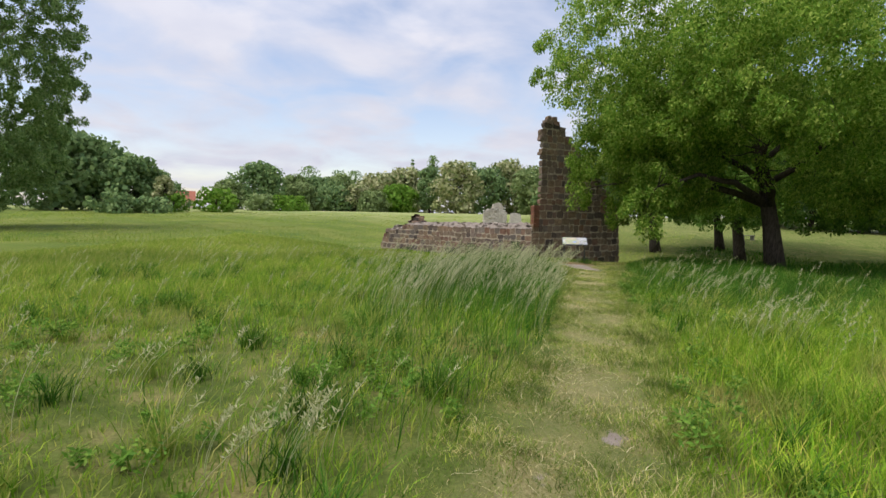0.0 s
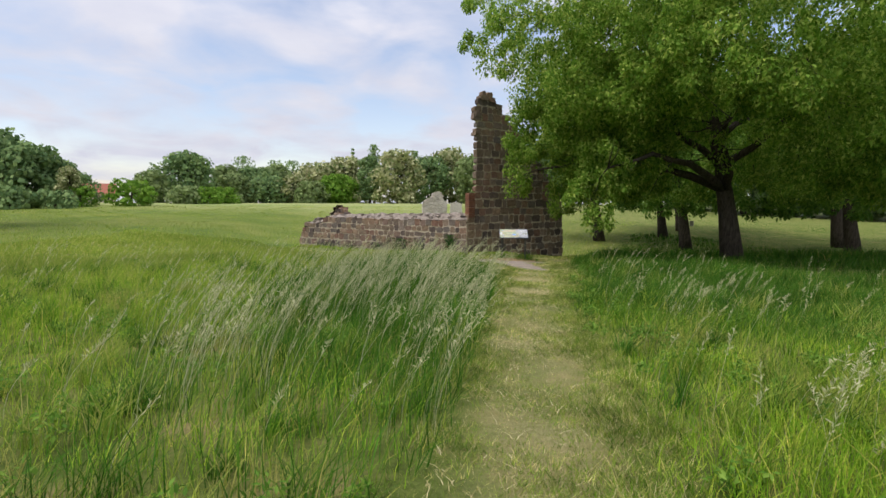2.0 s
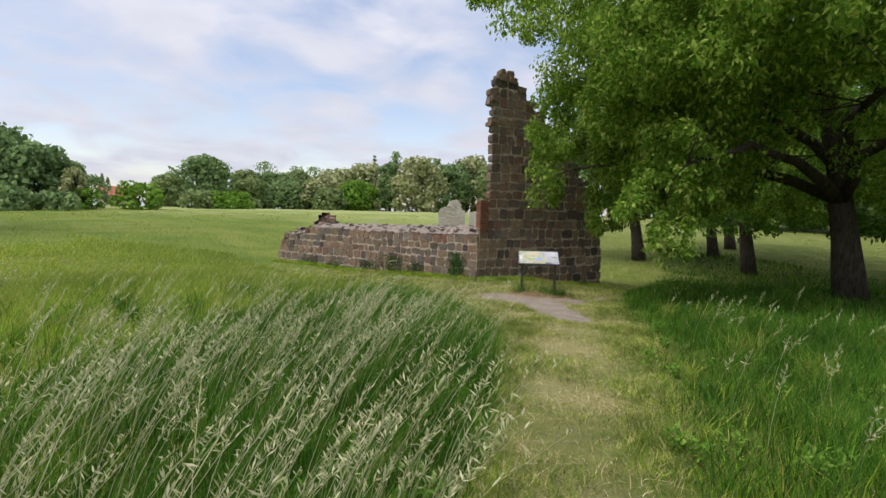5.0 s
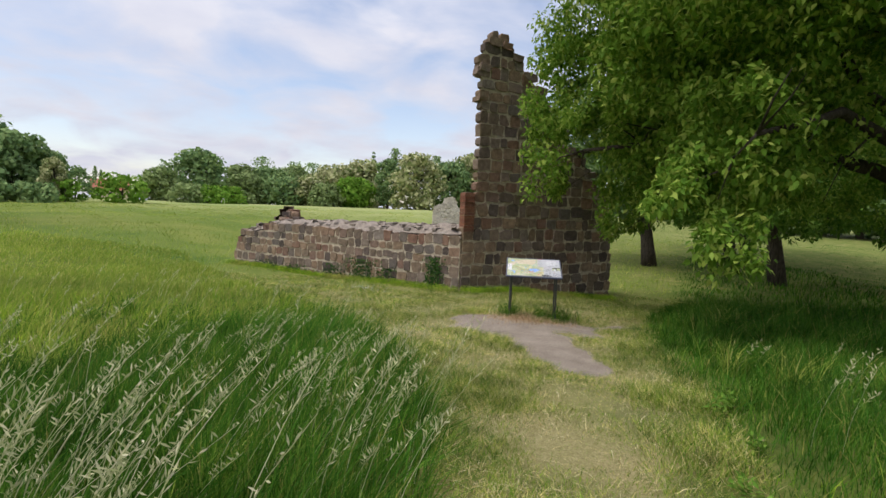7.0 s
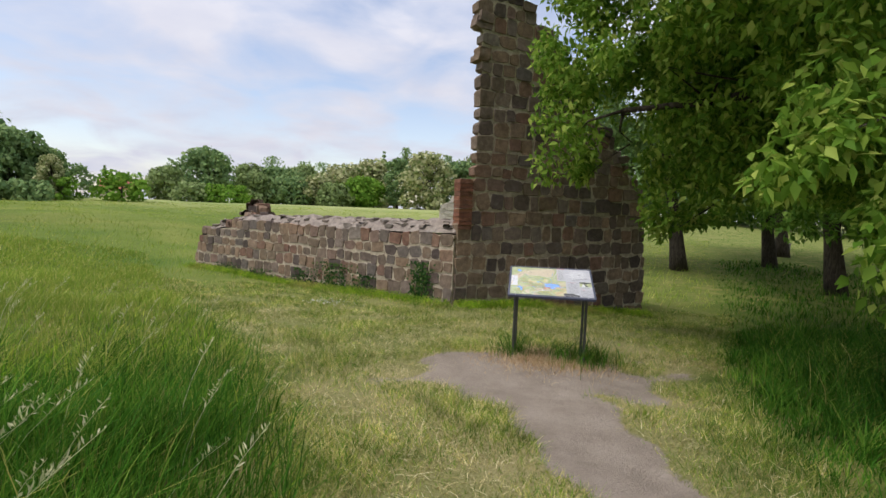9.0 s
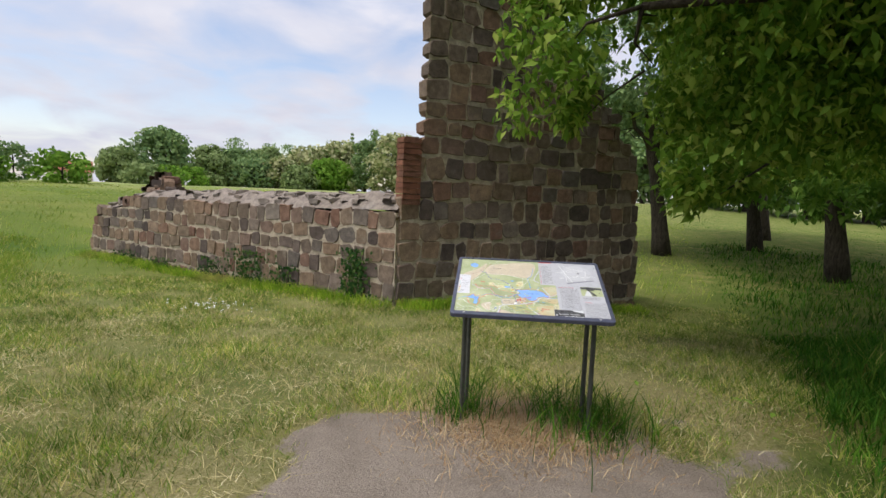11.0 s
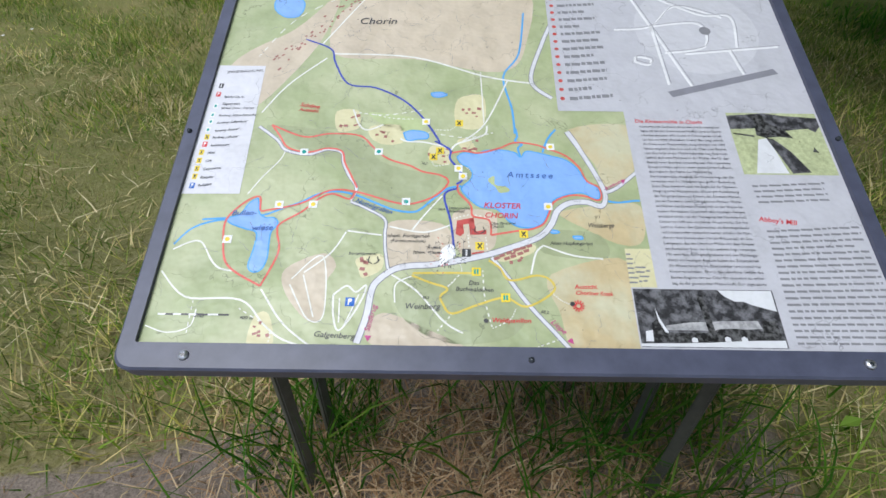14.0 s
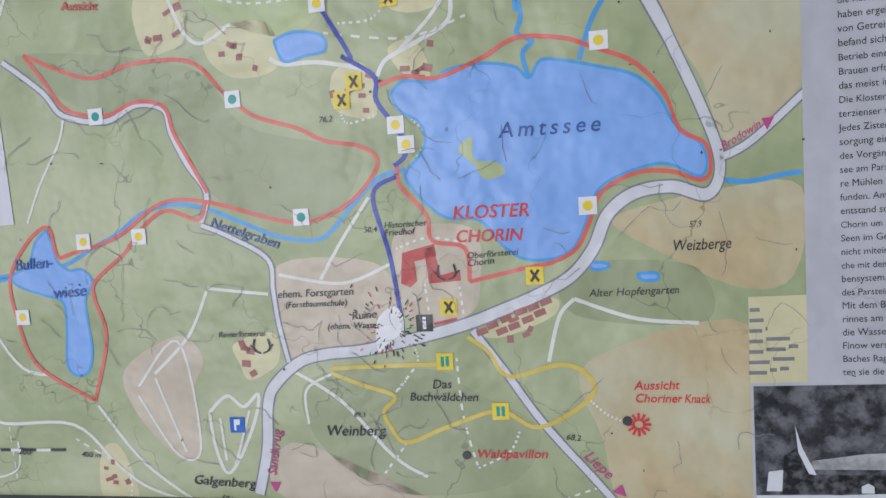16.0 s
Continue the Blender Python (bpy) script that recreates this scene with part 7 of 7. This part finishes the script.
build_grass()
rng_h = np.random.default_rng(91)
tuft_x, tuft_y = rng_h.normal(1.2, 1.6, 44), rng_h.normal(7.0, 2.1, 44)
hx, hy = np.repeat(tuft_x, 24) + rng_h.normal(0, 0.36, 1056), np.repeat(tuft_y, 24) + rng_h.normal(0, 0.36, 1056)
keep_h = hx < mown_left(hy) - 0.1
panicles("flowering_grass", hx[keep_h], hy[keep_h], rng_h.uniform(0.45, 1.1, keep_h.sum()), "pale feathery flowering grass heads in the meadow", 92)
hx, hy = rng_h.uniform(-9, 3.5, 420), rng_h.uniform(-2, 18, 420)
keep_h = hx < mown_left(hy) - 0.1
panicles("flowering_grass", hx[keep_h], hy[keep_h], rng_h.uniform(0.4, 0.75, keep_h.sum()), "scattered pale flowering grass in the meadow", 93)
hx, hy = rng_h.uniform(3.5, 9, 190), rng_h.uniform(0, 13, 190)
keep_h = hx > mown_right(hy) + 0.2
panicles("flowering_grass", hx[keep_h], hy[keep_h], rng_h.uniform(0.4, 0.8, keep_h.sum()), "scattered flowering grass beside the track", 94)
for px, py, n, hh, sp in ((-0.35, -0.55, 30, 0.42, 0.22), (4.35, 2.3, 34, 0.62, 0.25), (5.6, 6.3, 26, 0.6, 0.35), (-1.5, 0.3, 16, 0.42, 0.4), (2.6, 11.0, 40, 0.75, 0.4), (1.9, 12.6, 40, 0.6, 0.5)):
    gx, gy = rng_h.normal(px, sp, n), rng_h.normal(py, sp, n)
    panicles("flowering_grass", gx, gy, rng_h.uniform(0.75, 1.2, n) * hh, "tuft of arching pale flowering grass", 95 + n, (0.9, 0.2))

# broad-leaved weeds among the meadow grass
rng_w = np.random.default_rng(171)
wx = np.concatenate([rng_w.uniform(-5, 3, 420), rng_w.uniform(2.6, 7.5, 260)])
wy = np.concatenate([rng_w.uniform(-2, 9, 420), rng_w.uniform(-1.5, 12, 260)])
ok_w = ((wx < mown_left(wy) - 0.05) | (wx > mown_right(wy) + 0.05)) & (np.sin(wx * 1.9 + 1) * np.sin(wy * 1.6) > -0.25)
wx, wy = wx[ok_w], wy[ok_w]
wr = rng_w.uniform(0.05, 0.15, len(wx))
wv, wf = leaf_cloud(np.stack([wx, wy, land(wx, wy) + wr * 1.1], 1), np.stack([wr, wr, wr * 0.9], 1), 52, 0.055, 0.012, 172, -0.25)
tagged(new("meadow_weeds", raw_mesh("meadow_weeds", wv, wf, M_WEED)), "low broad-leaved green weeds in the meadow", "weed", kind="stuff")

# dead brownish grass under the board, fallen leaves and small white flowers
rng_d = np.random.default_rng(131)
mid_board = panel_pose @ Vector((-0.02, 0.30, 0))
dx, dy = rng_d.normal(mid_board.x, 0.34, 6500), rng_d.normal(mid_board.y, 0.30, 6500)
blades("dead_grass", dx, dy, rng_d.uniform(0.04, 0.15, 6500), np.full(6500, 0.0024), rng_d.uniform(0.5, 1.8, 6500), M_DRY, "dead brownish grass under the board", 132, (0, 0), 2)
dx, dy = rng_d.uniform(-0.5, 8.5, 110000), -3.4 + 23.5 * rng_d.random(110000) ** 0.85
ok_d = (dx > mown_left(dy)) & (dx < mown_right(dy)) & clear_of_ruin(dx, dy) & (sand_amount(dx, dy) < 0.6) & (rng_d.random(110000) < 0.15 + 1.1 * np.clip(np.sin(dx * 2.3 + 1.4 * np.sin(dy * 1.7)) * np.sin(dy * 2.1 + 0.9 * dx) + 0.25, 0, 1))
blades("straw_litter", dx[ok_d], dy[ok_d], rng_d.uniform(0.04, 0.13, ok_d.sum()), np.full(ok_d.sum(), 0.0032), rng_d.uniform(1.0, 2.4, ok_d.sum()), M_STRAW, "dry cut straw lying in the short grass", 133, (0, 0), 2)
for fx, fy in zip(rng_d.uniform(6.2, 7.6, 9), rng_d.uniform(16.0, 17.6, 9)):
    fz = float(land(fx, fy)) + 0.05
    bm = bmesh.new()
    vs = [bm.verts.new(p) for p in ((0, -0.035, 0), (0.018, 0, 0.008), (0, 0.04, 0.003), (-0.018, 0, 0.008))]
    bm.faces.new((vs[0], vs[1], vs[2]))
    bm.faces.new((vs[0], vs[2], vs[3]))
    leaf_ob = part("fallen_leaf", bm, M_LEAF_BRIGHT)
    leaf_ob.matrix_basis = pose(fx, fy, fz, rng_d.uniform(-20, 20), rng_d.uniform(-20, 20), rng_d.uniform(0, 360))
    tagged(leaf_ob, "single yellow-green leaf fallen on the grass", "leaf", group="fallen leaves")
fx, fy = rng_d.normal(2.2, 0.28, 60), rng_d.normal(20.4, 0.22, 60)
fz = land(fx, fy) + rng_d.uniform(0.06, 0.14, 60)
fv, ff = [], []
for i in range(60):
    base_i = len(fv)
    fv.append((fx[i], fy[i], fz[i] + 0.004))
    for k in range(6):
        fv.append((fx[i] + 0.012 * math.cos(k * 1.047), fy[i] + 0.012 * math.sin(k * 1.047), fz[i]))
    ff += [[base_i, base_i + 1 + k, base_i + 1 + (k + 1) % 6] for k in range(6)]
tagged(new("meadow_flowers", raw_mesh("meadow_flowers", fv, ff, M_PETAL)), "patch of tiny white flowers in the short grass", "flower", kind="stuff")
